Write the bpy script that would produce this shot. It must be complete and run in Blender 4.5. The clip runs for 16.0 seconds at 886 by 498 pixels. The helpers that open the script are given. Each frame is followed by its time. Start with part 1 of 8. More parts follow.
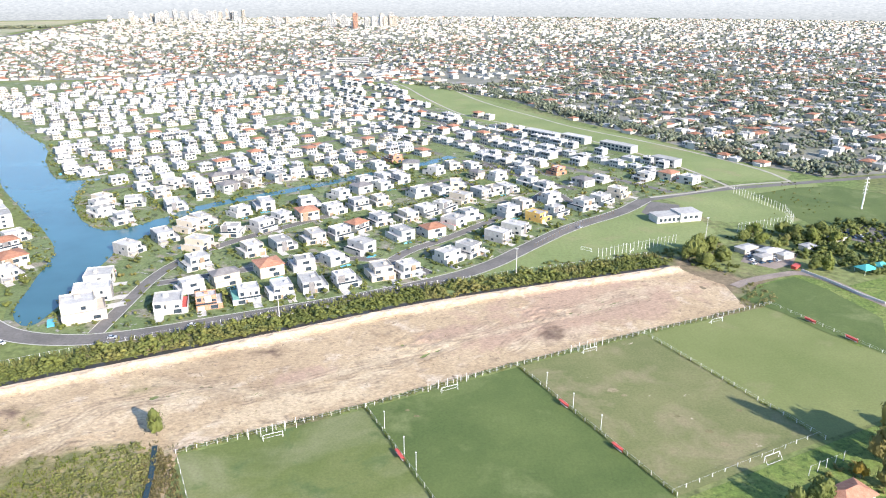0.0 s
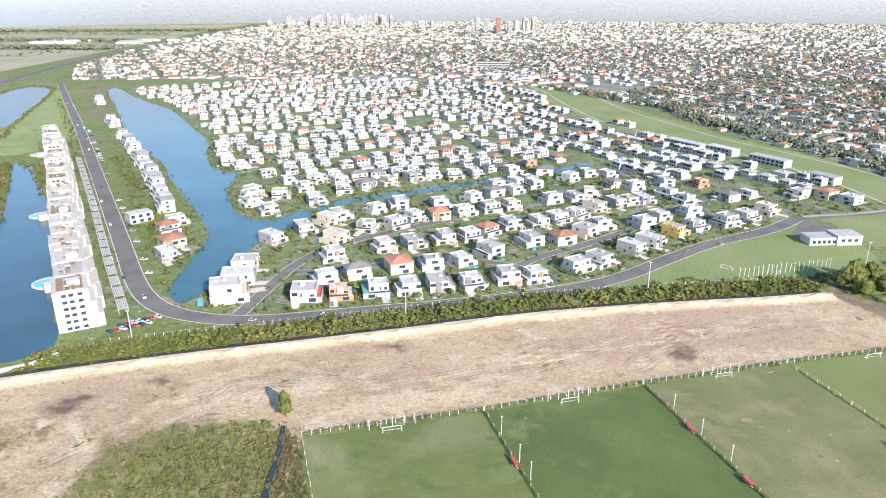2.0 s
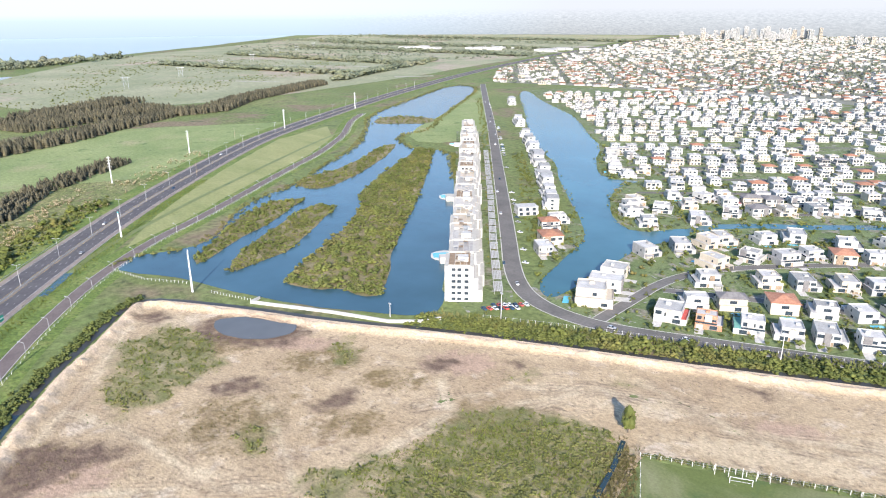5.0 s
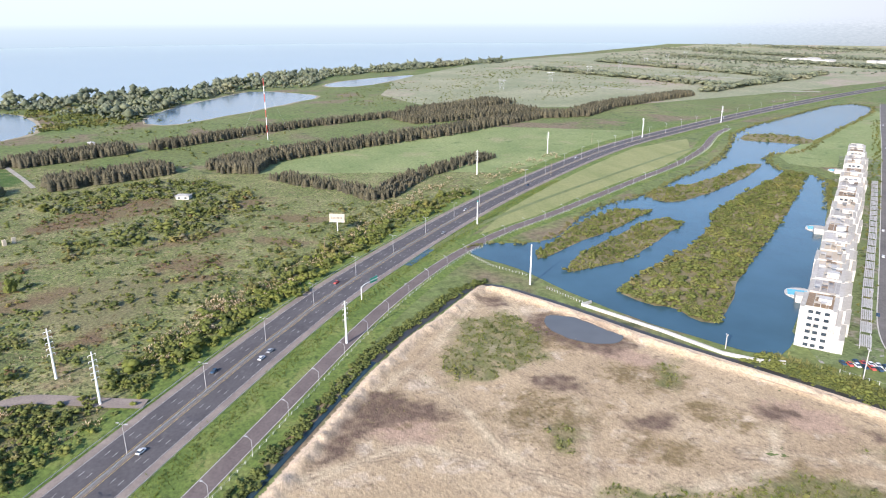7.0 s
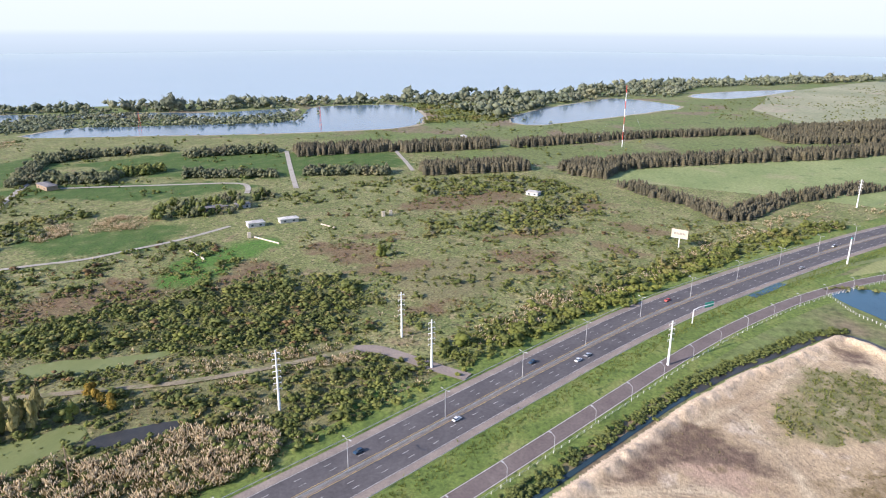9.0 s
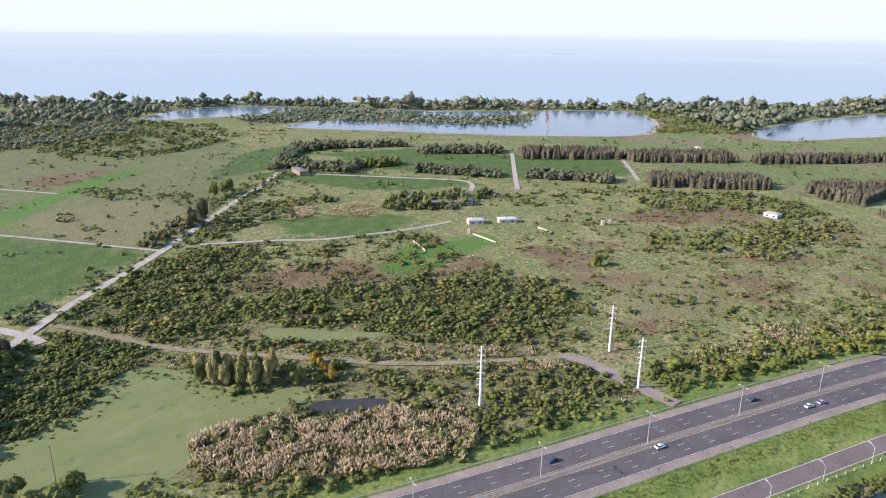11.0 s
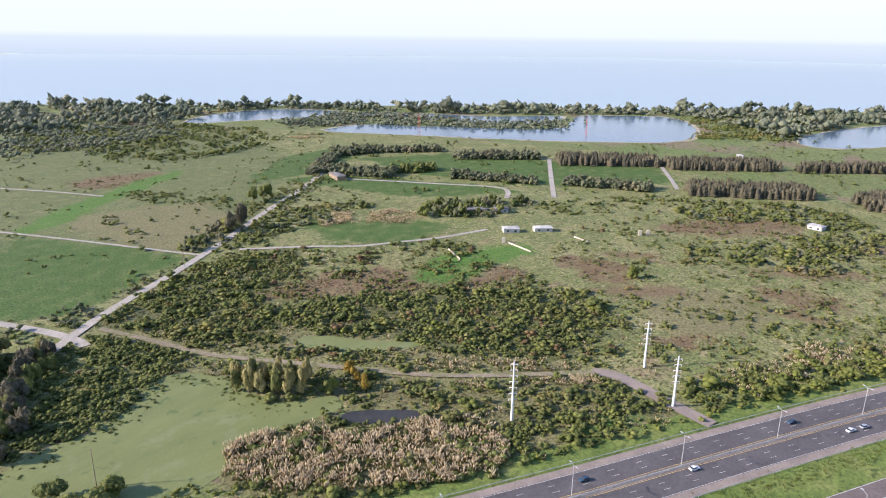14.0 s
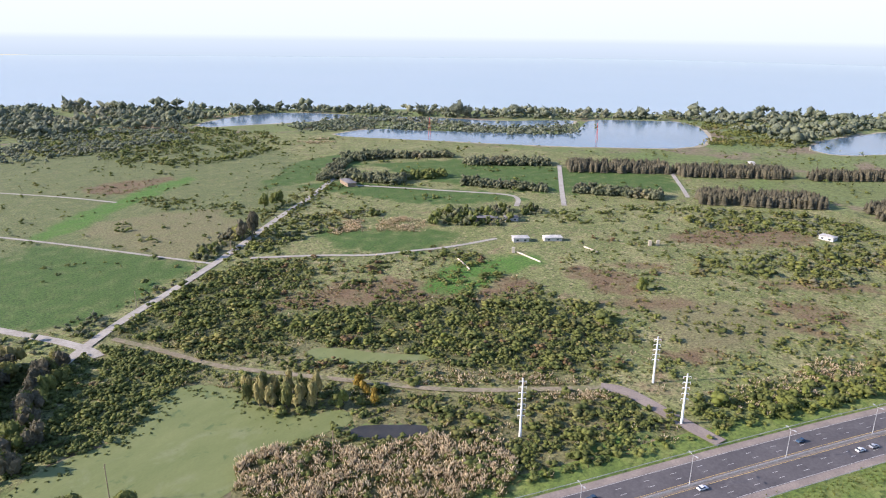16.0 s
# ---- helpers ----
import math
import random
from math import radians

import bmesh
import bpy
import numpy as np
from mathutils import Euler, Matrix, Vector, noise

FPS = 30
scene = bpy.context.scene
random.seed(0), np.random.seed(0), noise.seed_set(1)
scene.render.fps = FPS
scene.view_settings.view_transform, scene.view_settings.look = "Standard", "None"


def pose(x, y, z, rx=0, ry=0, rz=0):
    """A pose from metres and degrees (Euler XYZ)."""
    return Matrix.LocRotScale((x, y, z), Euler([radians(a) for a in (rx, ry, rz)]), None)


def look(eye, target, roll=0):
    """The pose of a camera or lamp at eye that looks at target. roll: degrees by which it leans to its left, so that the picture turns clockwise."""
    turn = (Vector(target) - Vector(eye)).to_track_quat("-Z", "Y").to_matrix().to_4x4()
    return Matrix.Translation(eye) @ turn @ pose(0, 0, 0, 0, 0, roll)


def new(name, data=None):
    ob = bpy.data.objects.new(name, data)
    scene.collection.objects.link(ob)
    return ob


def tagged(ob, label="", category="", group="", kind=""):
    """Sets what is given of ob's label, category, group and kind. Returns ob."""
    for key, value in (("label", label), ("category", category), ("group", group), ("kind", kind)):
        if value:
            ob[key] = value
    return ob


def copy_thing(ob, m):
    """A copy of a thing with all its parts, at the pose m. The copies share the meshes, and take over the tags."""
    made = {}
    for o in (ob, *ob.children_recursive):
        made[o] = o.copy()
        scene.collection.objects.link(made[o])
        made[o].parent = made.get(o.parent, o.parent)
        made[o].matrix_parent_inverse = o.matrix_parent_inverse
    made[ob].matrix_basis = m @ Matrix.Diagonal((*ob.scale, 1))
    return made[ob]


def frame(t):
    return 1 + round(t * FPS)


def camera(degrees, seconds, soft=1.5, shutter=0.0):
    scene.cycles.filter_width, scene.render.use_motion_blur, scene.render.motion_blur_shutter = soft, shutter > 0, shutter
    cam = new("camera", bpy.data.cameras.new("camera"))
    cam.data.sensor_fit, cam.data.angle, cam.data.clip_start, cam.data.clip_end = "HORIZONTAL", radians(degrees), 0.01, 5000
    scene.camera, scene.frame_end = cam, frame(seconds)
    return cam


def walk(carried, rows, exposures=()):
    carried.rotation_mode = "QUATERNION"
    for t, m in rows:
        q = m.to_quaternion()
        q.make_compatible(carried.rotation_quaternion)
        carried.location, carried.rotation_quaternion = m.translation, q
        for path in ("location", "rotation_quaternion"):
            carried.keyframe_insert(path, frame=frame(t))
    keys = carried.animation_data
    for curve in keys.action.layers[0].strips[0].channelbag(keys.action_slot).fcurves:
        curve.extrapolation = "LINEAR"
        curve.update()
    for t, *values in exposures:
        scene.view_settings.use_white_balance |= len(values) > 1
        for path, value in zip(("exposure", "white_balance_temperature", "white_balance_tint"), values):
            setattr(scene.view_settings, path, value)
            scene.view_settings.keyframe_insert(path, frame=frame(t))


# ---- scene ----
# ---------- camera ----------
cam = camera(65.23, 16.0, 1.1)
PATH = [  # seconds, place, turn
    (0, 0.00, 0.00, 156.00, 69.658, -0.049, 0.000),
    (0.5, 0.81, 0.15, 155.76, 69.783, 0.082, 3.754),
    (1, 1.02, 0.35, 155.63, 69.866, 0.085, 5.245),
    (1.5, 0.80, 0.62, 155.62, 69.920, 0.055, 6.180),
    (2, -0.12, 0.97, 155.74, 70.020, 0.158, 11.206),
    (2.5, -0.04, 1.22, 155.72, 70.209, 0.216, 18.562),
    (3, 0.16, 1.42, 155.54, 70.305, 0.253, 20.834),
    (3.5, -0.27, 1.79, 155.12, 70.401, 0.196, 22.005),
    (4, -1.73, 2.06, 154.75, 70.704, 0.290, 33.367),
    (4.5, -1.85, 2.28, 154.60, 70.897, 0.208, 40.479),
    (5, -2.97, 1.80, 154.67, 70.972, 0.121, 42.786),
    (5.2, -3.53, 1.56, 154.71, 71.087, 0.189, 48.958),
    (5.6, -3.72, 1.34, 154.73, 71.23, 0.18, 60.6),
    (6, -3.82, 1.10, 154.74, 71.35, 0.17, 67.0),
    (6.5, -3.88, 0.90, 154.74, 71.49, 0.16, 69.3),
    (7, -3.95, 0.72, 154.73, 71.64, 0.15, 71.6),
    (7.3, -4.03, 0.66, 154.70, 71.749, 0.129, 76.955),
    (7.5, -4.51, 0.84, 154.52, 71.869, 0.043, 84.286),
    (8, -5.76, 1.55, 153.90, 72.104, -0.182, 96.424),
    (8.5, -6.22, 1.86, 153.49, 72.172, -0.248, 99.143),
    (9, -6.36, 1.64, 153.35, 72.215, -0.299, 100.447),
    (9.5, -6.34, 0.76, 153.28, 72.261, -0.346, 102.537),
    (10, -6.90, 0.50, 153.23, 72.361, -0.535, 113.895),
    (10.2, -7.13, 0.43, 153.22, 72.347, -0.641, 115.914),
    (10.6, -7.45, 0.41, 153.22, 72.37, -0.66, 118.0),
    (11.2, -7.75, 0.42, 153.22, 72.40, -0.68, 119.3),
    (11.8, -7.95, 0.43, 153.22, 72.43, -0.69, 120.3),
    (12.3, -8.10, 0.43, 153.23, 72.45, -0.70, 120.9),
    (12.5, -8.16, 0.43, 153.30, 72.450, -0.697, 121.042),
    (13, -8.50, 0.29, 154.80, 72.460, -0.627, 121.442),
    (13.5, -8.68, 0.25, 156.43, 72.484, -0.655, 121.768),
    (14, -8.83, 0.36, 158.25, 72.481, -0.651, 122.069),
    (14.5, -8.92, 0.45, 160.05, 72.493, -0.622, 122.326),
    (15, -8.91, 0.44, 161.77, 72.524, -0.665, 122.560),
    (15.5, -8.95, 0.36, 163.59, 72.533, -0.652, 122.760),
    (16, -9.05, 0.17, 165.45, 72.506, -0.697, 122.933),
]
walk(cam, [(r[0], pose(*r[1:])) for r in PATH], [(0, 1.16, 6300, 14), (1, 1.04, 6280, 14), (3.5, 0.97, 6280, 14), (5.2, 0.95, 6260, 14), (7.3, 0.79, 6330, 17), (9, 0.77, 6370, 20), (16, 0.8, 6420, 22)])

# ---------- world and light ----------
SUN_UP, SUN_TURN = 25.0, 139.0
world = bpy.data.worlds.new("world")
scene.world = world
world.use_nodes = True
wn = world.node_tree.nodes
sky = wn.new("ShaderNodeTexSky")
sky.sky_type, sky.sun_disc = "NISHITA", False
sky.sun_elevation, sky.sun_rotation = radians(SUN_UP), radians(SUN_TURN)
sky.altitude, sky.air_density, sky.dust_density, sky.ozone_density = 100, 1.0, 0.3, 3.0
wn["Background"].inputs[1].default_value = 0.15
world.node_tree.links.new(sky.outputs[0], wn["Background"].inputs[0])
sun = new("sun", bpy.data.lights.new("sun", "SUN"))
sun.data.energy, sun.data.angle, sun.data.color = 5.0, radians(0.6), (1.0, 0.92, 0.81)
sun.matrix_world = look((math.sin(radians(SUN_TURN)) * 600, math.cos(radians(SUN_TURN)) * 600, math.tan(radians(SUN_UP)) * 600), (0, 0, 0))

# ---------- materials ----------
def ramp(nt, fac, stops):
    r = nt.nodes.new("ShaderNodeValToRGB")
    while len(r.color_ramp.elements) < len(stops):
        r.color_ramp.elements.new(0.5)
    for e, (p, c) in zip(r.color_ramp.elements, stops):
        e.position, e.color = p, (*c, 1)
    nt.links.new(fac, r.inputs[0])
    return r.outputs[0]


def tex_noise(nt, vec, scale, detail=4.0, rough=0.6, warp=0.0):
    n = nt.nodes.new("ShaderNodeTexNoise")
    n.inputs["Scale"].default_value, n.inputs["Detail"].default_value = scale, detail
    n.inputs["Roughness"].default_value, n.inputs["Distortion"].default_value = rough, warp
    nt.links.new(vec, n.inputs["Vector"])
    return n.outputs[0]


def blend(nt, a, b, fac, mode="MIX"):
    m = nt.nodes.new("ShaderNodeMix")
    m.data_type, m.blend_type = "RGBA", mode
    for s, v in ((m.inputs[0], fac), (m.inputs[6], a), (m.inputs[7], b)):
        if isinstance(v, (int, float)):
            s.default_value = v
        elif isinstance(v, tuple):
            s.default_value = (*v, 1)
        else:
            nt.links.new(v, s)
    return m.outputs[2]


def level(nt, v, lo, hi):
    m = nt.nodes.new("ShaderNodeMapRange")
    nt.links.new(v, m.inputs[0])
    m.inputs[1].default_value, m.inputs[2].default_value = lo, hi
    return m.outputs[0]


def material(name, big, big_scale, small=0.25, small_scale=1.5, rough=0.9, bump=0.0, bump_scale=2.0, metal=0.0, layers=(),
             per_object=0.0, spec=0.3, stretch=(1, 1, 1), turn=0.0, warp=0.0, zones=()):
    """Two scales of noise over a ramp; layers: (colour, scale, lo, hi) patches laid over it, in metres; zones: soils laid out on the mesh."""
    m = bpy.data.materials.new(name)
    m.use_nodes = True
    nt = m.node_tree
    b = nt.nodes["Principled BSDF"]
    co = nt.nodes.new("ShaderNodeTexCoord").outputs["Object"]
    if stretch != (1, 1, 1) or turn:
        mp = nt.nodes.new("ShaderNodeMapping")
        mp.inputs["Scale"].default_value, mp.inputs["Rotation"].default_value = stretch, (0, 0, radians(turn))
        nt.links.new(co, mp.inputs[0])
        co2 = mp.outputs[0]
    else:
        co2 = co
    col = ramp(nt, tex_noise(nt, co2, big_scale, 5, 0.6, warp), [(p, c) for p, c in big]) if len(big) > 1 else None
    if col is None:
        rgb = nt.nodes.new("ShaderNodeRGB")
        rgb.outputs[0].default_value = (*big[0][1], 1)
        col = rgb.outputs[0]
    for c, s, lo, hi in layers:
        col = blend(nt, col, c, level(nt, tex_noise(nt, co, s, 4, 0.65, 0.4), lo, hi))
    for key, c in zones:
        at = nt.nodes.new("ShaderNodeAttribute")
        at.attribute_name = key
        col = blend(nt, col, c, at.outputs["Fac"])
    if small:
        g = tex_noise(nt, co2, small_scale, 6, 0.7)
        lo, hi = 1 - small, 1 + small
        col = blend(nt, col, ramp(nt, g, [(0.3, (lo, lo, lo)), (0.7, (hi, hi, hi))]), 1.0, "MULTIPLY")
    if per_object:
        info = nt.nodes.new("ShaderNodeObjectInfo")
        lo, hi = 1 - per_object, 1 + per_object * 0.5
        col = blend(nt, col, ramp(nt, info.outputs["Random"], [(0, (lo, lo, lo * 0.96)), (1, (hi, hi * 0.99, hi * 0.97))]), 1.0, "MULTIPLY")
    nt.links.new(col, b.inputs["Base Color"])
    b.inputs["Roughness"].default_value, b.inputs["Metallic"].default_value = rough, metal
    b.inputs["Specular IOR Level"].default_value = spec
    if bump:
        bp = nt.nodes.new("ShaderNodeBump")
        bp.inputs["Strength"].default_value, bp.inputs["Distance"].default_value = 0.7, bump
        nt.links.new(tex_noise(nt, co2, bump_scale, 5, 0.7), bp.inputs["Height"])
        nt.links.new(bp.outputs[0], b.inputs["Normal"])
    return m


def water_material(name, colour, rough, ripple, scale, ior=1.33):
    m = bpy.data.materials.new(name)
    m.use_nodes = True
    nt = m.node_tree
    b = nt.nodes["Principled BSDF"]
    co = nt.nodes.new("ShaderNodeTexCoord").outputs["Object"]
    dark = tuple(0.7 * c for c in colour)
    nt.links.new(ramp(nt, tex_noise(nt, co, 0.012, 4), [(0.35, dark), (0.65, colour)]), b.inputs["Base Color"])
    nt.links.new(level(nt, tex_noise(nt, co, 0.02, 3), -1.0 + rough, 2.0 - rough), b.inputs["Roughness"])
    b.inputs["Roughness"].default_value, b.inputs["IOR"].default_value = rough, ior
    nt.links.remove(b.inputs["Roughness"].links[0])
    bp = nt.nodes.new("ShaderNodeBump")
    bp.inputs["Strength"].default_value, bp.inputs["Distance"].default_value = 0.5, ripple
    nt.links.new(tex_noise(nt, co, scale, 3, 0.6), bp.inputs["Height"])
    nt.links.new(bp.outputs[0], b.inputs["Normal"])
    return m


def leaf_material(name, dark, light, scale=0.12, tint=None, vary=True):
    """Foliage: colour drifts from plant to plant, some light passes through."""
    m = bpy.data.materials.new(name)
    m.use_nodes = True
    nt = m.node_tree
    b = nt.nodes["Principled BSDF"]
    co = nt.nodes.new("ShaderNodeNewGeometry").outputs["Position"]
    col = ramp(nt, tex_noise(nt, co, scale, 3, 0.6), [(0.32, dark), (0.68, light)])
    if tint:
        col = blend(nt, col, tint, level(nt, tex_noise(nt, co, scale * 0.45, 3, 0.6), 0.52, 0.68))
    isl = nt.nodes.new("ShaderNodeNewGeometry").outputs["Random Per Island"]
    col = blend(nt, col, ramp(nt, isl, [(0, (0.8, 0.81, 0.82)), (1, (1.2, 1.19, 1.16))]), 1.0, "MULTIPLY")
    plant = nt.nodes.new("ShaderNodeAttribute")
    plant.attribute_name = "tone"
    col = blend(nt, col, ramp(nt, plant.outputs["Fac"], [(0, (1, 1, 1)), (0.04, (0.8, 0.82, 0.83)), (0.55, (1, 1, 1)), (1.0, (1.2, 1.17, 1.06))]), 1.0 if vary else 0.0, "MULTIPLY")
    nt.links.new(col, b.inputs["Base Color"])
    b.inputs["Roughness"].default_value, b.inputs["Specular IOR Level"].default_value = 0.75, 0.2
    through_leaf = nt.nodes.new("ShaderNodeBsdfTranslucent")
    nt.links.new(col, through_leaf.inputs[0])
    mix = nt.nodes.new("ShaderNodeMixShader")
    mix.inputs[0].default_value = 0.42
    nt.links.new(b.outputs[0], mix.inputs[1])
    nt.links.new(through_leaf.outputs[0], mix.inputs[2])
    nt.links.new(mix.outputs[0], nt.nodes["Material Output"].inputs[0])
    return m


M = dict(
    plain=material("plain", ((0.3, (0.14, 0.155, 0.05)), (0.5, (0.145, 0.18, 0.058)), (0.7, (0.21, 0.21, 0.085))), 0.006, 0.5, 0.2, bump=0.4, bump_scale=0.5,
                   layers=(((0.2, 0.155, 0.095), 0.009, 0.53, 0.62), ((0.13, 0.175, 0.05), 0.005, 0.55, 0.63), ((0.07, 0.085, 0.035), 0.05, 0.58, 0.68))),
    rough_land=material("rough_land", ((0.3, (0.12, 0.155, 0.044)), (0.5, (0.185, 0.205, 0.068)), (0.7, (0.285, 0.265, 0.12))), 0.03, 0.6, 0.6, bump=0.9, bump_scale=0.5,
                   layers=(((0.22, 0.165, 0.09), 0.035, 0.6, 0.7), ((0.13, 0.14, 0.05), 0.13, 0.52, 0.62), ((0.3, 0.26, 0.13), 0.22, 0.55, 0.62), ((0.07, 0.08, 0.03), 0.4, 0.56, 0.62), ((0.2, 0.16, 0.08), 0.08, 0.6, 0.68)),
                   # Darkest zone: soil under thickets with bush shade put into its colour
                   zones=(("dull", (0.115, 0.138, 0.05)), ("green", (0.06, 0.112, 0.021)), ("dry", (0.19, 0.17, 0.08)), ("rust", (0.175, 0.118, 0.064)), ("thicket", (0.15, 0.135, 0.06)), ("undergrowth_shade", (0.1, 0.105, 0.04)), ("vivid", (0.075, 0.165, 0.024)))),
    lawn=material("lawn", ((0.3, (0.105, 0.145, 0.05)), (0.7, (0.18, 0.215, 0.09))), 0.03, 0.35, 0.6, bump=0.1, layers=(((0.25, 0.225, 0.17), 0.05, 0.54, 0.62), ((0.06, 0.075, 0.03), 0.16, 0.55, 0.64), ((0.3, 0.285, 0.255), 0.13, 0.62, 0.66))),
    town=material("town_ground", ((0.3, (0.14, 0.15, 0.1)), (0.7, (0.25, 0.235, 0.195))), 0.02, 0.3, 0.2, layers=(((0.26, 0.245, 0.22), 0.012, 0.55, 0.65),)),
    pitch_deep=material("deep_green_turf", ((0.3, (0.066, 0.1, 0.026)), (0.7, (0.115, 0.148, 0.044))), 0.025, 0.18, 1.0, bump=0.05, bump_scale=4, layers=(((0.15, 0.175, 0.065), 0.03, 0.55, 0.7),)),
    pitch_worn=material("worn_turf", ((0.3, (0.12, 0.14, 0.048)), (0.7, (0.2, 0.195, 0.085))), 0.03, 0.2, 1.0, bump=0.05, bump_scale=4, layers=(((0.235, 0.205, 0.11), 0.035, 0.5, 0.66), ((0.43, 0.36, 0.27), 0.12, 0.68, 0.71))),
    pitch_pale=material("pale_turf", ((0.3, (0.135, 0.165, 0.05)), (0.7, (0.19, 0.21, 0.075))), 0.02, 0.15, 1.0, bump=0.05, bump_scale=4, layers=(((0.21, 0.205, 0.09), 0.03, 0.56, 0.7),)),
    pitch=material("pitch_turf", ((0.3, (0.088, 0.117, 0.032)), (0.5, (0.118, 0.145, 0.041)), (0.7, (0.165, 0.18, 0.064))), 0.02, 0.18, 1.0, bump=0.05, bump_scale=4,
                   layers=(((0.21, 0.215, 0.105), 0.018, 0.5, 0.68), ((0.085, 0.125, 0.04), 0.06, 0.56, 0.7), ((0.38, 0.32, 0.23), 0.09, 0.70, 0.72))),
    paleverge=material("dry_mown_grass", ((0.3, (0.2, 0.225, 0.08)), (0.7, (0.32, 0.31, 0.135))), 0.02, 0.25, 0.5, bump=0.1, stretch=(0.4, 1.5, 1), turn=-48),
    meadow=material("meadow", ((0.3, (0.15, 0.195, 0.065)), (0.7, (0.235, 0.265, 0.105))), 0.012, 0.2, 0.5, bump=0.2, layers=(((0.24, 0.23, 0.11), 0.02, 0.56, 0.7),)),
    pasture=material("pasture", ((0.3, (0.175, 0.225, 0.078)), (0.7, (0.27, 0.305, 0.125))), 0.012, 0.3, 0.3, bump=0.2, layers=(((0.29, 0.28, 0.14), 0.02, 0.56, 0.7), ((0.13, 0.18, 0.06), 0.06, 0.58, 0.68))),
    dirt=material("sandy_dirt", ((0.28, (0.36, 0.26, 0.155)), (0.5, (0.44, 0.33, 0.2)), (0.72, (0.52, 0.4, 0.255))), 0.02, 0.34, 0.8, bump=0.6, bump_scale=0.9,
                  layers=(((0.3, 0.21, 0.125), 0.045, 0.6, 0.72), ((0.54, 0.435, 0.31), 0.06, 0.56, 0.68), ((0.27, 0.2, 0.13), 0.35, 0.6, 0.66), ((0.2, 0.15, 0.1), 1.1, 0.66, 0.7)), warp=0.8, stretch=(0.75, 1.2, 1), turn=-27,
                  zones=(("red", (0.41, 0.285, 0.195)), ("pale", (0.58, 0.475, 0.315)), ("rut", (0.24, 0.175, 0.115)), ("dry_weed", (0.21, 0.15, 0.07)), ("weed", (0.165, 0.165, 0.062)), ("damp", (0.15, 0.1, 0.068)), ("bank", (0.58, 0.45, 0.31)))),
    berm=material("berm_sand", ((0.3, (0.46, 0.345, 0.23)), (0.7, (0.58, 0.46, 0.33))), 0.1, 0.2, 1.5, bump=0.4, bump_scale=0.9),
    scrubsoil=material("scrub_soil", ((0.3, (0.13, 0.12, 0.05)), (0.5, (0.2, 0.17, 0.085)), (0.7, (0.3, 0.25, 0.15))), 0.05, 0.3, 0.9, bump=0.3),
    mud=material("wet_mud", ((0.3, (0.13, 0.085, 0.06)), (0.7, (0.22, 0.15, 0.1))), 0.1, 0.25, 1.0, rough=0.55, bump=0.1),
    asphalt=material("asphalt", ((0.3, (0.083, 0.076, 0.076)), (0.7, (0.12, 0.11, 0.108))), 0.08, 0.2, 0.6, rough=0.85, stretch=(1, 1, 1), layers=(((0.15, 0.135, 0.13), 0.12, 0.62, 0.75),)),
    shoulder=material("gravel_shoulder", ((0.3, (0.2, 0.165, 0.14)), (0.7, (0.31, 0.255, 0.21))), 0.1, 0.2, 1.2, bump=0.05),
    service=material("service_asphalt", ((0.3, (0.135, 0.105, 0.095)), (0.7, (0.18, 0.145, 0.13))), 0.1, 0.15, 0.8, rough=0.85),
    street=material("street_asphalt", ((0.3, (0.12, 0.112, 0.1)), (0.7, (0.185, 0.17, 0.152))), 0.05, 0.2, 0.7),
    dirtroad=material("dirt_road", ((0.3, (0.31, 0.28, 0.23)), (0.7, (0.43, 0.395, 0.335))), 0.08, 0.2, 0.6, bump=0.1),
    median=material("median_concrete", ((0.3, (0.2, 0.185, 0.165)), (0.7, (0.32, 0.3, 0.26))), 0.5, 0.2, 2.0),
    line=material("road_paint", ((0.3, (0.45, 0.43, 0.4)), (0.7, (0.65, 0.63, 0.58))), 0.5, 0.1, 3.0, rough=0.6),
    yellow=material("yellow_paint", ((0.3, (0.55, 0.38, 0.12)), (0.7, (0.7, 0.5, 0.18))), 0.5, 0.1, 3.0, rough=0.6),
    kerb=material("concrete", ((0.3, (0.42, 0.4, 0.36)), (0.7, (0.58, 0.55, 0.5))), 0.5, 0.15, 4.0, bump=0.01),
    verge=material("verge_grass", ((0.3, (0.095, 0.145, 0.03)), (0.5, (0.14, 0.19, 0.042)), (0.7, (0.21, 0.225, 0.07))), 0.05, 0.45, 0.5, bump=0.3, layers=(((0.075, 0.115, 0.025), 0.3, 0.55, 0.62),)),
    white=material("white_render", ((0.3, (0.43, 0.418, 0.39)), (0.7, (0.55, 0.535, 0.505))), 0.35, 0.14, 2.5, rough=0.8, bump=0.004, per_object=0.12),
    cream=material("cream_render", ((0.3, (0.47, 0.405, 0.315)), (0.7, (0.58, 0.51, 0.42))), 0.35, 0.08, 2.5, rough=0.8, per_object=0.15),
    grey=material("grey_render", ((0.3, (0.3, 0.29, 0.28)), (0.7, (0.42, 0.41, 0.4))), 0.35, 0.1, 2.0, rough=0.8, per_object=0.2),
    brick=material("brick_orange", ((0.3, (0.36, 0.17, 0.1)), (0.7, (0.48, 0.26, 0.16))), 0.8, 0.2, 6.0, rough=0.85),
    ochre=material("ochre_render", ((0.3, (0.5, 0.3, 0.08)), (0.7, (0.62, 0.4, 0.13))), 0.5, 0.1, 3.0),
    flatroof=material("flat_roof", ((0.3, (0.36, 0.35, 0.335)), (0.7, (0.56, 0.545, 0.52))), 0.25, 0.2, 1.5, per_object=0.3),
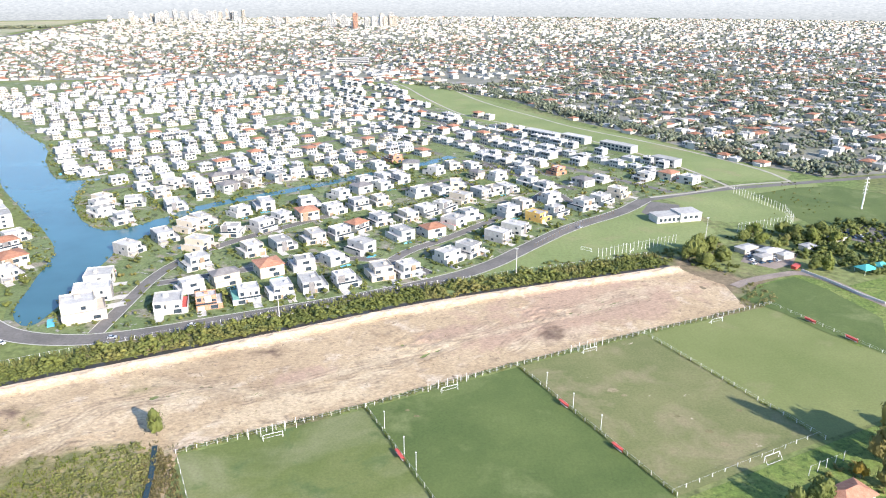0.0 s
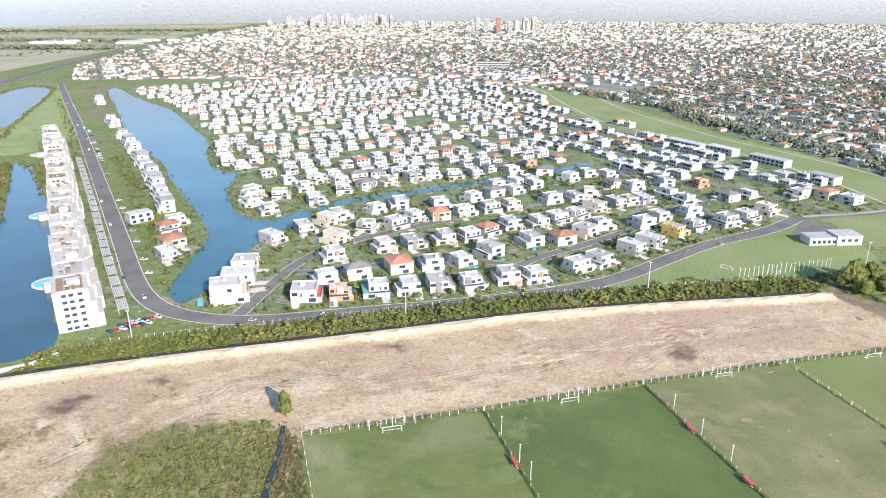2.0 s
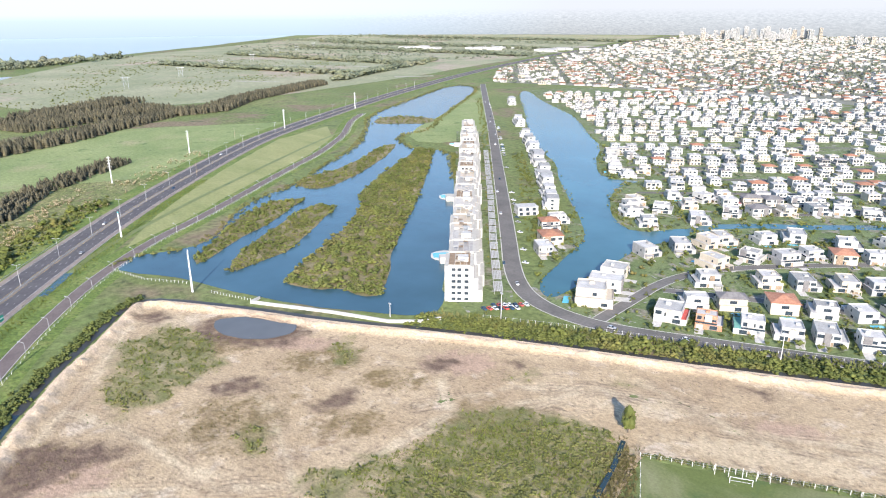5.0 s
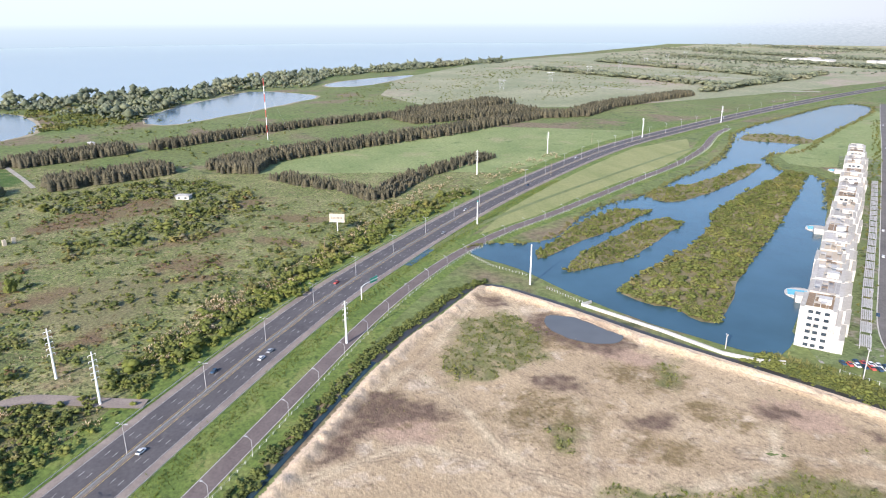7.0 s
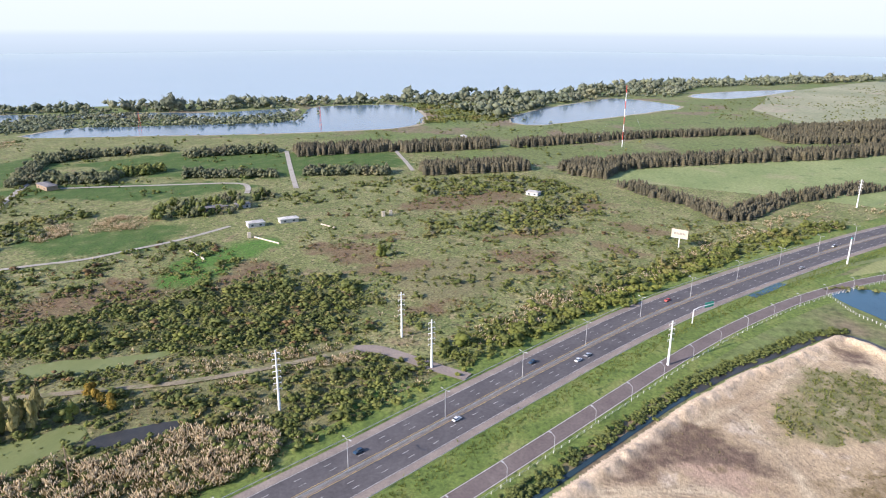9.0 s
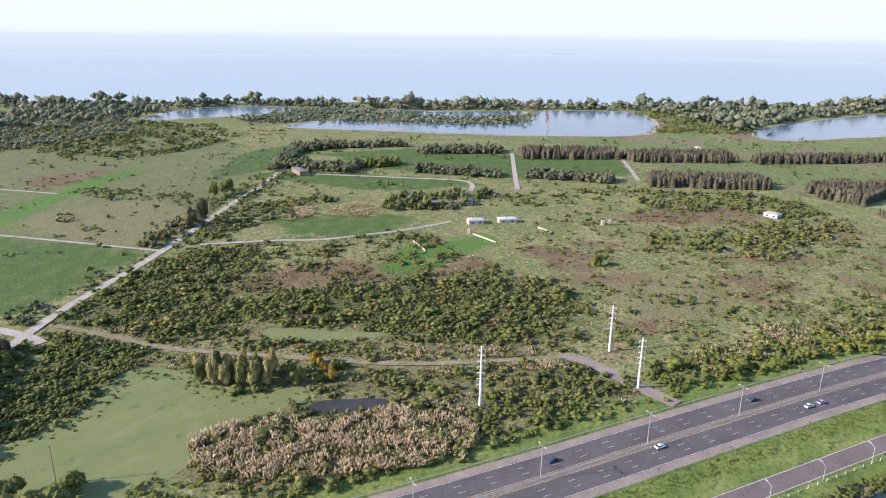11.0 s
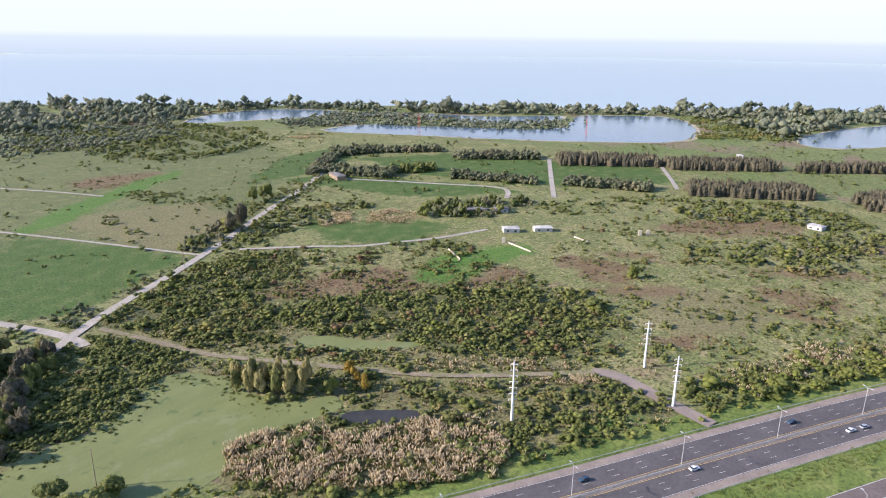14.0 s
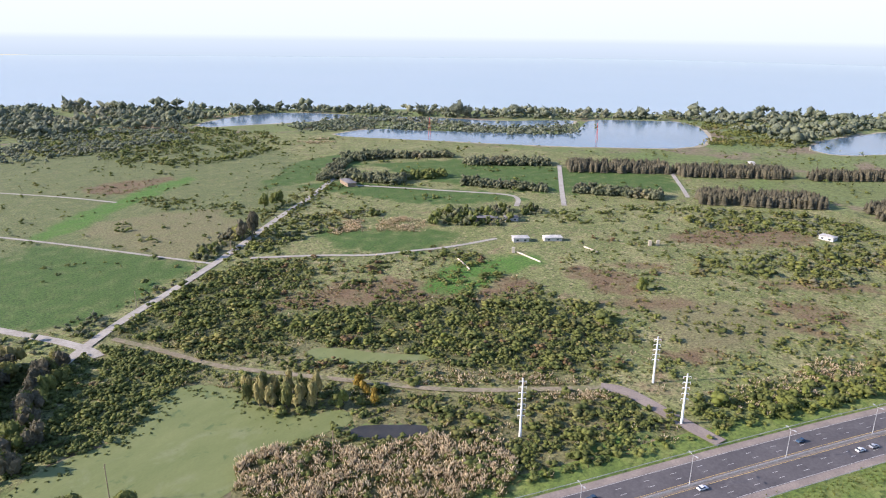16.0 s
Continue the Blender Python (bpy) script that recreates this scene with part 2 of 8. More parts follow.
    tile=material("roof_tiles", ((0.3, (0.29, 0.13, 0.08)), (0.7, (0.42, 0.22, 0.145))), 0.5, 0.2, 3.0, bump=0.03, bump_scale=4, per_object=0.25),
    redfloor=material("red_terrace", ((0.3, (0.42, 0.07, 0.06)), (0.7, (0.55, 0.13, 0.1))), 0.5, 0.15, 3.0),
    greenfloor=material("green_terrace", ((0.3, (0.12, 0.3, 0.24)), (0.7, (0.2, 0.4, 0.33))), 0.5, 0.15, 3.0),
    slate=material("slate_roof", ((0.3, (0.14, 0.13, 0.13)), (0.7, (0.22, 0.21, 0.2))), 0.5, 0.2, 3.0, bump=0.02),
    glass=material("window_glass", ((0.3, (0.02, 0.03, 0.04)), (0.7, (0.05, 0.065, 0.08))), 0.8, 0.1, 1.0, rough=0.08, spec=0.6),
    frame=material("window_frame", ((0.3, (0.2, 0.2, 0.2)), (0.7, (0.3, 0.3, 0.3))), 1.0, 0.1, 4.0, rough=0.5),
    wood=material("weathered_wood", ((0.3, (0.2, 0.14, 0.09)), (0.7, (0.34, 0.26, 0.18))), 1.0, 0.25, 6.0, bump=0.01, bump_scale=8),
    post=material("white_post", ((0.3, (0.6, 0.58, 0.52)), (0.7, (0.78, 0.76, 0.7))), 2.0, 0.15, 9.0),
    metal=material("galvanised_steel", ((0.3, (0.5, 0.5, 0.5)), (0.7, (0.65, 0.65, 0.64))), 1.0, 0.1, 5.0, rough=0.45, metal=0.6),
    lampsteel=material("dull_galvanised_steel", ((0.3, (0.36, 0.36, 0.35)), (0.7, (0.5, 0.5, 0.49))), 1.0, 0.1, 4.0, rough=0.5),
    whitesteel=material("white_painted_steel", ((0.3, (0.72, 0.72, 0.7)), (0.7, (0.82, 0.82, 0.8))), 1.0, 0.08, 4.0, rough=0.5),
    signgreen=material("sign_green", ((0.3, (0.03, 0.3, 0.2)), (0.7, (0.05, 0.36, 0.25))), 1.0, 0.05, 3.0, rough=0.4),
    red=material("red_paint", ((0.3, (0.45, 0.06, 0.05)), (0.7, (0.6, 0.12, 0.09))), 1.0, 0.1, 3.0, rough=0.5),
    teal=material("teal_canvas", ((0.3, (0.05, 0.3, 0.28)), (0.7, (0.1, 0.4, 0.36))), 0.4, 0.1, 3.0),
    pool=material("pool_water", ((0.3, (0.1, 0.42, 0.55)), (0.7, (0.16, 0.52, 0.64))), 0.4, 0.05, 2.0, rough=0.08, spec=0.5),
    carpaint=material("car_paint", ((0.3, (0.7, 0.7, 0.7)), (0.7, (0.78, 0.78, 0.78))), 1.0, 0.03, 4.0, rough=0.25, spec=0.5),
    carblue=material("car_paint_blue", ((0.3, (0.03, 0.06, 0.1)), (0.7, (0.04, 0.08, 0.13))), 1.0, 0.03, 4.0, rough=0.25, spec=0.5),
    tyre=material("tyre_rubber", ((0.3, (0.015, 0.015, 0.015)), (0.7, (0.03, 0.03, 0.03))), 4.0, 0.1, 10.0),
    trunk=material("bark", ((0.3, (0.09, 0.065, 0.045)), (0.7, (0.19, 0.15, 0.11))), 1.0, 0.3, 5.0, bump=0.03, bump_scale=6),
    duckweed=material("duckweed", ((0.3, (0.14, 0.17, 0.056)), (0.7, (0.19, 0.212, 0.078))), 0.03, 0.1, 0.6, rough=0.7, layers=(((0.2, 0.22, 0.1), 0.06, 0.55, 0.7), ((0.1, 0.14, 0.05), 0.1, 0.6, 0.68)), stretch=(1, 3, 1), turn=25),
    lake=water_material("lake_water", (0.05, 0.14, 0.165), 0.2, 0.12, 0.6),
    bluepond=water_material("pond_water", (0.045, 0.105, 0.135), 0.2, 0.12, 0.7),
    lagoon=water_material("lagoon_water", (0.13, 0.2, 0.255), 0.16, 0.03, 0.4),
    puddle=water_material("puddle_water", (0.15, 0.15, 0.14), 0.1, 0.01, 1.0),
    # Silty water; its pale blue is distance haze put into the colour
    sea=material("hazed_river_water", ((0.3, (0.37, 0.46, 0.485)), (0.7, (0.385, 0.47, 0.495))), 0.0015, 0.0, rough=0.6, spec=0.15),
    faint=material("faint_track", ((0.3, (0.2, 0.165, 0.105)), (0.7, (0.3, 0.25, 0.17))), 0.06, 0.3, 0.7, bump=0.1, layers=(((0.16, 0.16, 0.07), 0.12, 0.5, 0.62),)),
    sandbank=material("bank_sand", ((0.3, (0.25, 0.225, 0.14)), (0.7, (0.45, 0.385, 0.28))), 0.03, 0.2, 0.5),
    leaf=leaf_material("scrub_leaves", (0.125, 0.15, 0.043), (0.225, 0.245, 0.072), 0.05, (0.26, 0.228, 0.085)),
    # Near-black so the ditch reads as a shadow line; also dark pool mud
    ditch=material("mud_and_shade", ((0.3, (0.03, 0.03, 0.028)), (0.7, (0.06, 0.055, 0.045))), 0.2, 0.2, 1.0, rough=0.4),
    leaf_dark=leaf_material("dark_leaves", (0.112, 0.14, 0.044), (0.205, 0.23, 0.072), 0.05),
    leaf_lime=leaf_material("lime_leaves", (0.15, 0.185, 0.042), (0.25, 0.265, 0.07), 0.1),
    leaf_gold=leaf_material("golden_leaves", (0.25, 0.17, 0.03), (0.38, 0.27, 0.05), 0.2),
    ditchwater=water_material("ditch_water", (0.03, 0.055, 0.065), 0.15, 0.03, 1.0),
    leaf_poplar=leaf_material("poplar_leaves", (0.3, 0.275, 0.11), (0.44, 0.38, 0.17), 0.3),
    leaf_brown=leaf_material("plantation_leaves", (0.115, 0.108, 0.07), (0.19, 0.17, 0.112), 0.04),
    leaf_gum=leaf_material("gum_leaves", (0.125, 0.145, 0.08), (0.21, 0.22, 0.13), 0.05, (0.22, 0.2, 0.13)),
    leaf_reed=leaf_material("reed_leaves", (0.16, 0.175, 0.062), (0.27, 0.27, 0.1), 0.04, (0.29, 0.255, 0.115)),
    # Lifted, greyed leaf colours stand in for haze over the suburb
    leaf_city_hazed=leaf_material("hazed_town_leaves", (0.15, 0.18, 0.125), (0.25, 0.275, 0.195), 0.02, (0.28, 0.265, 0.19)),
    # Paler than plain foliage: distance haze is mixed into these colours
    leaf_shore_hazed=leaf_material("hazed_shore_leaves", (0.165, 0.195, 0.13), (0.27, 0.29, 0.195), 0.01, (0.29, 0.285, 0.19)),
    plume=leaf_material("pampas_plumes", (0.54, 0.43, 0.27), (0.77, 0.65, 0.45), 0.3, vary=False),
    # Dry grass colour, lifted further to stand in for far haze
    marsh=material("marsh", ((0.3, (0.215, 0.24, 0.13)), (0.7, (0.34, 0.325, 0.205))), 0.006, 0.25, 0.1, layers=(((0.36, 0.3, 0.22), 0.004, 0.55, 0.62),)),
    blade=leaf_material("pampas_blades", (0.15, 0.135, 0.052), (0.26, 0.215, 0.1), 0.2),
    rust=leaf_material("rusty_scrub", (0.16, 0.11, 0.055), (0.27, 0.185, 0.095), 0.06),
)

# ---------- helpers for meshes ----------
RNG = np.random.default_rng(7)


class Build:
    """Collects vertices and faces for one mesh, with a material slot for each face."""
    def __init__(self):
        self.v, self.f, self.m = [], [], []

    def add(self, verts, faces, slot=0):
        n = len(self.v)
        self.v += [tuple(p) for p in verts]
        self.f += [tuple(n + i for i in f) for f in faces]
        self.m += [slot] * len(faces)
        return self

    def box(self, x0, y0, z0, x1, y1, z1, slot=0, skip=()):
        vs = [(x, y, z) for z in (z0, z1) for y in (y0, y1) for x in (x0, x1)]
        fs = {"bottom": (0, 2, 3, 1), "top": (4, 5, 7, 6), "front": (0, 1, 5, 4), "back": (3, 2, 6, 7), "west": (2, 0, 4, 6), "east": (1, 3, 7, 5)}
        return self.add(vs, [f for k, f in fs.items() if k not in skip], slot)

    def tube(self, a, b, r0, r1, n=8, slot=0):
        a, b = Vector(a), Vector(b)
        q = (b - a).to_track_quat("Z", "Y")
        vs = []
        for p, r in ((a, r0), (b, r1)):
            vs += [p + q @ Vector((r * math.cos(k * math.tau / n), r * math.sin(k * math.tau / n), 0)) for k in range(n)]
        fs = [(k, (k + 1) % n, n + (k + 1) % n, n + k) for k in range(n)]
        return self.add(vs, fs + [tuple(range(n, 2 * n)), tuple(range(n - 1, -1, -1))], slot)

    def hip(self, x0, y0, x1, y1, z, h, over=0.5, slot=0):
        x0, y0, x1, y1 = x0 - over, y0 - over, x1 + over, y1 + over
        w, d = x1 - x0, y1 - y0
        k = min(w, d) / 2
        cx, cy = (x0 + x1) / 2, (y0 + y1) / 2
        a, b = ((x0 + k, cy), (x1 - k, cy)) if w >= d else ((cx, y0 + k), (cx, y1 - k))
        vs = [(x0, y0, z), (x1, y0, z), (x1, y1, z), (x0, y1, z), (*a, z + h), (*b, z + h), (x0, y0, z - 0.2), (x1, y0, z - 0.2), (x1, y1, z - 0.2), (x0, y1, z - 0.2)]
        fs = [(0, 1, 5, 4), (1, 2, 5), (2, 3, 4, 5), (3, 0, 4)] if w >= d else [(0, 1, 4), (1, 2, 5, 4), (2, 3, 5), (3, 0, 4, 5)]
        return self.add(vs, fs + [(6, 7, 1, 0), (7, 8, 2, 1), (8, 9, 3, 2), (9, 6, 0, 3), (9, 8, 7, 6)], slot)

    def mesh(self, name, *mats):
        me = bpy.data.meshes.new(name)
        me.from_pydata(self.v, [], self.f)
        for mt in mats:
            me.materials.append(mt)
        if len(mats) > 1:
            me.polygons.foreach_set("material_index", self.m)
        me.update()
        return me


def part(name, build, mats, parent=None, label=""):
    """One mesh object; under a thing or part where parent is given."""
    mats = mats if isinstance(mats, (list, tuple)) else [mats]
    ob = new(name, build if isinstance(build, bpy.types.Mesh) else build.mesh(name, *mats))
    if parent:
        ob.parent = parent
    return tagged(ob, label) if label else ob


def thing(name, label, category, m=None, group="", kind=""):
    ob = new(name)
    ob.empty_display_size = 0.3
    if m is not None:
        ob.matrix_basis = m
    return tagged(ob, label, category, group, kind)


def rounded(pts, times=2, closed=True):
    """Cuts the corners of an outline."""
    for _ in range(times):
        out = [] if closed else [pts[0]]
        n = len(pts)
        for i in range(n if closed else n - 1):
            a, b = pts[i], pts[(i + 1) % n]
            out += [(0.75 * a[0] + 0.25 * b[0], 0.75 * a[1] + 0.25 * b[1]), (0.25 * a[0] + 0.75 * b[0], 0.25 * a[1] + 0.75 * b[1])]
        pts = out if closed else out + [pts[-1]]
    return pts


def ragged(pts, step, amount, closed=True):
    """An outline with a natural, wandering edge."""
    out = []
    for i, a in enumerate(pts if closed else pts[:-1]):
        b = pts[(i + 1) % len(pts)]
        n = max(1, int(math.dist(a, b) / step))
        for k in range(n):
            x, y = a[0] + (b[0] - a[0]) * k / n, a[1] + (b[1] - a[1]) * k / n
            d = noise.noise_vector((x / (step * 5), y / (step * 5), 3.1)) + noise.noise_vector((x / (step * 1.7), y / (step * 1.7), 7.7)) * 0.5
            out.append((x + d.x * amount, y + d.y * amount))
    return out


def sheet(name, outline, z, mat, label="", category="", kind="structure", parent=None, thick=0.0):
    bm = bmesh.new()
    f = bm.faces.new([bm.verts.new((x, y, z)) for x, y in outline])
    if f.calc_area() and f.normal.z < 0:
        f.normal_flip()
    bm.normal_update()
    for g in bm.faces:
        if g.normal.z < 0:
            g.normal_flip()
    bmesh.ops.triangulate(bm, faces=bm.faces[:])
    me = bpy.data.meshes.new(name)
    bm.to_mesh(me)
    bm.free()
    me.materials.append(mat)
    ob = new(name, me)
    if parent:
        ob.parent = parent
        return tagged(ob, label)
    return tagged(ob, label, category, kind=kind)


def offset_line(pts, d):
    """The polyline moved d metres to its left."""
    out = []
    for i, p in enumerate(pts):
        a, b = Vector(pts[max(0, i - 1)]), Vector(pts[min(len(pts) - 1, i + 1)])
        t = (b - a).normalized()
        out.append((p[0] - t.y * d, p[1] + t.x * d))
    return out


def along(pts, step, start=0.0):
    """Places every step metres along a polyline: (x, y, angle)."""
    out, need = [], start
    for a, b in zip(pts, pts[1:]):
        n = math.dist(a, b)
        while need <= n:
            k = need / n
            out.append((a[0] + (b[0] - a[0]) * k, a[1] + (b[1] - a[1]) * k, math.atan2(b[1] - a[1], b[0] - a[0])))
            need += step
        need -= n
    return out


def ribbon(name, pts, d0, d1, z, mat, label="", category="", parent=None, z0=None):
    """A strip along a polyline from offset d0 to d1."""
    a, b = offset_line(pts, d0), offset_line(pts, d1)
    n = len(pts)
    q = Build().add([(x, y, z if z0 is None else z0) for x, y in a] + [(x, y, z) for x, y in b],
                    [(i, i + 1, n + i + 1, n + i) if d1 > d0 else (n + i, n + i + 1, i + 1, i) for i in range(n - 1)])
    ob = part(name, q, mat, parent, "" if not parent else label)
    return ob if parent else tagged(ob, label, category, kind="structure")


def bar(line, z, half, high):
    """One unbroken bar along a polyline."""
    a, b = offset_line(line, -half), offset_line(line, half)
    n = len(line)
    vs = [(x, y, z) for x, y in a] + [(x, y, z) for x, y in b] + [(x, y, z + high) for x, y in a] + [(x, y, z + high) for x, y in b]
    fs = []
    for i in range(n - 1):
        fs += [(2 * n + i, 2 * n + i + 1, 3 * n + i + 1, 3 * n + i), (i, i + 1, 2 * n + i + 1, 2 * n + i), (n + i + 1, n + i, 3 * n + i, 3 * n + i + 1), (i + 1, i, n + i, n + i + 1)]
    return Build().add(vs, fs + [(0, 2 * n, 3 * n, n), (n - 1, 2 * n - 1, 4 * n - 1, 3 * n - 1)])


def inside(x, y, poly):
    """Which of the points lie in the outline."""
    x, y = np.asarray(x, float), np.asarray(y, float)
    hit = np.zeros(x.shape, bool)
    px, py = np.array(poly).T
    for i in range(len(px)):
        j = i - 1
        cross = (py[i] > y) != (py[j] > y)
        with np.errstate(divide="ignore", invalid="ignore"):
            hit ^= cross & (x < (px[j] - px[i]) * (y - py[i]) / (py[j] - py[i]) + px[i])
    return hit


def strewn(poly, count, rng=RNG, clump=0.0, scale=30.0):
    """Up to count places in an outline, gathered into clumps where wanted."""
    lo, hi = np.min(poly, 0), np.max(poly, 0)
    px, py = np.array(poly, float).T
    area = abs(np.sum(px * np.roll(py, 1) - py * np.roll(px, 1))) / 2
    share = max(0.02, area / np.prod(hi - lo))
    p = rng.uniform(lo, hi, (int(count * (3.5 if clump else 1.15) / share) + 20, 2))
    p = p[inside(p[:, 0], p[:, 1], poly)]
    if clump:
        keep = [noise.noise((x / scale, y / scale, 11.0)) * 1.6 + rng.uniform(-0.35, 0.35) > clump - 0.5 for x, y in p]
        p = p[np.array(keep, bool)] if len(p) else p
    return p[:count]


def near_line(p, pts, d):
    """Which places lie within d metres of a polyline."""
    out = np.zeros(len(p), bool)
    for a, b in zip(np.array(pts, float), np.array(pts, float)[1:]):
        t = np.clip(((p - a) @ (b - a)) / max(1e-9, (b - a) @ (b - a)), 0, 1)
        out |= np.hypot(*(p - a - t[:, None] * (b - a)).T) < d
    return out


# ---------- foliage ----------
OCTA = (np.array([(1, 0, 0), (0, 1, 0), (-1, 0, 0), (0, -1, 0), (0, 0, 1), (0, 0, -1)], float), np.array([(0, 1, 4), (1, 2, 4), (2, 3, 4), (3, 0, 4), (1, 0, 5), (2, 1, 5), (3, 2, 5), (0, 3, 5)]))


def icosahedron():
    rings = [(math.cos(k * math.tau / 5 + 0.6 * j), math.sin(k * math.tau / 5 + 0.6 * j), 0.5 - j) for j in (0, 1) for k in range(5)]
    v = np.array([(0, 0, 1.1)] + [(0.89 * x, 0.89 * y, 0.9 * z) for x, y, z in rings] + [(0, 0, -1.0)])
    f = [(0, 1 + k, 1 + (k + 1) % 5) for k in range(5)] + [(1 + k, 6 + k, 1 + (k + 1) % 5) for k in range(5)] + [(6 + k, 6 + (k + 1) % 5, 1 + (k + 1) % 5) for k in range(5)] + [(11, 6 + (k + 1) % 5, 6 + k) for k in range(5)]
    return v, np.array(f)


ICOSA = icosahedron()


def crown(leaves, lobes, size, seed, flat=0.8, spread=0.55, core=True, up=0.15):
    """Loose leaf clumps round several lobes: an uneven shape about 1 m in radius, resting on z = 0."""
    r = np.random.default_rng(seed)
    c = r.normal(0, 1, (lobes, 3))
    c /= np.linalg.norm(c, axis=1)[:, None]
    c *= r.uniform(0.25, spread, (lobes, 1))
    which = r.integers(0, lobes, leaves)
    n = r.normal(0, 1, (leaves, 3))
    n /= np.linalg.norm(n, axis=1)[:, None]
    n[:, 2] = np.abs(n[:, 2]) * 0.9 + up * n[:, 2] - 0.25 * r.uniform(0, 1, leaves)
    p = c[which] + n * r.uniform(0.33, 0.55, (leaves, 1))
    t = np.cross(n, r.normal(0, 1, (leaves, 3)))
    t /= np.linalg.norm(t, axis=1)[:, None] + 1e-9
    b = np.cross(n, t) + 0.5 * r.normal(0, 1, (leaves, 3))
    s = size * r.uniform(0.6, 1.3, (leaves, 1))
    v = np.stack([p - t * s, p + t * s, p + b * s * 1.3], 1).reshape(-1, 3)
    f = np.arange(leaves * 3).reshape(-1, 3)
    if core:
        sv, sf = OCTA if core == "coarse" else ICOSA
        for q in c:
            lump = sv * r.uniform(0.3, 0.52, (len(sv), 1)) * (1.05, 1.05, 0.9)
            f = np.vstack([f, sf + len(v)])
            v = np.vstack([v, lump + q])
    v[:, 2] = np.maximum(v[:, 2] + 0.55, 0) * flat
    return v, f


def conifer(tiers, seed):
    """A dense planted conifer, one unit high: ragged skirts of branches one over another."""
    r = np.random.default_rng(seed)
    v, f = [], []
    for k in range(tiers):
        z0, z1 = 0.1 + 0.78 * k / tiers, min(1.0, 0.1 + 0.78 * (k + 1.7) / tiers)
        rad, n = 0.3 * (1 - 0.62 * k / tiers), len(v)
        v += [(rad * r.uniform(0.7, 1.25) * math.cos(a), rad * r.uniform(0.7, 1.25) * math.sin(a), z0 + r.uniform(-0.05, 0.04)) for a in np.arange(6) * math.tau / 6 + r.uniform(0, 1)] + [(0.02, 0, z1)]
        f += [(n + i, n + (i + 1) % 6, n + 6) for i in range(6)]
    return np.array(v), np.array(f)


def tuft(blades, seed, spread=0.5, width=0.08):
    """A tuft of grass blades, one unit high."""
    r = np.random.default_rng(seed)
    a = r.uniform(0, math.tau, blades)
    o = r.uniform(0, spread, (blades, 1))
    d = np.stack([np.cos(a), np.sin(a), np.zeros(blades)], 1)
    s = np.stack([-np.sin(a), np.cos(a), np.zeros(blades)], 1) * width
    p = d * o * 0.5
    tip = d * (o + 0.2) + np.stack([np.zeros(blades), np.zeros(blades), r.uniform(0.6, 1.0, blades)], 1)
    return np.stack([p - s, p + s, tip], 1).reshape(-1, 3), np.arange(blades * 3).reshape(-1, 3)


BUSH = [crown(11, 4, 0.18, 10 + i, 0.72, 0.7, core="coarse") for i in range(9)]
BUSH_FINE = [crown(36, 5, 0.125, 30 + i, 0.75, 0.7, core="coarse") for i in range(8)]
BUSH_FAR = [crown(3, 3, 0.26, 50 + i, 0.8, core="coarse") for i in range(6)]
BUSH_SPECK = [crown(5, 1, 0.34, 60 + i, 0.8, core="coarse") for i in range(5)]
GUM = [crown(15, 5, 0.18, 65 + i, 1.1, 0.7, core="coarse") for i in range(5)]
CONIFER = [conifer(4, 70 + i) for i in range(5)]
TUFT = [tuft(8, 90 + i, 0.55, 0.12) for i in range(4)]


def plumes(n, seed):
    """Feathery plumes that lean out of a clump, one unit high."""
    r = np.random.default_rng(seed)
    v, f = [], []
    for _ in range(n):
        a, o = r.uniform(0, math.tau), r.uniform(0.1, 0.75)
        base = np.array([o * math.cos(a), o * math.sin(a), r.uniform(0.0, 0.35)])
        lean = np.array([0.35 * math.cos(a), 0.35 * math.sin(a), r.uniform(0.45, 0.75)])
        side, w = np.array([-math.sin(a), math.cos(a), 0]), r.uniform(0.08, 0.12)
        out = np.array([math.cos(a), math.sin(a), 0.0])
        k = len(v)
        mid = base + lean * 0.55
        v += [base, mid + side * w, mid - side * w, mid + out * w, mid - out * w * 0.6, base + lean * 1.05]
        f += [(k, k + 1, k + 3), (k, k + 3, k + 2), (k, k + 2, k + 4), (k, k + 4, k + 1), (k + 5, k + 3, k + 1), (k + 5, k + 2, k + 3), (k + 5, k + 4, k + 2), (k + 5, k + 1, k + 4)]
    return np.array(v), np.array(f)


PLUME = [plumes(5, 95 + i) for i in range(5)]


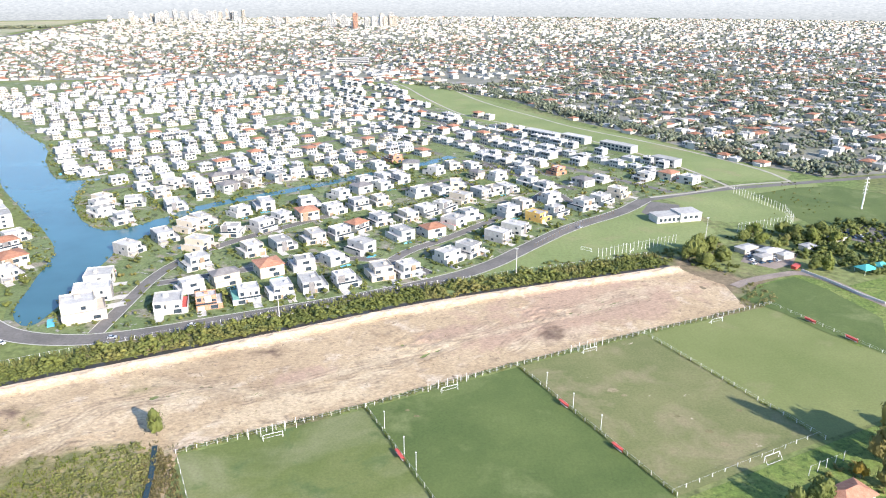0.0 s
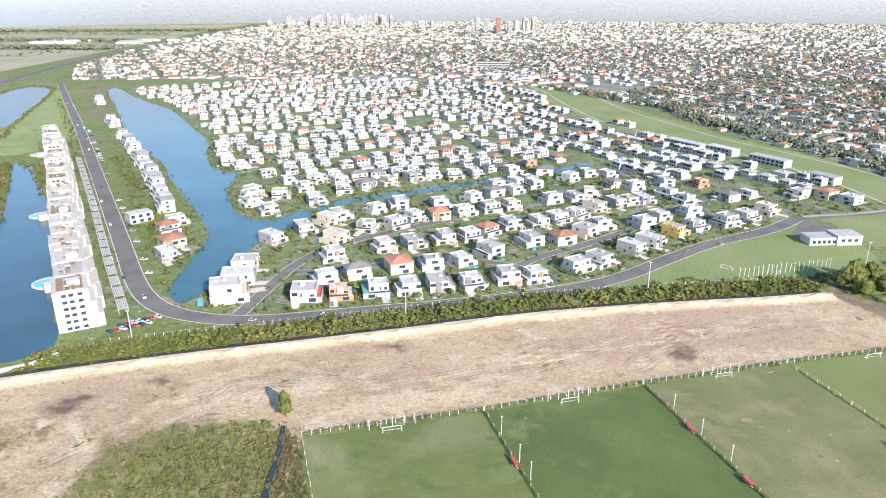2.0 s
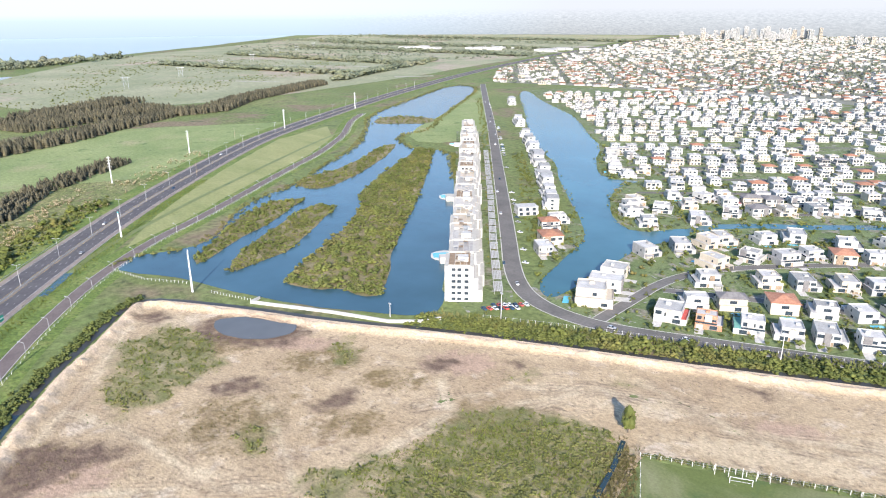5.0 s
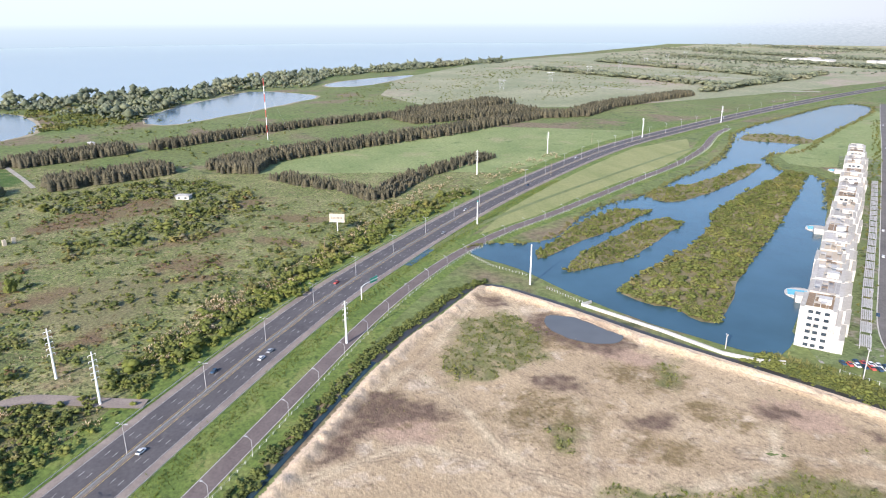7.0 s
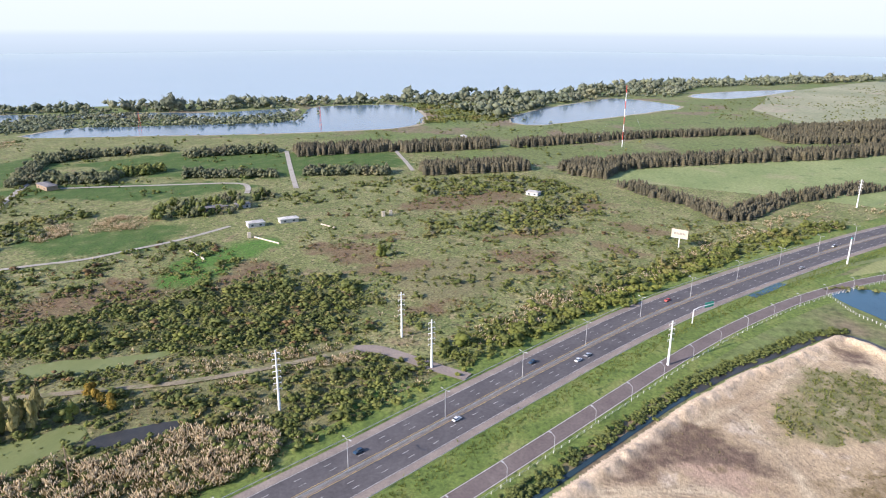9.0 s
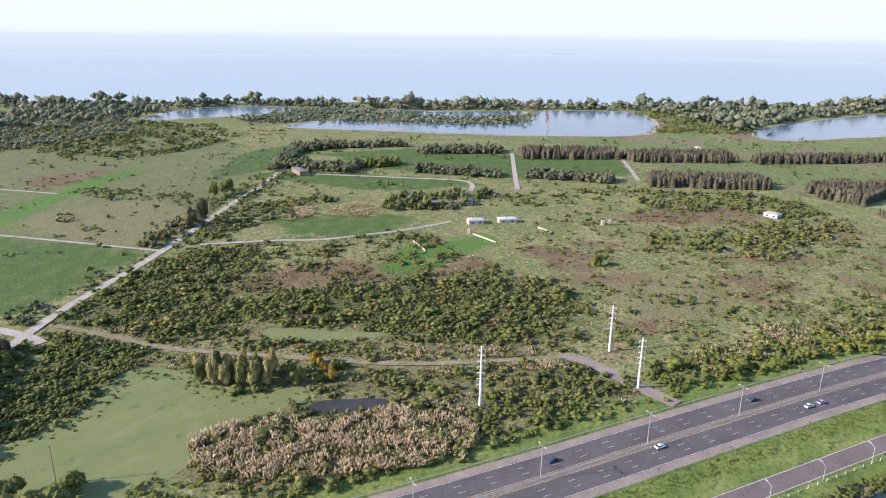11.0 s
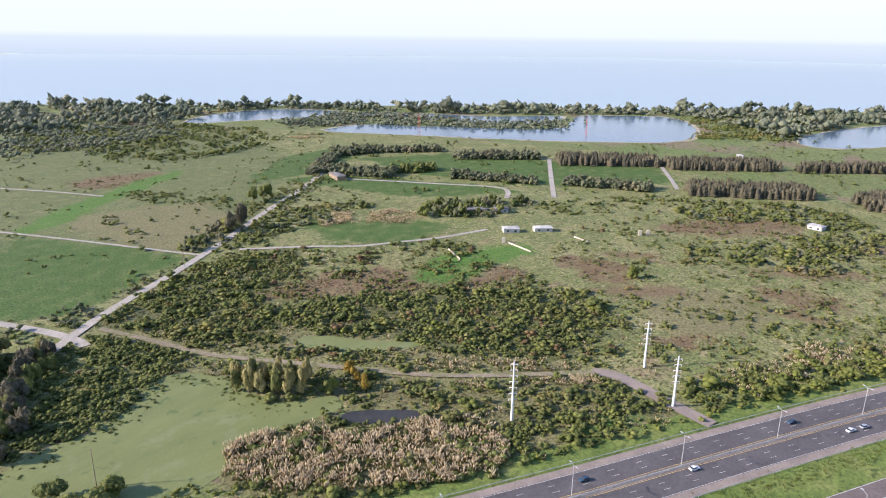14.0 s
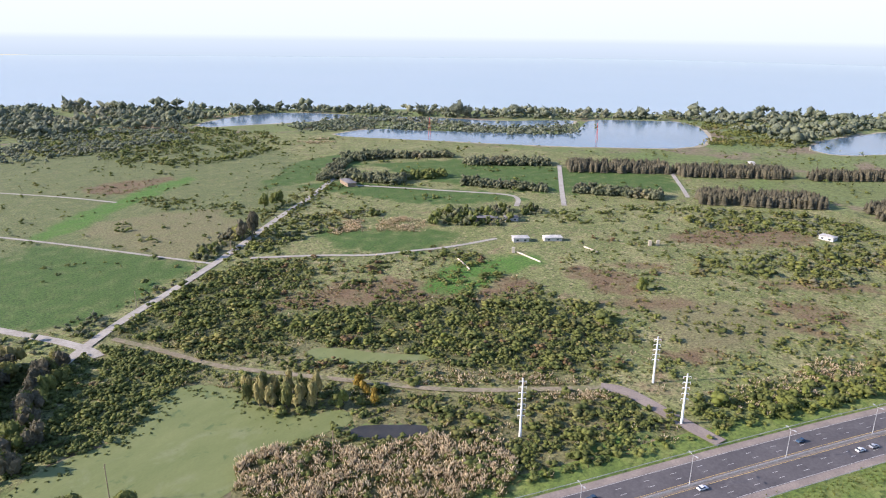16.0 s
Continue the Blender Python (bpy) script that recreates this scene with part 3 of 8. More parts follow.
def many(name, kinds, places, sizes, mat, label, category, z=0.0, tall=1.0, rng=RNG, parent=None):
    """All plants of a stretch as one object: kinds of foliage set down at many places."""
    places, sizes = np.asarray(places, float), np.asarray(sizes, float)
    which = rng.integers(0, len(kinds), len(places))
    turn = rng.uniform(0, math.tau, len(places))
    zs = np.broadcast_to(np.asarray(z, float), (len(places),))
    vs, fs, tones, n = [], [], [], 0
    for k, (v, f) in enumerate(kinds):
        i = np.nonzero(which == k)[0]
        if not len(i):
            continue
        c, s = np.cos(turn[i])[:, None], np.sin(turn[i])[:, None]
        w = np.stack([v[:, 0] * c - v[:, 1] * s, v[:, 0] * s + v[:, 1] * c, np.broadcast_to(v[:, 2] * tall, (len(i), len(v)))], 2) * sizes[i][:, None, None]
        w[:, :, :2] += places[i][:, None, :]
        w[:, :, 2] += zs[i][:, None]
        vs.append(w.reshape(-1, 3))
        tones.append(np.repeat(rng.uniform(0.05, 1, len(i)), len(v)))
        fs.append((f[None] + n + (np.arange(len(i)) * len(v))[:, None, None]).reshape(-1, 3))
        n += len(i) * len(v)
    if not vs:
        return None
    v, f = np.vstack(vs), np.vstack(fs)
    me = bpy.data.meshes.new(name)
    me.vertices.add(len(v))
    me.loops.add(f.size)
    me.polygons.add(len(f))
    me.vertices.foreach_set("co", v.ravel())
    me.loops.foreach_set("vertex_index", f.ravel().astype(np.int32))
    me.polygons.foreach_set("loop_start", np.arange(0, f.size, 3, dtype=np.int32))
    me.materials.append(mat)
    me.update(calc_edges=True)
    me.attributes.new("tone", "FLOAT", "POINT").data.foreach_set("value", np.concatenate(tones))
    ob = new(name, me)
    if parent:
        ob.parent = parent
        return ob
    return tagged(ob, label, category, kind="stuff")


def template_mesh(name, v, f, mat):
    me = bpy.data.meshes.new(name)
    me.from_pydata([tuple(p) for p in v], [], [tuple(int(i) for i in g) for g in f])
    me.materials.append(mat)
    return me


# ---------- plan ----------
COAST = [(-100, -4700), (-300, -2600), (-744, -1600), (-953, -1310), (-1172, -1020), (-1390, -700), (-1565, -370), (-1810, 0), (-2130, 170), (-2420, 640), (-2650, 1075), (-3170, 1830), (-4300, 3300), (-4700, 3900)]
HWY = [(-60, -178), (-208, -71), (-252, -41), (-289, -15), (-330, 14), (-388, 58), (-450, 115), (-489, 153), (-527, 191), (-566, 232), (-603, 274), (-638, 316), (-673, 358), (-711, 406), (-752, 461), (-792, 521), (-857, 640), (-923, 765), (-1020, 962), (-1170, 1300), (-1339, 1740), (-1640, 2700), (-2050, 4400)]
SERVICE = [(-100, -105), (-200, -31), (-255, 8), (-337, 66), (-382, 103), (-428, 147), (-470, 200), (-503, 260), (-540, 318), (-600, 412), (-640, 480), (-712, 575), (-770, 632), (-806, 668), (-850, 728)]
DIRT = [(-110, -72), (-170, -28), (-211, 3), (-246, 29), (-285, 58), (-316, 85), (-338, 110), (-372, 146), (-362, 158), (-315, 184), (-272, 203), (-218, 235), (-165, 262), (-102, 291), (-25, 330), (21, 348), (70, 365), (105, 376), (139, 389), (160, 362), (160, 332), (98, 305), (33, 274), (-31, 241), (-96, 211), (-90, 178), (-70, 140), (-50, 60), (-40, -30)]
POND = [(-437, 160), (-410, 172), (-385, 184), (-355, 190), (-325, 199), (-281, 216), (-236, 244), (-246, 265), (-277, 301), (-339, 375), (-470, 523), (-545, 596), (-570, 574), (-597, 578), (-663, 623), (-655, 679), (-756, 823), (-831, 950), (-963, 1155), (-1047, 1159), (-929, 919), (-827, 718), (-710, 611), (-641, 537), (-589, 453), (-537, 379), (-520, 321), (-478, 267), (-447, 239), (-436, 212), (-450, 183)]
LAKE = [(-212, 311), (-203, 309), (-203, 330), (-206, 368), (-208, 396), (-208, 430), (-200, 452), (-196, 480), (-207, 490), (-222, 459), (-240, 456), (-268, 486), (-296, 531), (-310, 580), (-302, 606), (-334, 587), (-379, 645), (-419, 730), (-477, 793), (-551, 890), (-613, 954), (-726, 1046), (-820, 1142), (-863, 1170), (-810, 1085), (-663, 907), (-534, 739), (-455, 658), (-408, 617), (-362, 554), (-309, 491), (-275, 454), (-250, 419), (-241, 393), (-232, 356), (-226, 330)]
CANAL = [(-200, 482), (-192, 505), (-172, 527), (-134, 556), (-78, 606), (-14, 662), (10, 690)]
MAIN_ROAD = [(-1000, 1208), (-830, 1010), (-630, 781), (-404, 515), (-291, 382), (-247, 329), (-222, 306), (-200, 296), (-172, 294), (-146, 301), (-110, 317), (-56, 339), (-11, 362), (26, 387), (58, 427), (91, 466), (135, 500), (161, 533)]
ROAD_OUT = [(161, 533), (200, 552), (237, 567), (286, 580), (360, 600), (520, 640)]
GOLF = [(235, 585), (225, 660), (180, 735), (105, 840), (45, 890), (5, 985), (-60, 1130), (-120, 1330), (-150, 1440), (-100, 1400), (-27, 1359), (36, 1159), (96, 1020), (150, 905), (166, 865), (238, 772), (290, 662), (330, 605)]
GREEN_PATHS = [[(-150, 1430), (-103, 1330), (-63, 1239), (-36, 1132), (-9, 1045), (20, 959), (45, 915), (110, 850), (185, 745), (229, 640), (240, 599), (247, 567)], [(-18, 1362), (35, 1130), (81, 1010), (125, 926), (160, 850), (235, 755), (300, 640), (306, 592)], [(168, 541), (215, 558), (252, 580), (306, 592)]]
ESTATE = [(-215, 300), (-172, 298), (-110, 321), (-11, 366), (26, 391), (91, 470), (158, 533), (235, 572), (222, 660), (178, 735), (103, 840), (38, 950), (-32, 1085), (-97, 1240), (-200, 1330), (-420, 1350), (-800, 1300), (-850, 1180), (-810, 1085), (-534, 739), (-300, 480)]
TOWN = [(345, 605), (292, 668), (240, 778), (167, 905), (107, 1075), (22, 1176), (-72, 1290), (-200, 1345), (-420, 1365), (-800, 1330), (-1010, 1260), (-1230, 1560), (-1420, 2100), (-1700, 3100), (-1980, 4480), (-1000, 4780), (600, 4860), (2200, 4330), (3300, 3600), (1400, 1500), (700, 700)]
FOOT = [(-96, 208), (-31, 238), (33, 271), (98, 302), (175, 336)]
DOWN = (0.462, -0.887)

# ---------- ground and water ----------
ring = [(4930 * math.cos(a), 4930 * math.sin(a)) for a in np.linspace(0, math.tau, 97)[:96]]
sheet("ground", ring, 0.0, M["plain"], "wide green and brown lowland plain to the horizon", "ground")
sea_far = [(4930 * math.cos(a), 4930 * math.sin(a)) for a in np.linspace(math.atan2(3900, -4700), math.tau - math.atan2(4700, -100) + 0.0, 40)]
sheet("water", ragged(COAST, 60, 18, False) + [p for p in sea_far if p[0] < 0], 0.12, M["sea"], "pale blue-grey wide river, haze put into its colour", "river")
sheet("ground", TOWN, 0.05, M["town"], "grey-green built-up ground of a suburb", "ground")
sheet("ground", ESTATE, 0.06, M["lawn"], "mown lawns of a housing estate", "lawn")
pond_edge = ragged(rounded(POND, 1), 9, 2.2)
sheet("water", pond_edge, 0.12, M["bluepond"], "calm dark blue water of a long reedy pond", "pond")
lake_edge = ragged(rounded(LAKE, 1), 9, 1.2)
sheet("water", lake_edge, 0.13, M["lake"], "calm blue estate lake", "lake")
ribbon("water", CANAL, -6, 6, 0.14, M["lake"], "narrow blue canal between gardens", "canal")
sheet("ground", rounded(GOLF, 1), 0.1, M["meadow"], "open mown green between estate and suburb", "grass")
for i, pts in enumerate(GREEN_PATHS):
    ribbon("path", rounded(pts, 2, False), -1.6, 1.6, 0.21 + 0.01 * i, M["dirtroad"], "pale path along the open green", "path")
ISLETS = dict(
    a=[(-402, 201), (-427, 240), (-444, 279), (-479, 336), (-489, 350), (-499, 322), (-484, 285), (-450, 245), (-415, 204)],
    b=[(-373, 207), (-377, 231), (-384, 262), (-416, 305), (-447, 353), (-465, 343), (-454, 312), (-426, 267), (-405, 235), (-387, 214)],
    c=[(-541, 372), (-505, 372), (-506, 397), (-526, 442), (-573, 525), (-617, 581), (-623, 568), (-578, 487), (-560, 443), (-552, 396)],
    d=[(-337, 220), (-312, 226), (-305, 238), (-285, 238), (-277, 246), (-334, 308), (-417, 417), (-556, 585), (-578, 580), (-549, 531), (-508, 457), (-460, 384), (-435, 369), (-400, 323), (-371, 278), (-358, 251)],
    e=[(-760, 668), (-732, 691), (-700, 724), (-721, 765), (-781, 755), (-798, 718)])
for k, pts in ISLETS.items():
    sheet("ground", ragged(rounded(pts, 1), 7, 2.0), 0.2, M["scrubsoil"], "low reed-grown islet in the pond", "islet")
for pts, label in (([(-807, -1040), (-935, -1090), (-1059, -1062), (-1106, -950), (-1082, -893), (-956, -920), (-889, -965), (-806, -1000)], "far pale lagoon"),
                   ([(-1082, -895), (-1144, -832), (-1190, -735), (-1190, -656), (-1308, -546), (-1287, -519), (-1205, -500), (-1121, -598), (-1109, -724), (-1085, -812)], "narrow far lagoon behind a wooded spit"),
                   ([(-853, -775), (-969, -774), (-1016, -662), (-1062, -576), (-1112, -452), (-1255, -489), (-1335, -512), (-1390, -425), (-1425, -350), (-1330, -290), (-1173, -240), (-1088, -258), (-1036, -329), (-959, -480), (-904, -654)], "broad pale lagoon before the woods"),
                   ([(-1151, -60), (-1201, -107), (-1301, -95), (-1383, -66), (-1584, 40), (-1685, 101), (-1560, 205), (-1493, 225), (-1379, 138), (-1234, 18)], "blue lagoon with a sandy bank"),
                   ([(-1720, 262), (-1830, 300), (-1950, 450), (-2023, 600), (-1850, 480), (-1695, 361)], "shallow far lagoon with pale mud")):
    shore = ragged(rounded(pts, 1), 16, 4.0)
    mid = np.mean(shore, 0)
    sheet("ground", [(x + (x - mid[0]) / max(1, math.hypot(x - mid[0], y - mid[1])) * RNG.uniform(2, 11), y + (y - mid[1]) / max(1, math.hypot(x - mid[0], y - mid[1])) * RNG.uniform(2, 11)) for x, y in shore], 0.1, M["sandbank"], "pale sandy bank of a lagoon", "bank")
    sheet("water", shore, 0.13, M["lagoon"], label, "lagoon")
POOL = [(-255, -246), (-268, -234), (-273, -214), (-288, -188), (-284, -183), (-270, -197), (-256, -216), (-250, -232)]
DARK_POOL = [(-207, -176), (-216, -172), (-231, -150), (-226, -144), (-213, -156), (-205, -168)]
DUCK = [(-80, -240), (-102, -252), (-128, -256), (-147, -250), (-168, -258), (-186, -268), (-196, -265), (-204, -246), (-203, -226), (-199, -205), (-221, -188), (-214, -176), (-197, -184), (-177, -190), (-161, -190), (-150, -182), (-120, -190), (-85, -205)]
sheet("water", ragged(rounded(DUCK, 1), 5, 1.6), 0.13, M["duckweed"], "still pond covered with green duckweed", "pond")
sheet("water", ragged(rounded(POOL, 1), 5, 1.0), 0.16, M["duckweed"], "small pool covered with green duckweed", "pond")
sheet("water", ragged(rounded([(-326, -42), (-338, -52), (-350, -42), (-342, -32)], 1), 4, 1.0), 0.13, M["duckweed"], "small weedy pool beside bushes", "pond")
sheet("water", ragged(rounded(DARK_POOL, 1), 4, 1.0), 0.14, M["ditch"], "dark muddy pool among reeds", "pond")

# ---------- open land north of the highway ----------
for pts, key, label in (([(-760, -5), (-795, 55), (-875, 180), (-927, 275), (-1000, 370), (-900, 540), (-850, 640), (-800, 560), (-740, 440), (-690, 330), (-660, 240), (-690, 150), (-640, 40)], "pasture", "smooth green pasture beside the plantation"),
                        ([(-690, -470), (-780, -350), (-870, -215), (-800, -185), (-740, -180), (-655, -300)], "meadow", "green field between tree rows")):
    sheet("ground", ragged(rounded(pts, 1), 14, 3), 0.07, M[key], label, "grass")
TRACKS = dict(
    main=([(-150, -322), (-183, -341), (-224, -362), (-277, -381), (-352, -413), (-446, -460), (-506, -484), (-584, -524), (-640, -552)], 3.0),
    fork=([(-172, -420), (-181, -385), (-187, -362), (-190, -340), (-188, -328)], 3.0), side=([(-255, -640), (-271, -585), (-287, -533), (-301, -481), (-314, -430), (-322, -402)], 1.6),
    far=([(-330, -800), (-352, -749), (-376, -688), (-392, -628)], 1.8), house=([(-347, -389), (-384, -349), (-402, -320), (-425, -305), (-456, -281), (-500, -262)], 2.0),
    loop=([(-587, -500), (-611, -440), (-629, -390), (-653, -330), (-640, -312), (-610, -300)], 2.6), lane=([(-640, -262), (-650, -267), (-726, -303), (-841, -356)], 2.6),
    lane_b=([(-750, -169), (-791, -185), (-852, -211), (-905, -233)], 2.4), gravel=([(-205, -342), (-211, -307), (-215, -269), (-224, -247), (-248, -188), (-261, -157), (-291, -115), (-309, -93)], 1.9), yard=([(-306, -98), (-309, -88), (-305, -77), (-298, -62), (-293, -51), (-288, -38)], 3.8))
for i, (k, (pts, w)) in enumerate(TRACKS.items()):
    ribbon("road", rounded(pts, 2, False), -w, w, 0.58 + 0.012 * i, M[dict(gravel="faint", yard="shoulder").get(k, "dirtroad")], "pale unpaved track across the grassland", "track")

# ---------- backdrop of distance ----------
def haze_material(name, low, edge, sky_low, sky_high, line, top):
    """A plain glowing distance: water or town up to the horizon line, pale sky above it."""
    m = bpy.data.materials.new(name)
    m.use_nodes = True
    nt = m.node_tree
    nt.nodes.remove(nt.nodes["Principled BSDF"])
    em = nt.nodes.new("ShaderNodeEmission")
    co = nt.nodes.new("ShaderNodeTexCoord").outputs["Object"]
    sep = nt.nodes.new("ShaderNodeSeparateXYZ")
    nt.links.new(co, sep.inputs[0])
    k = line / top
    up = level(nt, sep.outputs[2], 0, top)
    # Haze brightening towards the horizon is painted into these emission ramps
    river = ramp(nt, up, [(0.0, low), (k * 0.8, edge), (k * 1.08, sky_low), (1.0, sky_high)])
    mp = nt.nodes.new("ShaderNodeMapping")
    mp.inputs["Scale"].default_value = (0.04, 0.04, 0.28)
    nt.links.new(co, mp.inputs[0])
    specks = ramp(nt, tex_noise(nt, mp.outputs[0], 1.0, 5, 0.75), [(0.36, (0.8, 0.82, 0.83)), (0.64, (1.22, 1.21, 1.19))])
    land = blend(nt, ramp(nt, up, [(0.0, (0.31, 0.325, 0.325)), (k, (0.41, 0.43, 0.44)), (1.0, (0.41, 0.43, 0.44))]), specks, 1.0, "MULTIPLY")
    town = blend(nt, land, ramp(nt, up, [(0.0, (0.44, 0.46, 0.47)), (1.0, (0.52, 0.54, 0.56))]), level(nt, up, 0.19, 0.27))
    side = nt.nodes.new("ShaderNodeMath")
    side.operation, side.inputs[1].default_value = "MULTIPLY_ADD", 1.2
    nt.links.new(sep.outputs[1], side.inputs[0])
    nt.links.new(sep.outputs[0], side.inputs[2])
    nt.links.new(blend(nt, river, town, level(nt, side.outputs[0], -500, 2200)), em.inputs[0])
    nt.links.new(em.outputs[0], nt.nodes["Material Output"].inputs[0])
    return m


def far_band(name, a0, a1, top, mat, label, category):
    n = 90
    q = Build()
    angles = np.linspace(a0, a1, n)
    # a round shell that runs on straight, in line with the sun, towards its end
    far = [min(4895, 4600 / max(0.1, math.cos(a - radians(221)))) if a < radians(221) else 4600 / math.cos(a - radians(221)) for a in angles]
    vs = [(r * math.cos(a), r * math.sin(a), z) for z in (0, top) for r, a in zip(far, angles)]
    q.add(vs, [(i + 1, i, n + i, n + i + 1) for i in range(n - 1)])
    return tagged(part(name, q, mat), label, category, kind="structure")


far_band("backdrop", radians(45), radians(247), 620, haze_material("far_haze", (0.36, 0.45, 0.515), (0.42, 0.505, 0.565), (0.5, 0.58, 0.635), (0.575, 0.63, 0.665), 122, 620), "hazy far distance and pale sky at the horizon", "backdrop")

# ---------- cleared dirt lot ----------
def patches(x, y, spots):
    """How far each place lies in one of the patches (x, y, length, breadth, turn), 0 to 1, with frayed edges."""
    z = np.zeros_like(x)
    for cx, cy, a, b, turn in spots:
        c, s = math.cos(radians(turn)), math.sin(radians(turn))
        u, v = ((x - cx) * c + (y - cy) * s) / a, (-(x - cx) * s + (y - cy) * c) / b
        d = np.hypot(u, v) + 0.28 * wavy(x, y, 0.8 * min(a, b), 60) + 0.22 * wavy(x, y, 0.3 * min(a, b), 61) + 0.12 * wavy(x, y, 3, 62)
        z = np.maximum(z, np.clip((1.15 - d) / 0.5, 0, 1))
    return z


def terrain(name, outline, step, height, mat, label, category, zones={}):
    """Ground in fine cells inside an outline, with height(x, y)."""
    lo, hi = np.min(outline, 0) - step, np.max(outline, 0) + step
    nx, ny = (np.ceil((hi - lo) / step).astype(int) + 1)
    gx, gy = np.meshgrid(lo[0] + step * np.arange(nx), lo[1] + step * np.arange(ny))
    cx, cy = gx[:-1, :-1] + step / 2, gy[:-1, :-1] + step / 2
    ok = inside(cx, cy, outline)
    idx = np.arange(nx * ny).reshape(ny, nx)
    f = np.stack([idx[:-1, :-1], idx[:-1, 1:], idx[1:, 1:], idx[1:, :-1]], -1)[ok]
    used = np.unique(f)
    back = np.full(nx * ny, -1)
    back[used] = np.arange(len(used))
    x, y = gx.ravel()[used], gy.ravel()[used]
    z = height(x, y)
    me = bpy.data.meshes.new(name)
    me.from_pydata(np.stack([x, y, z], 1).tolist(), [], back[f].tolist())
    me.materials.append(mat)
    me.polygons.foreach_set("use_smooth", [True] * len(me.polygons))
    for key, spots in zones.items():
        me.attributes.new(key, "FLOAT", "POINT").data.foreach_set("value", spots(x, y) if callable(spots) else patches(x, y, spots))
    ob = new(name, me)
    return tagged(ob, label, category, kind="structure")


def wavy(x, y, scale, seed):
    """Cheap smooth noise for arrays, about -1 to 1."""
    r = np.random.default_rng(seed)
    z = np.zeros_like(x)
    for k in range(7):
        a, w = r.uniform(0, math.tau), r.uniform(0.6, 1.9) / scale
        z += np.sin((x * math.cos(a) + y * math.sin(a)) * w * 3 + r.uniform(0, 6) + 1.3 * np.sin((x * math.sin(a) - y * math.cos(a)) * w * 1.7))
    return z / 4


def line_distance(x, y, pts):
    p = np.stack([x, y], 1)
    d = np.full(len(p), 1e9)
    for a, b in zip(np.array(pts, float), np.array(pts, float)[1:]):
        t = np.clip(((p - a) @ (b - a)) / max(1e-9, (b - a) @ (b - a)), 0, 1)
        d = np.minimum(d, np.hypot(*(p - a - t[:, None] * (b - a)).T))
    return d


def fields(polys, fray=6.0, soft=0.85, scale=24, edge=2.0):
    """Soil laid out in fields with wandering, soft edges."""
    def cover(x, y):
        u = x + fray * (wavy(x, y, scale, 41) + 0.6 * wavy(x, y, scale * 0.35, 42))
        v = y + fray * (wavy(x, y, scale, 43) + 0.6 * wavy(x, y, scale * 0.35, 44))
        z = np.zeros_like(x)
        for p in polys:
            z = np.maximum(z, sum(inside(u + a * edge, v + b * edge, p).astype(float) for a, b in ((0, 0), (1, 1), (-1, 1), (1, -1), (-1, -1), (2, 0), (-2, 0), (0, 2), (0, -2))) / 9)
        return np.clip(soft * z * (1 + 0.35 * wavy(x, y, scale * 0.5, 45)), 0, 1)
    return cover


BERM = DIRT[0:19]
RUTS = [[(-282, 78), (-248, 88), (-212, 92), (-190, 99), (-175, 112)], [(-241, 139), (-209, 128), (-188, 119), (-173, 111)], [(-168, 111), (-166, 135), (-169, 160), (-165, 182), (-145, 212), (-134, 238), (-93, 256)], [(-192, 204), (-171, 185)], [(-267, 60), (-295, 89), (-348, 134)],
        [(-181, 177), (-160, 216), (-134, 238), (-93, 256)], [(-121, 257), (-65, 247), (-21, 268), (24, 311)], [(-80, 245), (20, 300), (110, 345)], [(-215, 20), (-225, 60), (-190, 99)], [(30, 285), (60, 325), (100, 350)]]


def dirt_height(x, y):
    z = 0.25 + 0.16 * wavy(x, y, 30, 1) + 0.07 * wavy(x, y, 6, 2) + 0.03 * wavy(x, y, 2.2, 3)
    d = line_distance(x, y, BERM)
    z += 2.0 * np.exp(-((d - 4.5) / 3.0) ** 2) * (1 + 0.25 * wavy(x, y, 9, 4) + 0.16 * wavy(x, y, 3.4, 14) + 0.2 * wavy(x, y, 15, 15)) - 0.5 * np.exp(-(d / 1.5) ** 2)
    for k, r in enumerate(RUTS):
        d = line_distance(x, y, r) + 1.5 * wavy(x, y, 25, 20 + k)
        z -= 0.12 * np.exp(-((np.abs(d) - 1.2) / 0.5) ** 2)
    # heaps pushed together where the ground was dug
    for cx, cy, r in ((50, 318, 13), (62, 325, 10), (44, 330, 9), (-10, 290, 14), (-130, 215, 9)):
        d = np.hypot(x - cx, y - cy) / r
        z += 0.35 * np.exp(-d ** 2) * (0.5 + wavy(x, y, 3.2, int(500 + cx)))
    return z


def wheel_ruts(x, y):
    """Dark narrow wheel ruts beside the pale tracks, and curved ones round the dug heaps."""
    z = np.zeros_like(x)
    for k, r in enumerate(RUTS):
        d = line_distance(x, y, r) + 2.0 * wavy(x, y, 25, 20 + k)
        for w in (1.3, 3.4, 5.6):
            z = np.maximum(z, np.exp(-((np.abs(d) - w) / 0.45) ** 2) * (0.4 + 0.7 * wavy(x, y, 9, 71 + k)))
    for cx, cy, rad in ((50, 318, 12), (62, 325, 16), (58, 300, 9), (-10, 290, 14), (100, 345, 15), (-70, 262, 12), (20, 305, 20)):
        d = np.hypot(x - cx, (y - cy) * 1.5) + 1.5 * wavy(x, y, 8, 90)
        for w in (0.45, 0.7, 0.95):
            z = np.maximum(z, np.exp(-((d - w * rad) / 0.5) ** 2) * (0.3 + 0.8 * wavy(x, y, 7, 81)))
    lines = wavy(x * 0.3 + y * 0.6, y * 2.2 - x * 1.1, 5.0, 93)
    return np.clip(np.maximum(z, 0.55 * (lines > 0.75)), 0, 1)


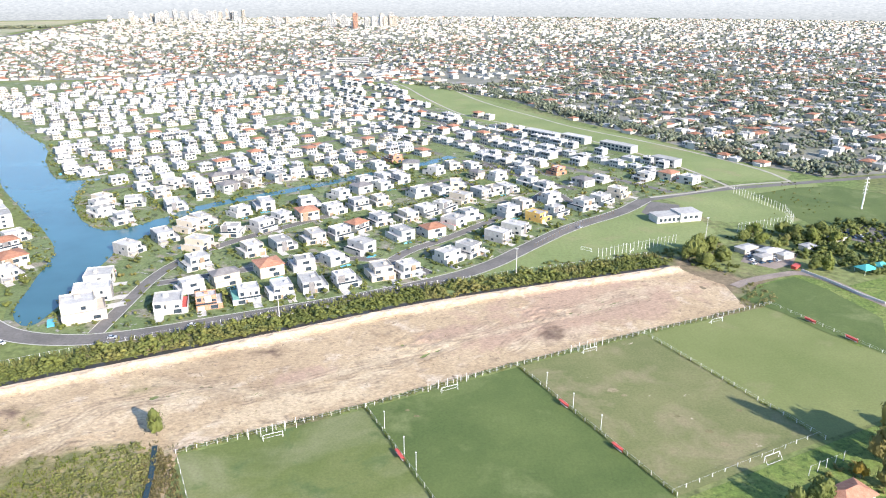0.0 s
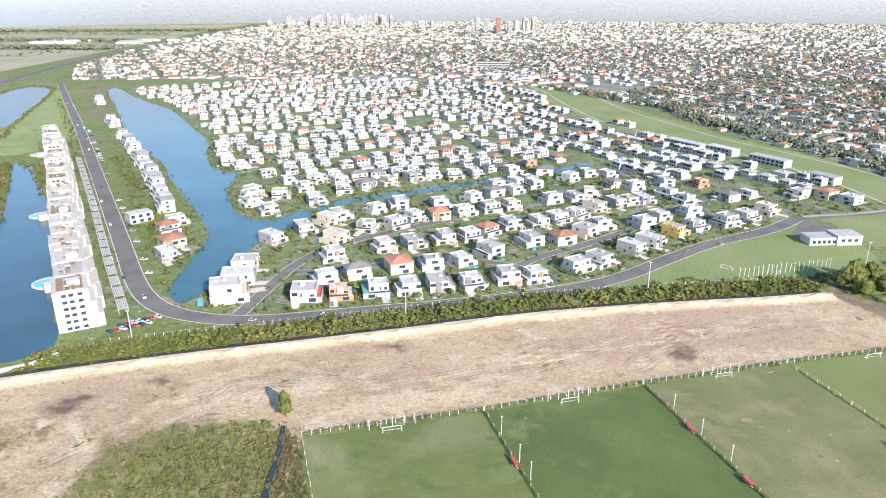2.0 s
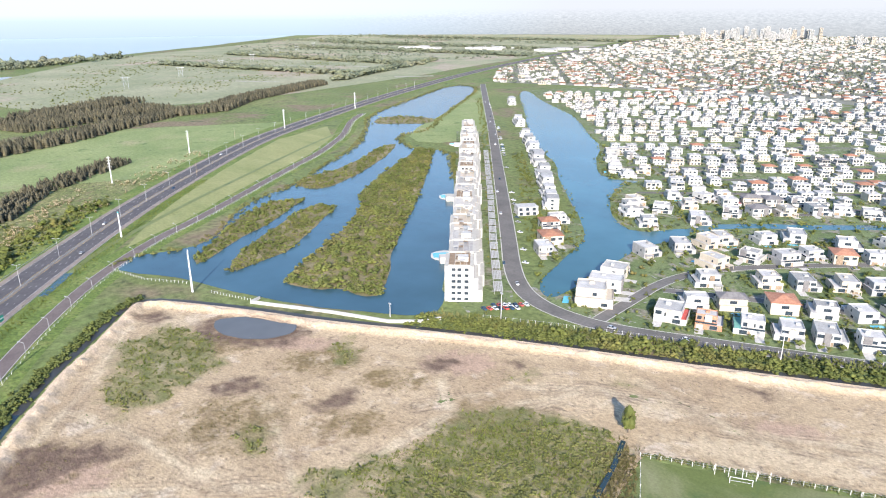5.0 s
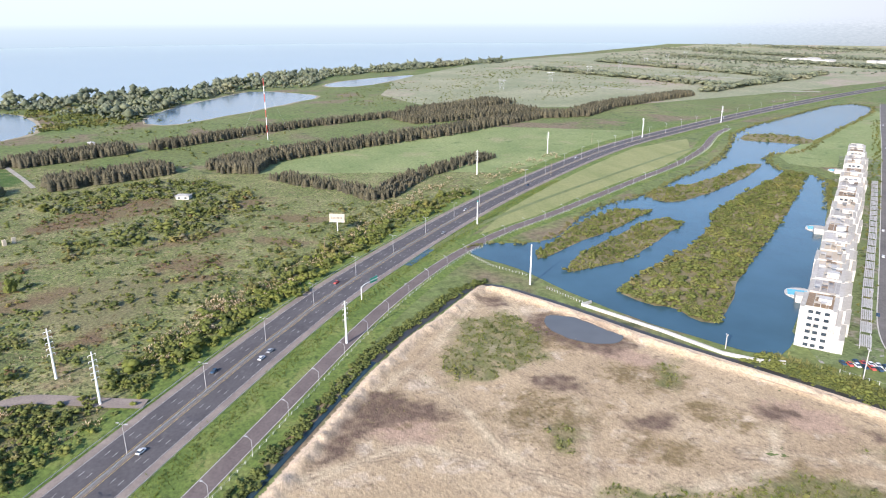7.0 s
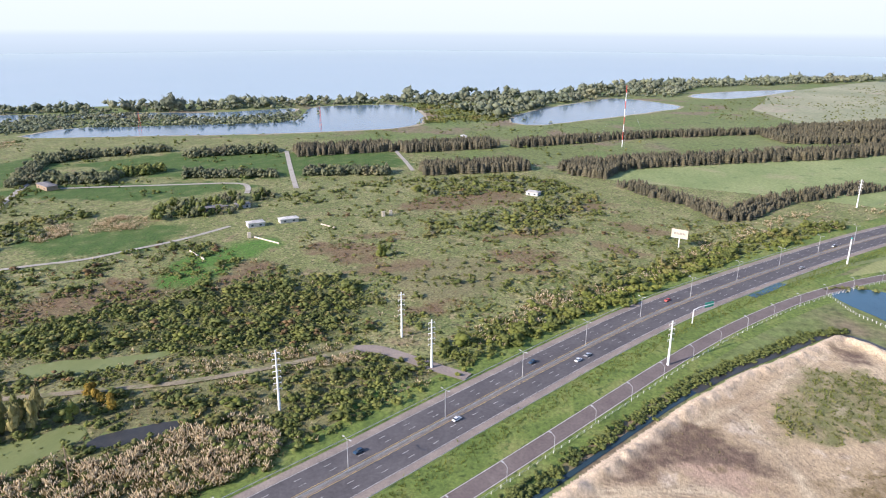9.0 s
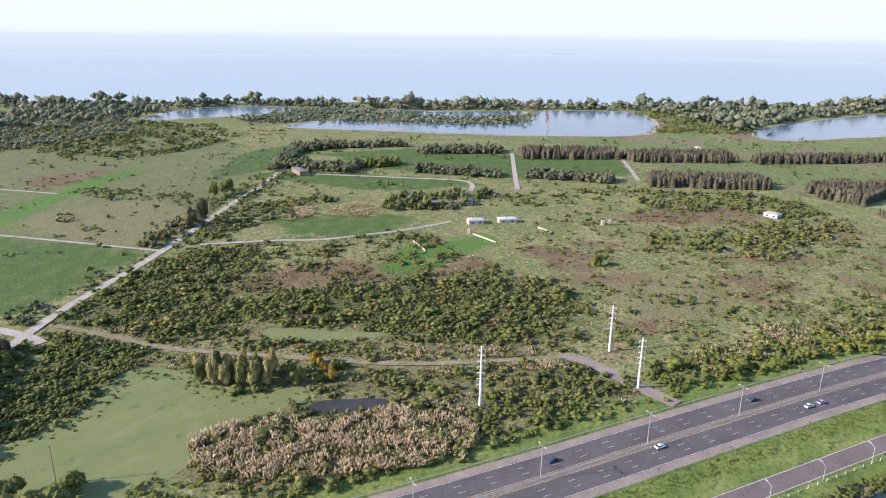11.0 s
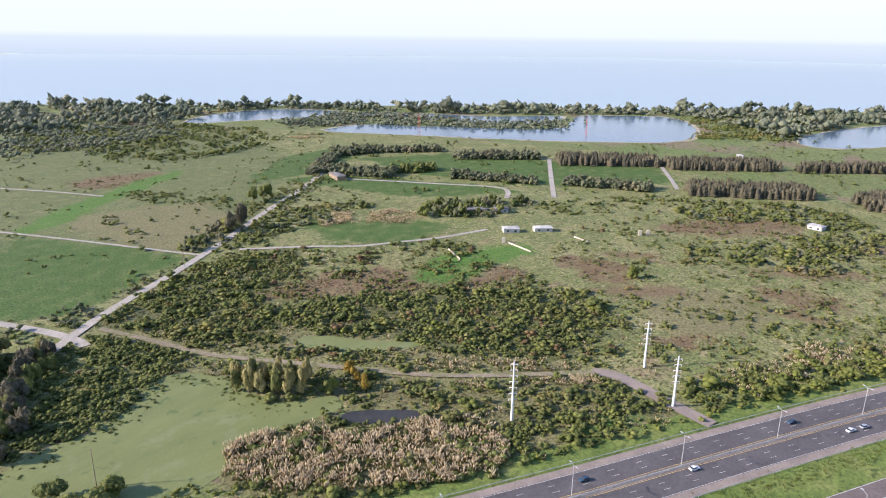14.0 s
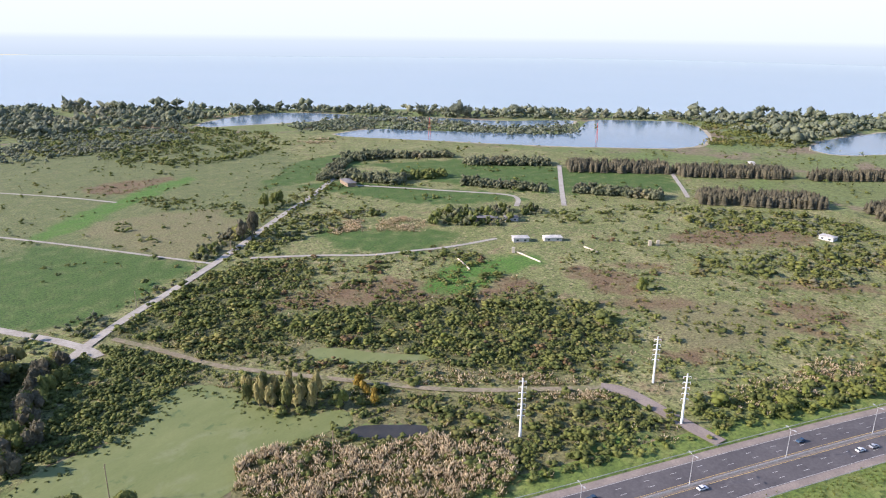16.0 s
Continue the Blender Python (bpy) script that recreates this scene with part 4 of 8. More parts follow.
def tyre_marks(x, y):
    """Pale wheel tracks that wander over the lot."""
    z = np.zeros_like(x)
    for k, r in enumerate(RUTS):
        d = line_distance(x, y, r) + 2.0 * wavy(x, y, 25, 20 + k)
        z = np.maximum(z, np.exp(-(d / 2.6) ** 2) * (0.5 + 0.3 * wavy(x, y, 7, 33)))
    return np.clip(z, 0, 1)


DAMP = [[(-223, 22), (-254, 39), (-267, 54), (-265, 65), (-254, 71), (-241, 84), (-235, 80), (-239, 64), (-239, 50), (-222, 31)], [(-213, 146), (-214, 161), (-209, 169), (-201, 161), (-206, 148)], [(-261, 125), (-252, 146), (-238, 142), (-248, 124)], [(-353, 139), (-353, 150), (-335, 151), (-337, 140)], [(-259, 62), (-250, 78), (-234, 85), (-237, 71)], [(-254, 45), (-252, 55), (-238, 47), (-243, 42)], [(-207, 205), (-197, 218), (-188, 219), (-196, 201)], [(-180, 230), (-170, 239), (-168, 231)], [(44, 300), (53, 312), (60, 308), (55, 292)], [(-88, 280), (-85, 285), (-72, 287), (-75, 281)], [(-318, 150), (-322, 165), (-300, 190), (-268, 190), (-264, 170), (-296, 148)]]
REDS = [(75, 332, 66, 24, 25), (-192, 218, 17, 12, 43), (-236, 61, 14, 14, 43), (56, 318, 20, 20, 22), (6, 302, 22, 8, 22), (68, 350, 24, 9, 22), (107, 330, 14, 16, 0), (-60, 262, 16, 6, 25), (30, 300, 26, 12, 25), (-260, 180, 22, 8, 28)]
DRY_WEED = [(-226, 118, 24, 19, 60), (-240, 175, 20, 14, 40), (-190, 150, 16, 10, 43), (-255, 55, 20, 12, 43), (-150, 190, 22, 14, 40), (-290, 150, 20, 10, 42), (-205, 185, 16, 10, 40)]
WEED = [[(-327, 119), (-328, 144), (-306, 156), (-272, 138), (-262, 114), (-262, 91), (-281, 91)], [(-177, 114), (-172, 132), (-164, 150), (-152, 137), (-160, 114)], [(-161, 158), (-161, 195), (-131, 211), (-104, 211), (-93, 181), (-92, 150), (-130, 120), (-152, 124)], [(-249, 182), (-249, 199), (-227, 187), (-230, 177)], [(-212, 112), (-222, 124), (-202, 122), (-196, 112)], [(-168, 229), (-160, 233), (-156, 228), (-164, 225)], [(-133, 254), (-120, 258), (-118, 254), (-131, 250)]]
PALE = [(-60, 240, 40, 9, 27), (60, 300, 30, 6, 27), (-20, 280, 40, 6, 27), (100, 350, 24, 6, 20), (-330, 150, 20, 8, 40), (-110, 240, 24, 8, 27)]
terrain("ground", DIRT, 1.0, dirt_height, M["dirt"], "bare sandy cleared lot with tyre ruts and stains", "dirt lot", dict(rut=wheel_ruts, damp=fields(DAMP, 2.2, 0.9, 9, 1.3), red=REDS, weed=fields(WEED, 4.0, 0.8, 14, 2.0), dry_weed=lambda x, y: patches(x, y, DRY_WEED) * (0.7 + 0.45 * wavy(x, y, 9, 44) + 0.4 * wavy(x, y, 2.1, 45)).clip(0, 1), pale=lambda x, y: np.maximum(0.4 * patches(x, y, PALE), tyre_marks(x, y)), bank=lambda x, y: np.clip(1.5 - line_distance(x, y, BERM) / 6.5 + 0.3 * wavy(x, y, 8, 9), 0, 1)))
ribbon("ground", rounded(BERM[8:], 2, False), -8, -1.2, 1.6, M["berm"], "pale raised sand bank round the cleared lot", "sand bank", z0=0.9)
sheet("puddle", ragged(rounded([(-318, 162), (-312, 177), (-289, 193), (-274, 186), (-276, 171), (-296, 156)], 2), 3, 1.6), 0.66, M["puddle"], "shallow grey puddle on the dirt lot", "puddle")
# weeds on the lot
lot = strewn(DIRT, 34000)
cover = fields(WEED, 4.0, 1.0, 14, 2.0)(lot[:, 0], lot[:, 1])
thick = lot[cover > RNG.uniform(0.25, 1.3, len(lot))]
half = len(thick) // 2
many("weeds", TUFT, thick[:half], RNG.uniform(0.7, 1.9, half), M["leaf_lime"], "bright green weeds on the dirt lot", "weeds", z=0.2, tall=0.75)
thick = thick[half:]
many("weeds", TUFT + BUSH[:2], thick, RNG.uniform(0.6, 1.9, len(thick)), M["leaf_reed"], "patchy green and yellow weeds on the dirt lot", "weeds", z=0.2, tall=0.75)
LUSH_LOT = [(-168, 130), (-162, 165), (-150, 190), (-128, 208), (-112, 216), (-103, 208), (-99, 186), (-95, 165), (-92, 110)]
p = strewn(LUSH_LOT, 3600)
many("weeds", TUFT, p, RNG.uniform(0.5, 1.3, len(p)), M["leaf_lime"], "lush green grass beside the ditch", "grass", z=0.2, tall=0.8)
p = lot[(fields(WEED, 4.0, 1.0, 14, 2.0)(lot[:, 0], lot[:, 1]) > 0.5) & (RNG.uniform(0, 1, len(lot)) < 0.1)]
many("weeds", BUSH, p, RNG.uniform(0.4, 1.2, len(p)), M["leaf_lime"], "leafy green shrubs on the dirt lot", "weeds", z=0.2, tall=0.8)
p = strewn([(-150, 130), (-140, 165), (-134, 190), (-124, 206), (-112, 214), (-103, 206), (-99, 186), (-95, 165), (-92, 110)], 700)
many("weeds", BUSH, p, RNG.uniform(0.7, 1.7, len(p)), M["leaf_reed"], "olive shrubs and tall weeds beside the ditch", "weeds", z=0.1, tall=0.7)
brown = lot[patches(lot[:, 0], lot[:, 1], DRY_WEED) * 0.7 > RNG.uniform(0.2, 1.3, len(lot))]
many("weeds", TUFT, brown, RNG.uniform(0.4, 1.1, len(brown)), M["blade"], "brown dry weeds on the dirt lot", "weeds", z=0.2, tall=0.7)
p = strewn(DIRT, 1800, clump=0.6, scale=24)
many("weeds", TUFT, p, RNG.uniform(0.25, 0.7, len(p)), M["blade"], "sparse dry grass tufts on sandy ground", "grass", z=0.3)
ribbon("water", [(-105, 212), (-100, 196), (-93, 165), (-80, 120)], -0.9, 0.9, 0.75, M["ditchwater"], "narrow dark ditch among reeds", "ditch")
a = np.array([(x, y) for x, y, _ in along([(-105, 212), (-100, 196), (-93, 165), (-80, 120)], 0.35)])
many("reeds", TUFT + BUSH[:1], a + RNG.normal(0, 2.4, a.shape) + (2.0, 0), RNG.uniform(0.8, 1.7, len(a)), M["blade"], "brown reeds along the narrow ditch", "reeds", z=0.1)
p = strewn([(-102, 208), (-97, 207), (-76, 168), (-50, 118), (-78, 118), (-91, 165)], 2300)
many("reeds", TUFT + BUSH[:1], p, RNG.uniform(0.6, 1.4, len(p)), M["blade"], "brown dry reeds between ditch and pitch", "reeds", z=0.1)
# ditch, dark water and scrub belt round the lot
DITCH = offset_line(rounded(BERM, 1, False), 3.0)
n_west = sum(1 for p in DITCH if p[0] < -300 and p[1] < 150)
ribbon("water", DITCH[:n_west + 4], -1.3, 1.2, 0.2, M["ditchwater"], "blue ditch outside the sand bank", "ditch")
# Shadow line along the bank, put in as a near-black strip
ribbon("water", DITCH[n_west + 3:], -2.0, 2.0, 0.2, M["ditch"], "muddy ditch outside the sand bank, shadow line in its colour", "ditch")
for off, spread, size, count in ((5.8, 1.1, 0.75, 1), (8, 2.0, 1.0, 2), (14, 3.2, 1.15, 3), (20, 2.2, 0.9, 1)):
    p = np.array([(x, y) for x, y, _ in along(rounded(offset_line(BERM, off), 1, False), 1.5)])
    west, east = p[(p[:, 0] < -100) & (p[:, 1] < 150)], p[(p[:, 0] > -240) & (p[:, 1] > 150)]
    q = np.concatenate([east + RNG.normal(0, spread, east.shape) for _ in range(count)])
    many("hedge", BUSH, q, (0.9 + RNG.gamma(1.5, 0.62, len(q))).clip(0.8, 3.8) * size, M["leaf"], "dense olive scrub belt along the ditch", "scrub", tall=0.95)
    q = np.concatenate([west + RNG.normal(0, spread, west.shape) for _ in range(count)])
    if off < 9:
        many("hedge", BUSH_FINE, q, RNG.uniform(1.2, 2.7, len(q)) * size, M["leaf_dark"], "green bushes along the ditch", "scrub", tall=0.85)
q = np.concatenate([east + RNG.normal(0, 2.6, east.shape) for _ in range(2)])
many("reeds", TUFT, q, RNG.uniform(1.8, 3.2, len(q)), M["leaf_reed"], "tall yellow-green reeds among the scrub", "reeds")

# ---------- rough grassland ----------
ROUGH = [(-60, -140), (-200, -50), (-300, 10), (-400, 85), (-480, 165), (-560, 260), (-640, 350), (-690, 240), (-760, 0), (-860, -190), (-950, -330), (-900, -640), (-830, -860), (-650, -1080), (-480, -1000), (-330, -850), (-140, -480), (-60, -330)]
RUST_FIELDS = [[(-403, -718), (-452, -716), (-503, -688), (-455, -657), (-427, -649), (-403, -669)], [(-458, -184), (-475, -173), (-479, -138), (-448, -122), (-431, -124), (-431, -144), (-445, -167)], [(-378, -209), (-408, -210), (-430, -206), (-418, -189), (-397, -190), (-375, -199)],
               [(-346, -301), (-370, -281), (-379, -249), (-376, -212), (-369, -195), (-348, -237), (-315, -265), (-283, -300), (-299, -312)], [(-587, -150), (-672, -86), (-672, -39), (-623, -47), (-578, -115)], [(-469, -50), (-487, -32), (-484, 1), (-467, 11), (-454, -19), (-451, -41)], [(-363, -89), (-383, -63), (-379, -51), (-358, -64), (-352, -83)]]
DRY_FIELDS = [[(-313, -556), (-344, -575), (-381, -565), (-430, -533), (-412, -464), (-371, -428), (-324, -408), (-312, -453), (-306, -506)], [(-426, -117), (-454, -93), (-461, -52), (-419, -32), (-381, -54), (-382, -82), (-399, -103)], [(-205, -345), (-260, -262), (-300, -150), (-312, -104), (-300, -96), (-285, -128), (-255, -185), (-224, -250), (-200, -310)]]
GREEN_FIELDS = [[(-270, -551), (-288, -506), (-315, -418), (-313, -405), (-275, -389), (-228, -378), (-199, -380), (-185, -389), (-150, -480)], [(-548, -540), (-600, -520), (-655, -330), (-640, -300), (-560, -380)], [(-700, -560), (-800, -480), (-860, -220), (-780, -180), (-680, -300), (-660, -440)], [(-640, -640), (-760, -640), (-700, -560), (-580, -545), (-510, -560)], [(-500, -300), (-430, -400), (-400, -350), (-430, -290)]]
VIVID_FIELDS = [[(-365, -249), (-408, -256), (-427, -256), (-460, -236), (-483, -221), (-468, -204), (-436, -209), (-413, -215), (-381, -215), (-363, -229)], [(-303, -39), (-320, -32), (-338, -25), (-323, -18), (-305, -32)], [(-249, -91), (-265, -80), (-282, -63), (-270, -64), (-246, -83)], [(-283, -576), (-343, -615), (-402, -639), (-457, -670), (-516, -675), (-510, -659), (-429, -621), (-378, -602), (-320, -568), (-274, -559)]]
THICK = [[(-267, -284), (-309, -269), (-352, -231), (-389, -177), (-407, -146), (-390, -118), (-346, -109), (-313, -121), (-283, -171), (-284, -186), (-281, -213), (-267, -233)], [(-198, -347), (-227, -355), (-266, -372), (-310, -389), (-344, -374), (-361, -347), (-335, -317), (-299, -321), (-269, -281), (-247, -250), (-224, -284), (-217, -325)]]
SHRUBBY = [[(-516, -111), (-561, -111), (-555, -92), (-517, -85), (-499, -100)], [(-528, -81), (-563, -79), (-579, -55), (-537, -49), (-519, -69)], [(-523, -40), (-598, -41), (-659, -25), (-645, 1), (-577, 7), (-527, -12)], [(-617, 2), (-673, 12), (-686, 32), (-593, 31), (-590, 14)], [(-566, -61), (-632, -49), (-617, -40), (-557, -48)],
           [(-656, -148), (-712, -135), (-741, -71), (-737, -36), (-720, -2), (-683, 12), (-661, -21), (-671, -58), (-629, -103), (-627, -131)], [(-341, -404), (-408, -436), (-454, -448), (-509, -415), (-518, -394), (-469, -388), (-430, -386), (-393, -395), (-366, -379)]]
RUST = [(-430, -110, 34, 12, 124), (-530, -20, 40, 14, 118), (-560, 60, 30, 12, 60), (-500, 40, 26, 10, 60), (-330, -262, 40, 16, 124), (-500, -140, 26, 8, 124), (-620, 20, 30, 12, 124), (-440, -20, 20, 8, 90)]


def rough_height(x, y):
    z = 0.25 + 0.12 * wavy(x, y, 40, 5) + 0.06 * wavy(x, y, 11, 6)
    for w, d in ((DUCK, 8), (POOL, 5), (DARK_POOL, 5)):
        z -= 0.6 * inside(x, y, w)
    return np.where(line_distance(x, y, HWY) < 32, -0.05, z)


terrain("ground", ROUGH, 3.0, rough_height, M["rough_land"], "rough lowland of grass, rusty weeds and bare soil", "grassland", dict(
    dull=fields([[(-150, -400), (-330, -415), (-470, -480), (-600, -560), (-700, -700), (-760, -980), (-420, -980), (-230, -640)]], 10, 0.7), green=fields(GREEN_FIELDS, 8, 0.95), dry=fields(DRY_FIELDS, 7, 0.75), rust=lambda x, y: np.maximum(fields(RUST_FIELDS, 7)(x, y), 0.8 * patches(x, y, RUST)),
    # Ground inside THICK is darkened in colour, as shade between the bushes
    thicket=fields([[(-150, -205), (-200, -280), (-236, -205), (-262, -150), (-305, -95), (-300, -52), (-235, -70), (-205, -95), (-150, -150)]], 6, 0.7), undergrowth_shade=fields(THICK, 10, 0.9), vivid=fields(VIVID_FIELDS, 3, 0.9)))

# ---------- football pitches ----------
LEN = 96.0


def foot(i, d):
    return FOOT[i][0] + DOWN[0] * d, FOOT[i][1] + DOWN[1] * d


for i in range(4):
    sheet("ground", [foot(i, 1.2), foot(i + 1, 1.2), foot(i + 1, LEN), foot(i, LEN)], 0.1 + 0.004 * i, M[("pitch", "pitch_deep", "pitch_worn", "pitch_pale")[i]], ("mown green football pitch with worn patches", "deep green mown football pitch", "worn olive football pitch with bare patches", "pale green mown football pitch")[i], "football pitch")
sheet("ground", [foot(4, 0), (360, 420), (420, 300), foot(4, LEN)], 0.09, M["verge"], "rough grass beyond the pitches", "grass")
sheet("ground", [foot(0, LEN), foot(4, LEN), (330, 200), (250, 60), (0, 60), (-60, 100)], 0.085, M["verge"], "grass below the pitches", "grass")


def fence(pts, step, height, label, mat_post, rails=0, mesh_name="post"):
    th = thing("fence", label, "fence")
    q = Build().box(-0.09, -0.09, 0, 0.09, 0.09, height)
    me = q.mesh(mesh_name, mat_post)
    for x, y, a in along(pts, step):
        ob = new("post", me)
        ob.parent = th
        ob.matrix_basis = pose(x, y, 0, RNG.uniform(-3, 3), RNG.uniform(-3, 3), math.degrees(a)) @ Matrix.Diagonal((0.95, 0.95, RNG.uniform(0.88, 1.1), 1))
    for k in range(rails):
        z = height * (k + 1) / (rails + 0.15)
        part("wire", bar(pts, z, 0.02, 0.04), M["metal"], th)
    return th


fence([FOOT[0], FOOT[1], FOOT[2], FOOT[3], FOOT[4]], 3.6, 2.0, "white-topped post and wire fence along the pitches", M["post"], 2)
for i in range(5):
    th = fence([foot(i, 0), foot(i, LEN)], 6.0, 1.9, "white post and wire fence between two pitches", M["post"], 2)
    if i in (1, 2):
        net = Build()
        for k in range(9):
            b = bar([foot(i, 1), foot(i, LEN)], 0.1 + 0.2 * k, 0.01, 0.06)
            net.add(b.v, b.f)
        part("net", net, M["verge"], th, "dark wire netting between the posts")
fence([foot(2, LEN - 2), foot(3, LEN - 3)], 6.0, 1.8, "white post fence at the end of a pitch", M["post"], 1)
for i in range(4):
    a = np.array([foot(i, 0.5), foot(i + 1, 0.5)])
    p = a[0] + (a[1] - a[0]) * RNG.uniform(0, 1, (170, 1)) + RNG.normal(0, 0.7, (170, 2)) - np.array(DOWN) * 1.5
    many("weeds", TUFT + BUSH[:1], p, RNG.uniform(0.5, 1.3, len(p)), M["leaf_reed"], "dry weeds along a pitch fence", "weeds", z=0.1)
for i in range(1, 4):
    a = np.array([foot(i, 2), foot(i, LEN)])
    p = a[0] + (a[1] - a[0]) * RNG.uniform(0, 1, (150, 1)) + RNG.normal(0, 0.35, (150, 2))
    many("weeds", TUFT, p, RNG.uniform(0.5, 1.1, len(p)), M["leaf"], "long grass under a pitch fence", "weeds", z=0.1)


def goal(x, y, turn, group="goals on the pitches"):
    th = thing("football_goal", "white tubular steel football goal on turf", "goal", pose(x, y, 0.1, 0, 0, turn), group)
    for s in (-3.66, 3.66):
        part("goalpost", Build().tube((s, 0, 0), (s, 0, 2.5), 0.09, 0.09), M["whitesteel"], th)
        part("back_stay", Build().tube((s, 0, 2.4), (s, 1.6, 0), 0.05, 0.05, 6), M["whitesteel"], th)
    part("crossbar", Build().tube((-3.7, 0, 2.5), (3.7, 0, 2.5), 0.09, 0.09), M["whitesteel"], th)
    part("ground_bar", Build().tube((-3.66, 1.6, 0.05), (3.66, 1.6, 0.05), 0.05, 0.05, 6), M["whitesteel"], th)
    return th


ALONG = math.degrees(math.atan2(FOOT[1][1] - FOOT[0][1], FOOT[1][0] - FOOT[0][0]))
for x, y in ((-63, 217), (3, 250), (68, 283), (138, 314)):
    goal(x, y, ALONG)
goal(117, 205, ALONG + 180)
goal(120, 412, 60)
goal(92, 417, -40)
# high ball-stop posts behind the goals
for x, y in ((-63, 221), (3, 254), (68, 287), (135, 201)):
    fence([(x - 9, y - 4.5), (x + 9, y + 4.2)], 4.5, 4.4, "tall slender ball-stop posts behind a goal", M["post"], 1)
for i, d, h in ((1, 16, 7.5), (1, 34, 7.5), (1, 44, 7.5), (2, 20, 7), (2, 38, 7), (2, 55, 7)):
    x, y = foot(i, d)
    q = Build().tube((0, 0, 0), (0, 0, h), 0.1, 0.07, 8).box(-0.28, -0.12, h, 0.28, 0.12, h + 0.22)
    tagged(part("floodlight_pole", q, M["whitesteel"]), "slim white floodlight pole beside a pitch", "light pole", "pitch lights").matrix_basis = pose(x + 1.5, y, 0)
for i, d, n in ((1, 36, 6), (2, 36, 5), (2, 68, 5), (4, 24, 6), (4, 46, 6)):
    x, y = foot(i, d)
    th = thing("dugout", "red team bench shelter beside a pitch", "shelter", pose(x - 1.2, y, 0.1, 0, 0, math.degrees(math.atan2(DOWN[1], DOWN[0]))))
    part("back_wall", Build().box(-n / 2, 0.6, 0, n / 2, 0.7, 1.7), M["red"], th)
    part("roof", Build().box(-n / 2, -0.5, 1.7, n / 2, 0.75, 1.8), M["red"], th)
    part("bench", Build().box(-n / 2 + 0.2, 0.1, 0.35, n / 2 - 0.2, 0.5, 0.45), M["post"], th)

# ---------- highway ----------
H = rounded(HWY, 2, False)
ribbon("verge", H, -30, 30, 0.08, M["verge"], "mown grass verge beside the highway", "verge")
ribbon("shoulder", H, -16.2, 16.2, 0.15, M["shoulder"], "gravel and asphalt shoulder of the highway", "shoulder")
for s, name in ((1, "carriageway"), (-1, "carriageway")):
    ribbon("road", H, s * 1.3, s * 12.4, 0.2, M["asphalt"], "dark worn asphalt carriageway with three lanes", "highway")
ribbon("median", H, -0.6, 0.6, 0.26, M["median"], "narrow concrete median", "median")
for d, key in ((1.75, "yellow"), (-1.75, "yellow"), (12.1, "line"), (-12.1, "line")):
    ribbon("edge_line", H, d - 0.09, d + 0.09, 0.212, M[key], "painted edge line on the highway", "road marking")
q = Build()
for s in (1, -1):
    for d in (5.2, 8.65):
        for x, y, a in along(offset_line(H, s * d), 13.0):
            if math.hypot(x, y) > 1500:
                break
            c, n = math.cos(a), math.sin(a)
            q.add([(x - 1.5 * c - 0.08 * -n, y - 1.5 * n - 0.08 * c, 0.212), (x + 1.5 * c - 0.08 * -n, y + 1.5 * n - 0.08 * c, 0.212), (x + 1.5 * c + 0.08 * -n, y + 1.5 * n + 0.08 * c, 0.212), (x - 1.5 * c + 0.08 * -n, y - 1.5 * n + 0.08 * c, 0.212)], [(0, 1, 2, 3)])
tagged(part("lane_dashes", q, M["line"]), "white lane dashes on the highway", "road marking", kind="stuff")


def guard_rail(line, label):
    th = thing("guard_rail", label, "guard rail")
    part("rail", bar(line, 0.6, 0.06, 0.3), M["metal"], th)
    me = Build().box(-0.07, -0.07, 0, 0.07, 0.07, 0.85).mesh("post", M["kerb"])
    for x, y, a in along(line, 12.0):
        ob = new("post", me)
        ob.parent, ob.matrix_basis = th, pose(x, y, 0.1, 0, 0, math.degrees(a))


near = [p for p in H if math.hypot(*p) < 560]
guard_rail(offset_line(near, 17.2), "steel guard rail on short posts beside the highway")
guard_rail(offset_line(near, -16.8), "steel guard rail on short posts along the highway shoulder")
guard_rail(near, "low steel barrier along the highway median")


def lamp_post(height, arms, reach):
    th = thing("street_lamp", "tall galvanised double-arm highway lamp on the median" if arms == 2 else "short curved white lamp beside the service road", "street lamp", group="highway lamps" if arms == 2 else "service road lamps")
    part("pole", Build().tube((0, 0, 0), (0, 0, height - (0 if arms == 2 else 1.0)), 0.15 if arms == 2 else 0.09, 0.08), M["lampsteel"], th)
    for s in ((-1, 1) if arms == 2 else (1,)):
        z = height - (0 if arms == 2 else 1.0)
        a = part("arm", Build().tube((0, 0, z), (0, s * reach, z + (0.5 if arms == 2 else 1.0)), 0.08, 0.06, 6), M["lampsteel"], th)
        b = part("lamp_head", Build().box(-0.25, s * reach - (0.2 if s > 0 else 0.9), z + 0.4 + (0 if arms == 2 else 0.5), 0.25, s * reach + (0.9 if s > 0 else 0.2), z + 0.6 + (0 if arms == 2 else 0.5)), M["lampsteel"], a)
    return th


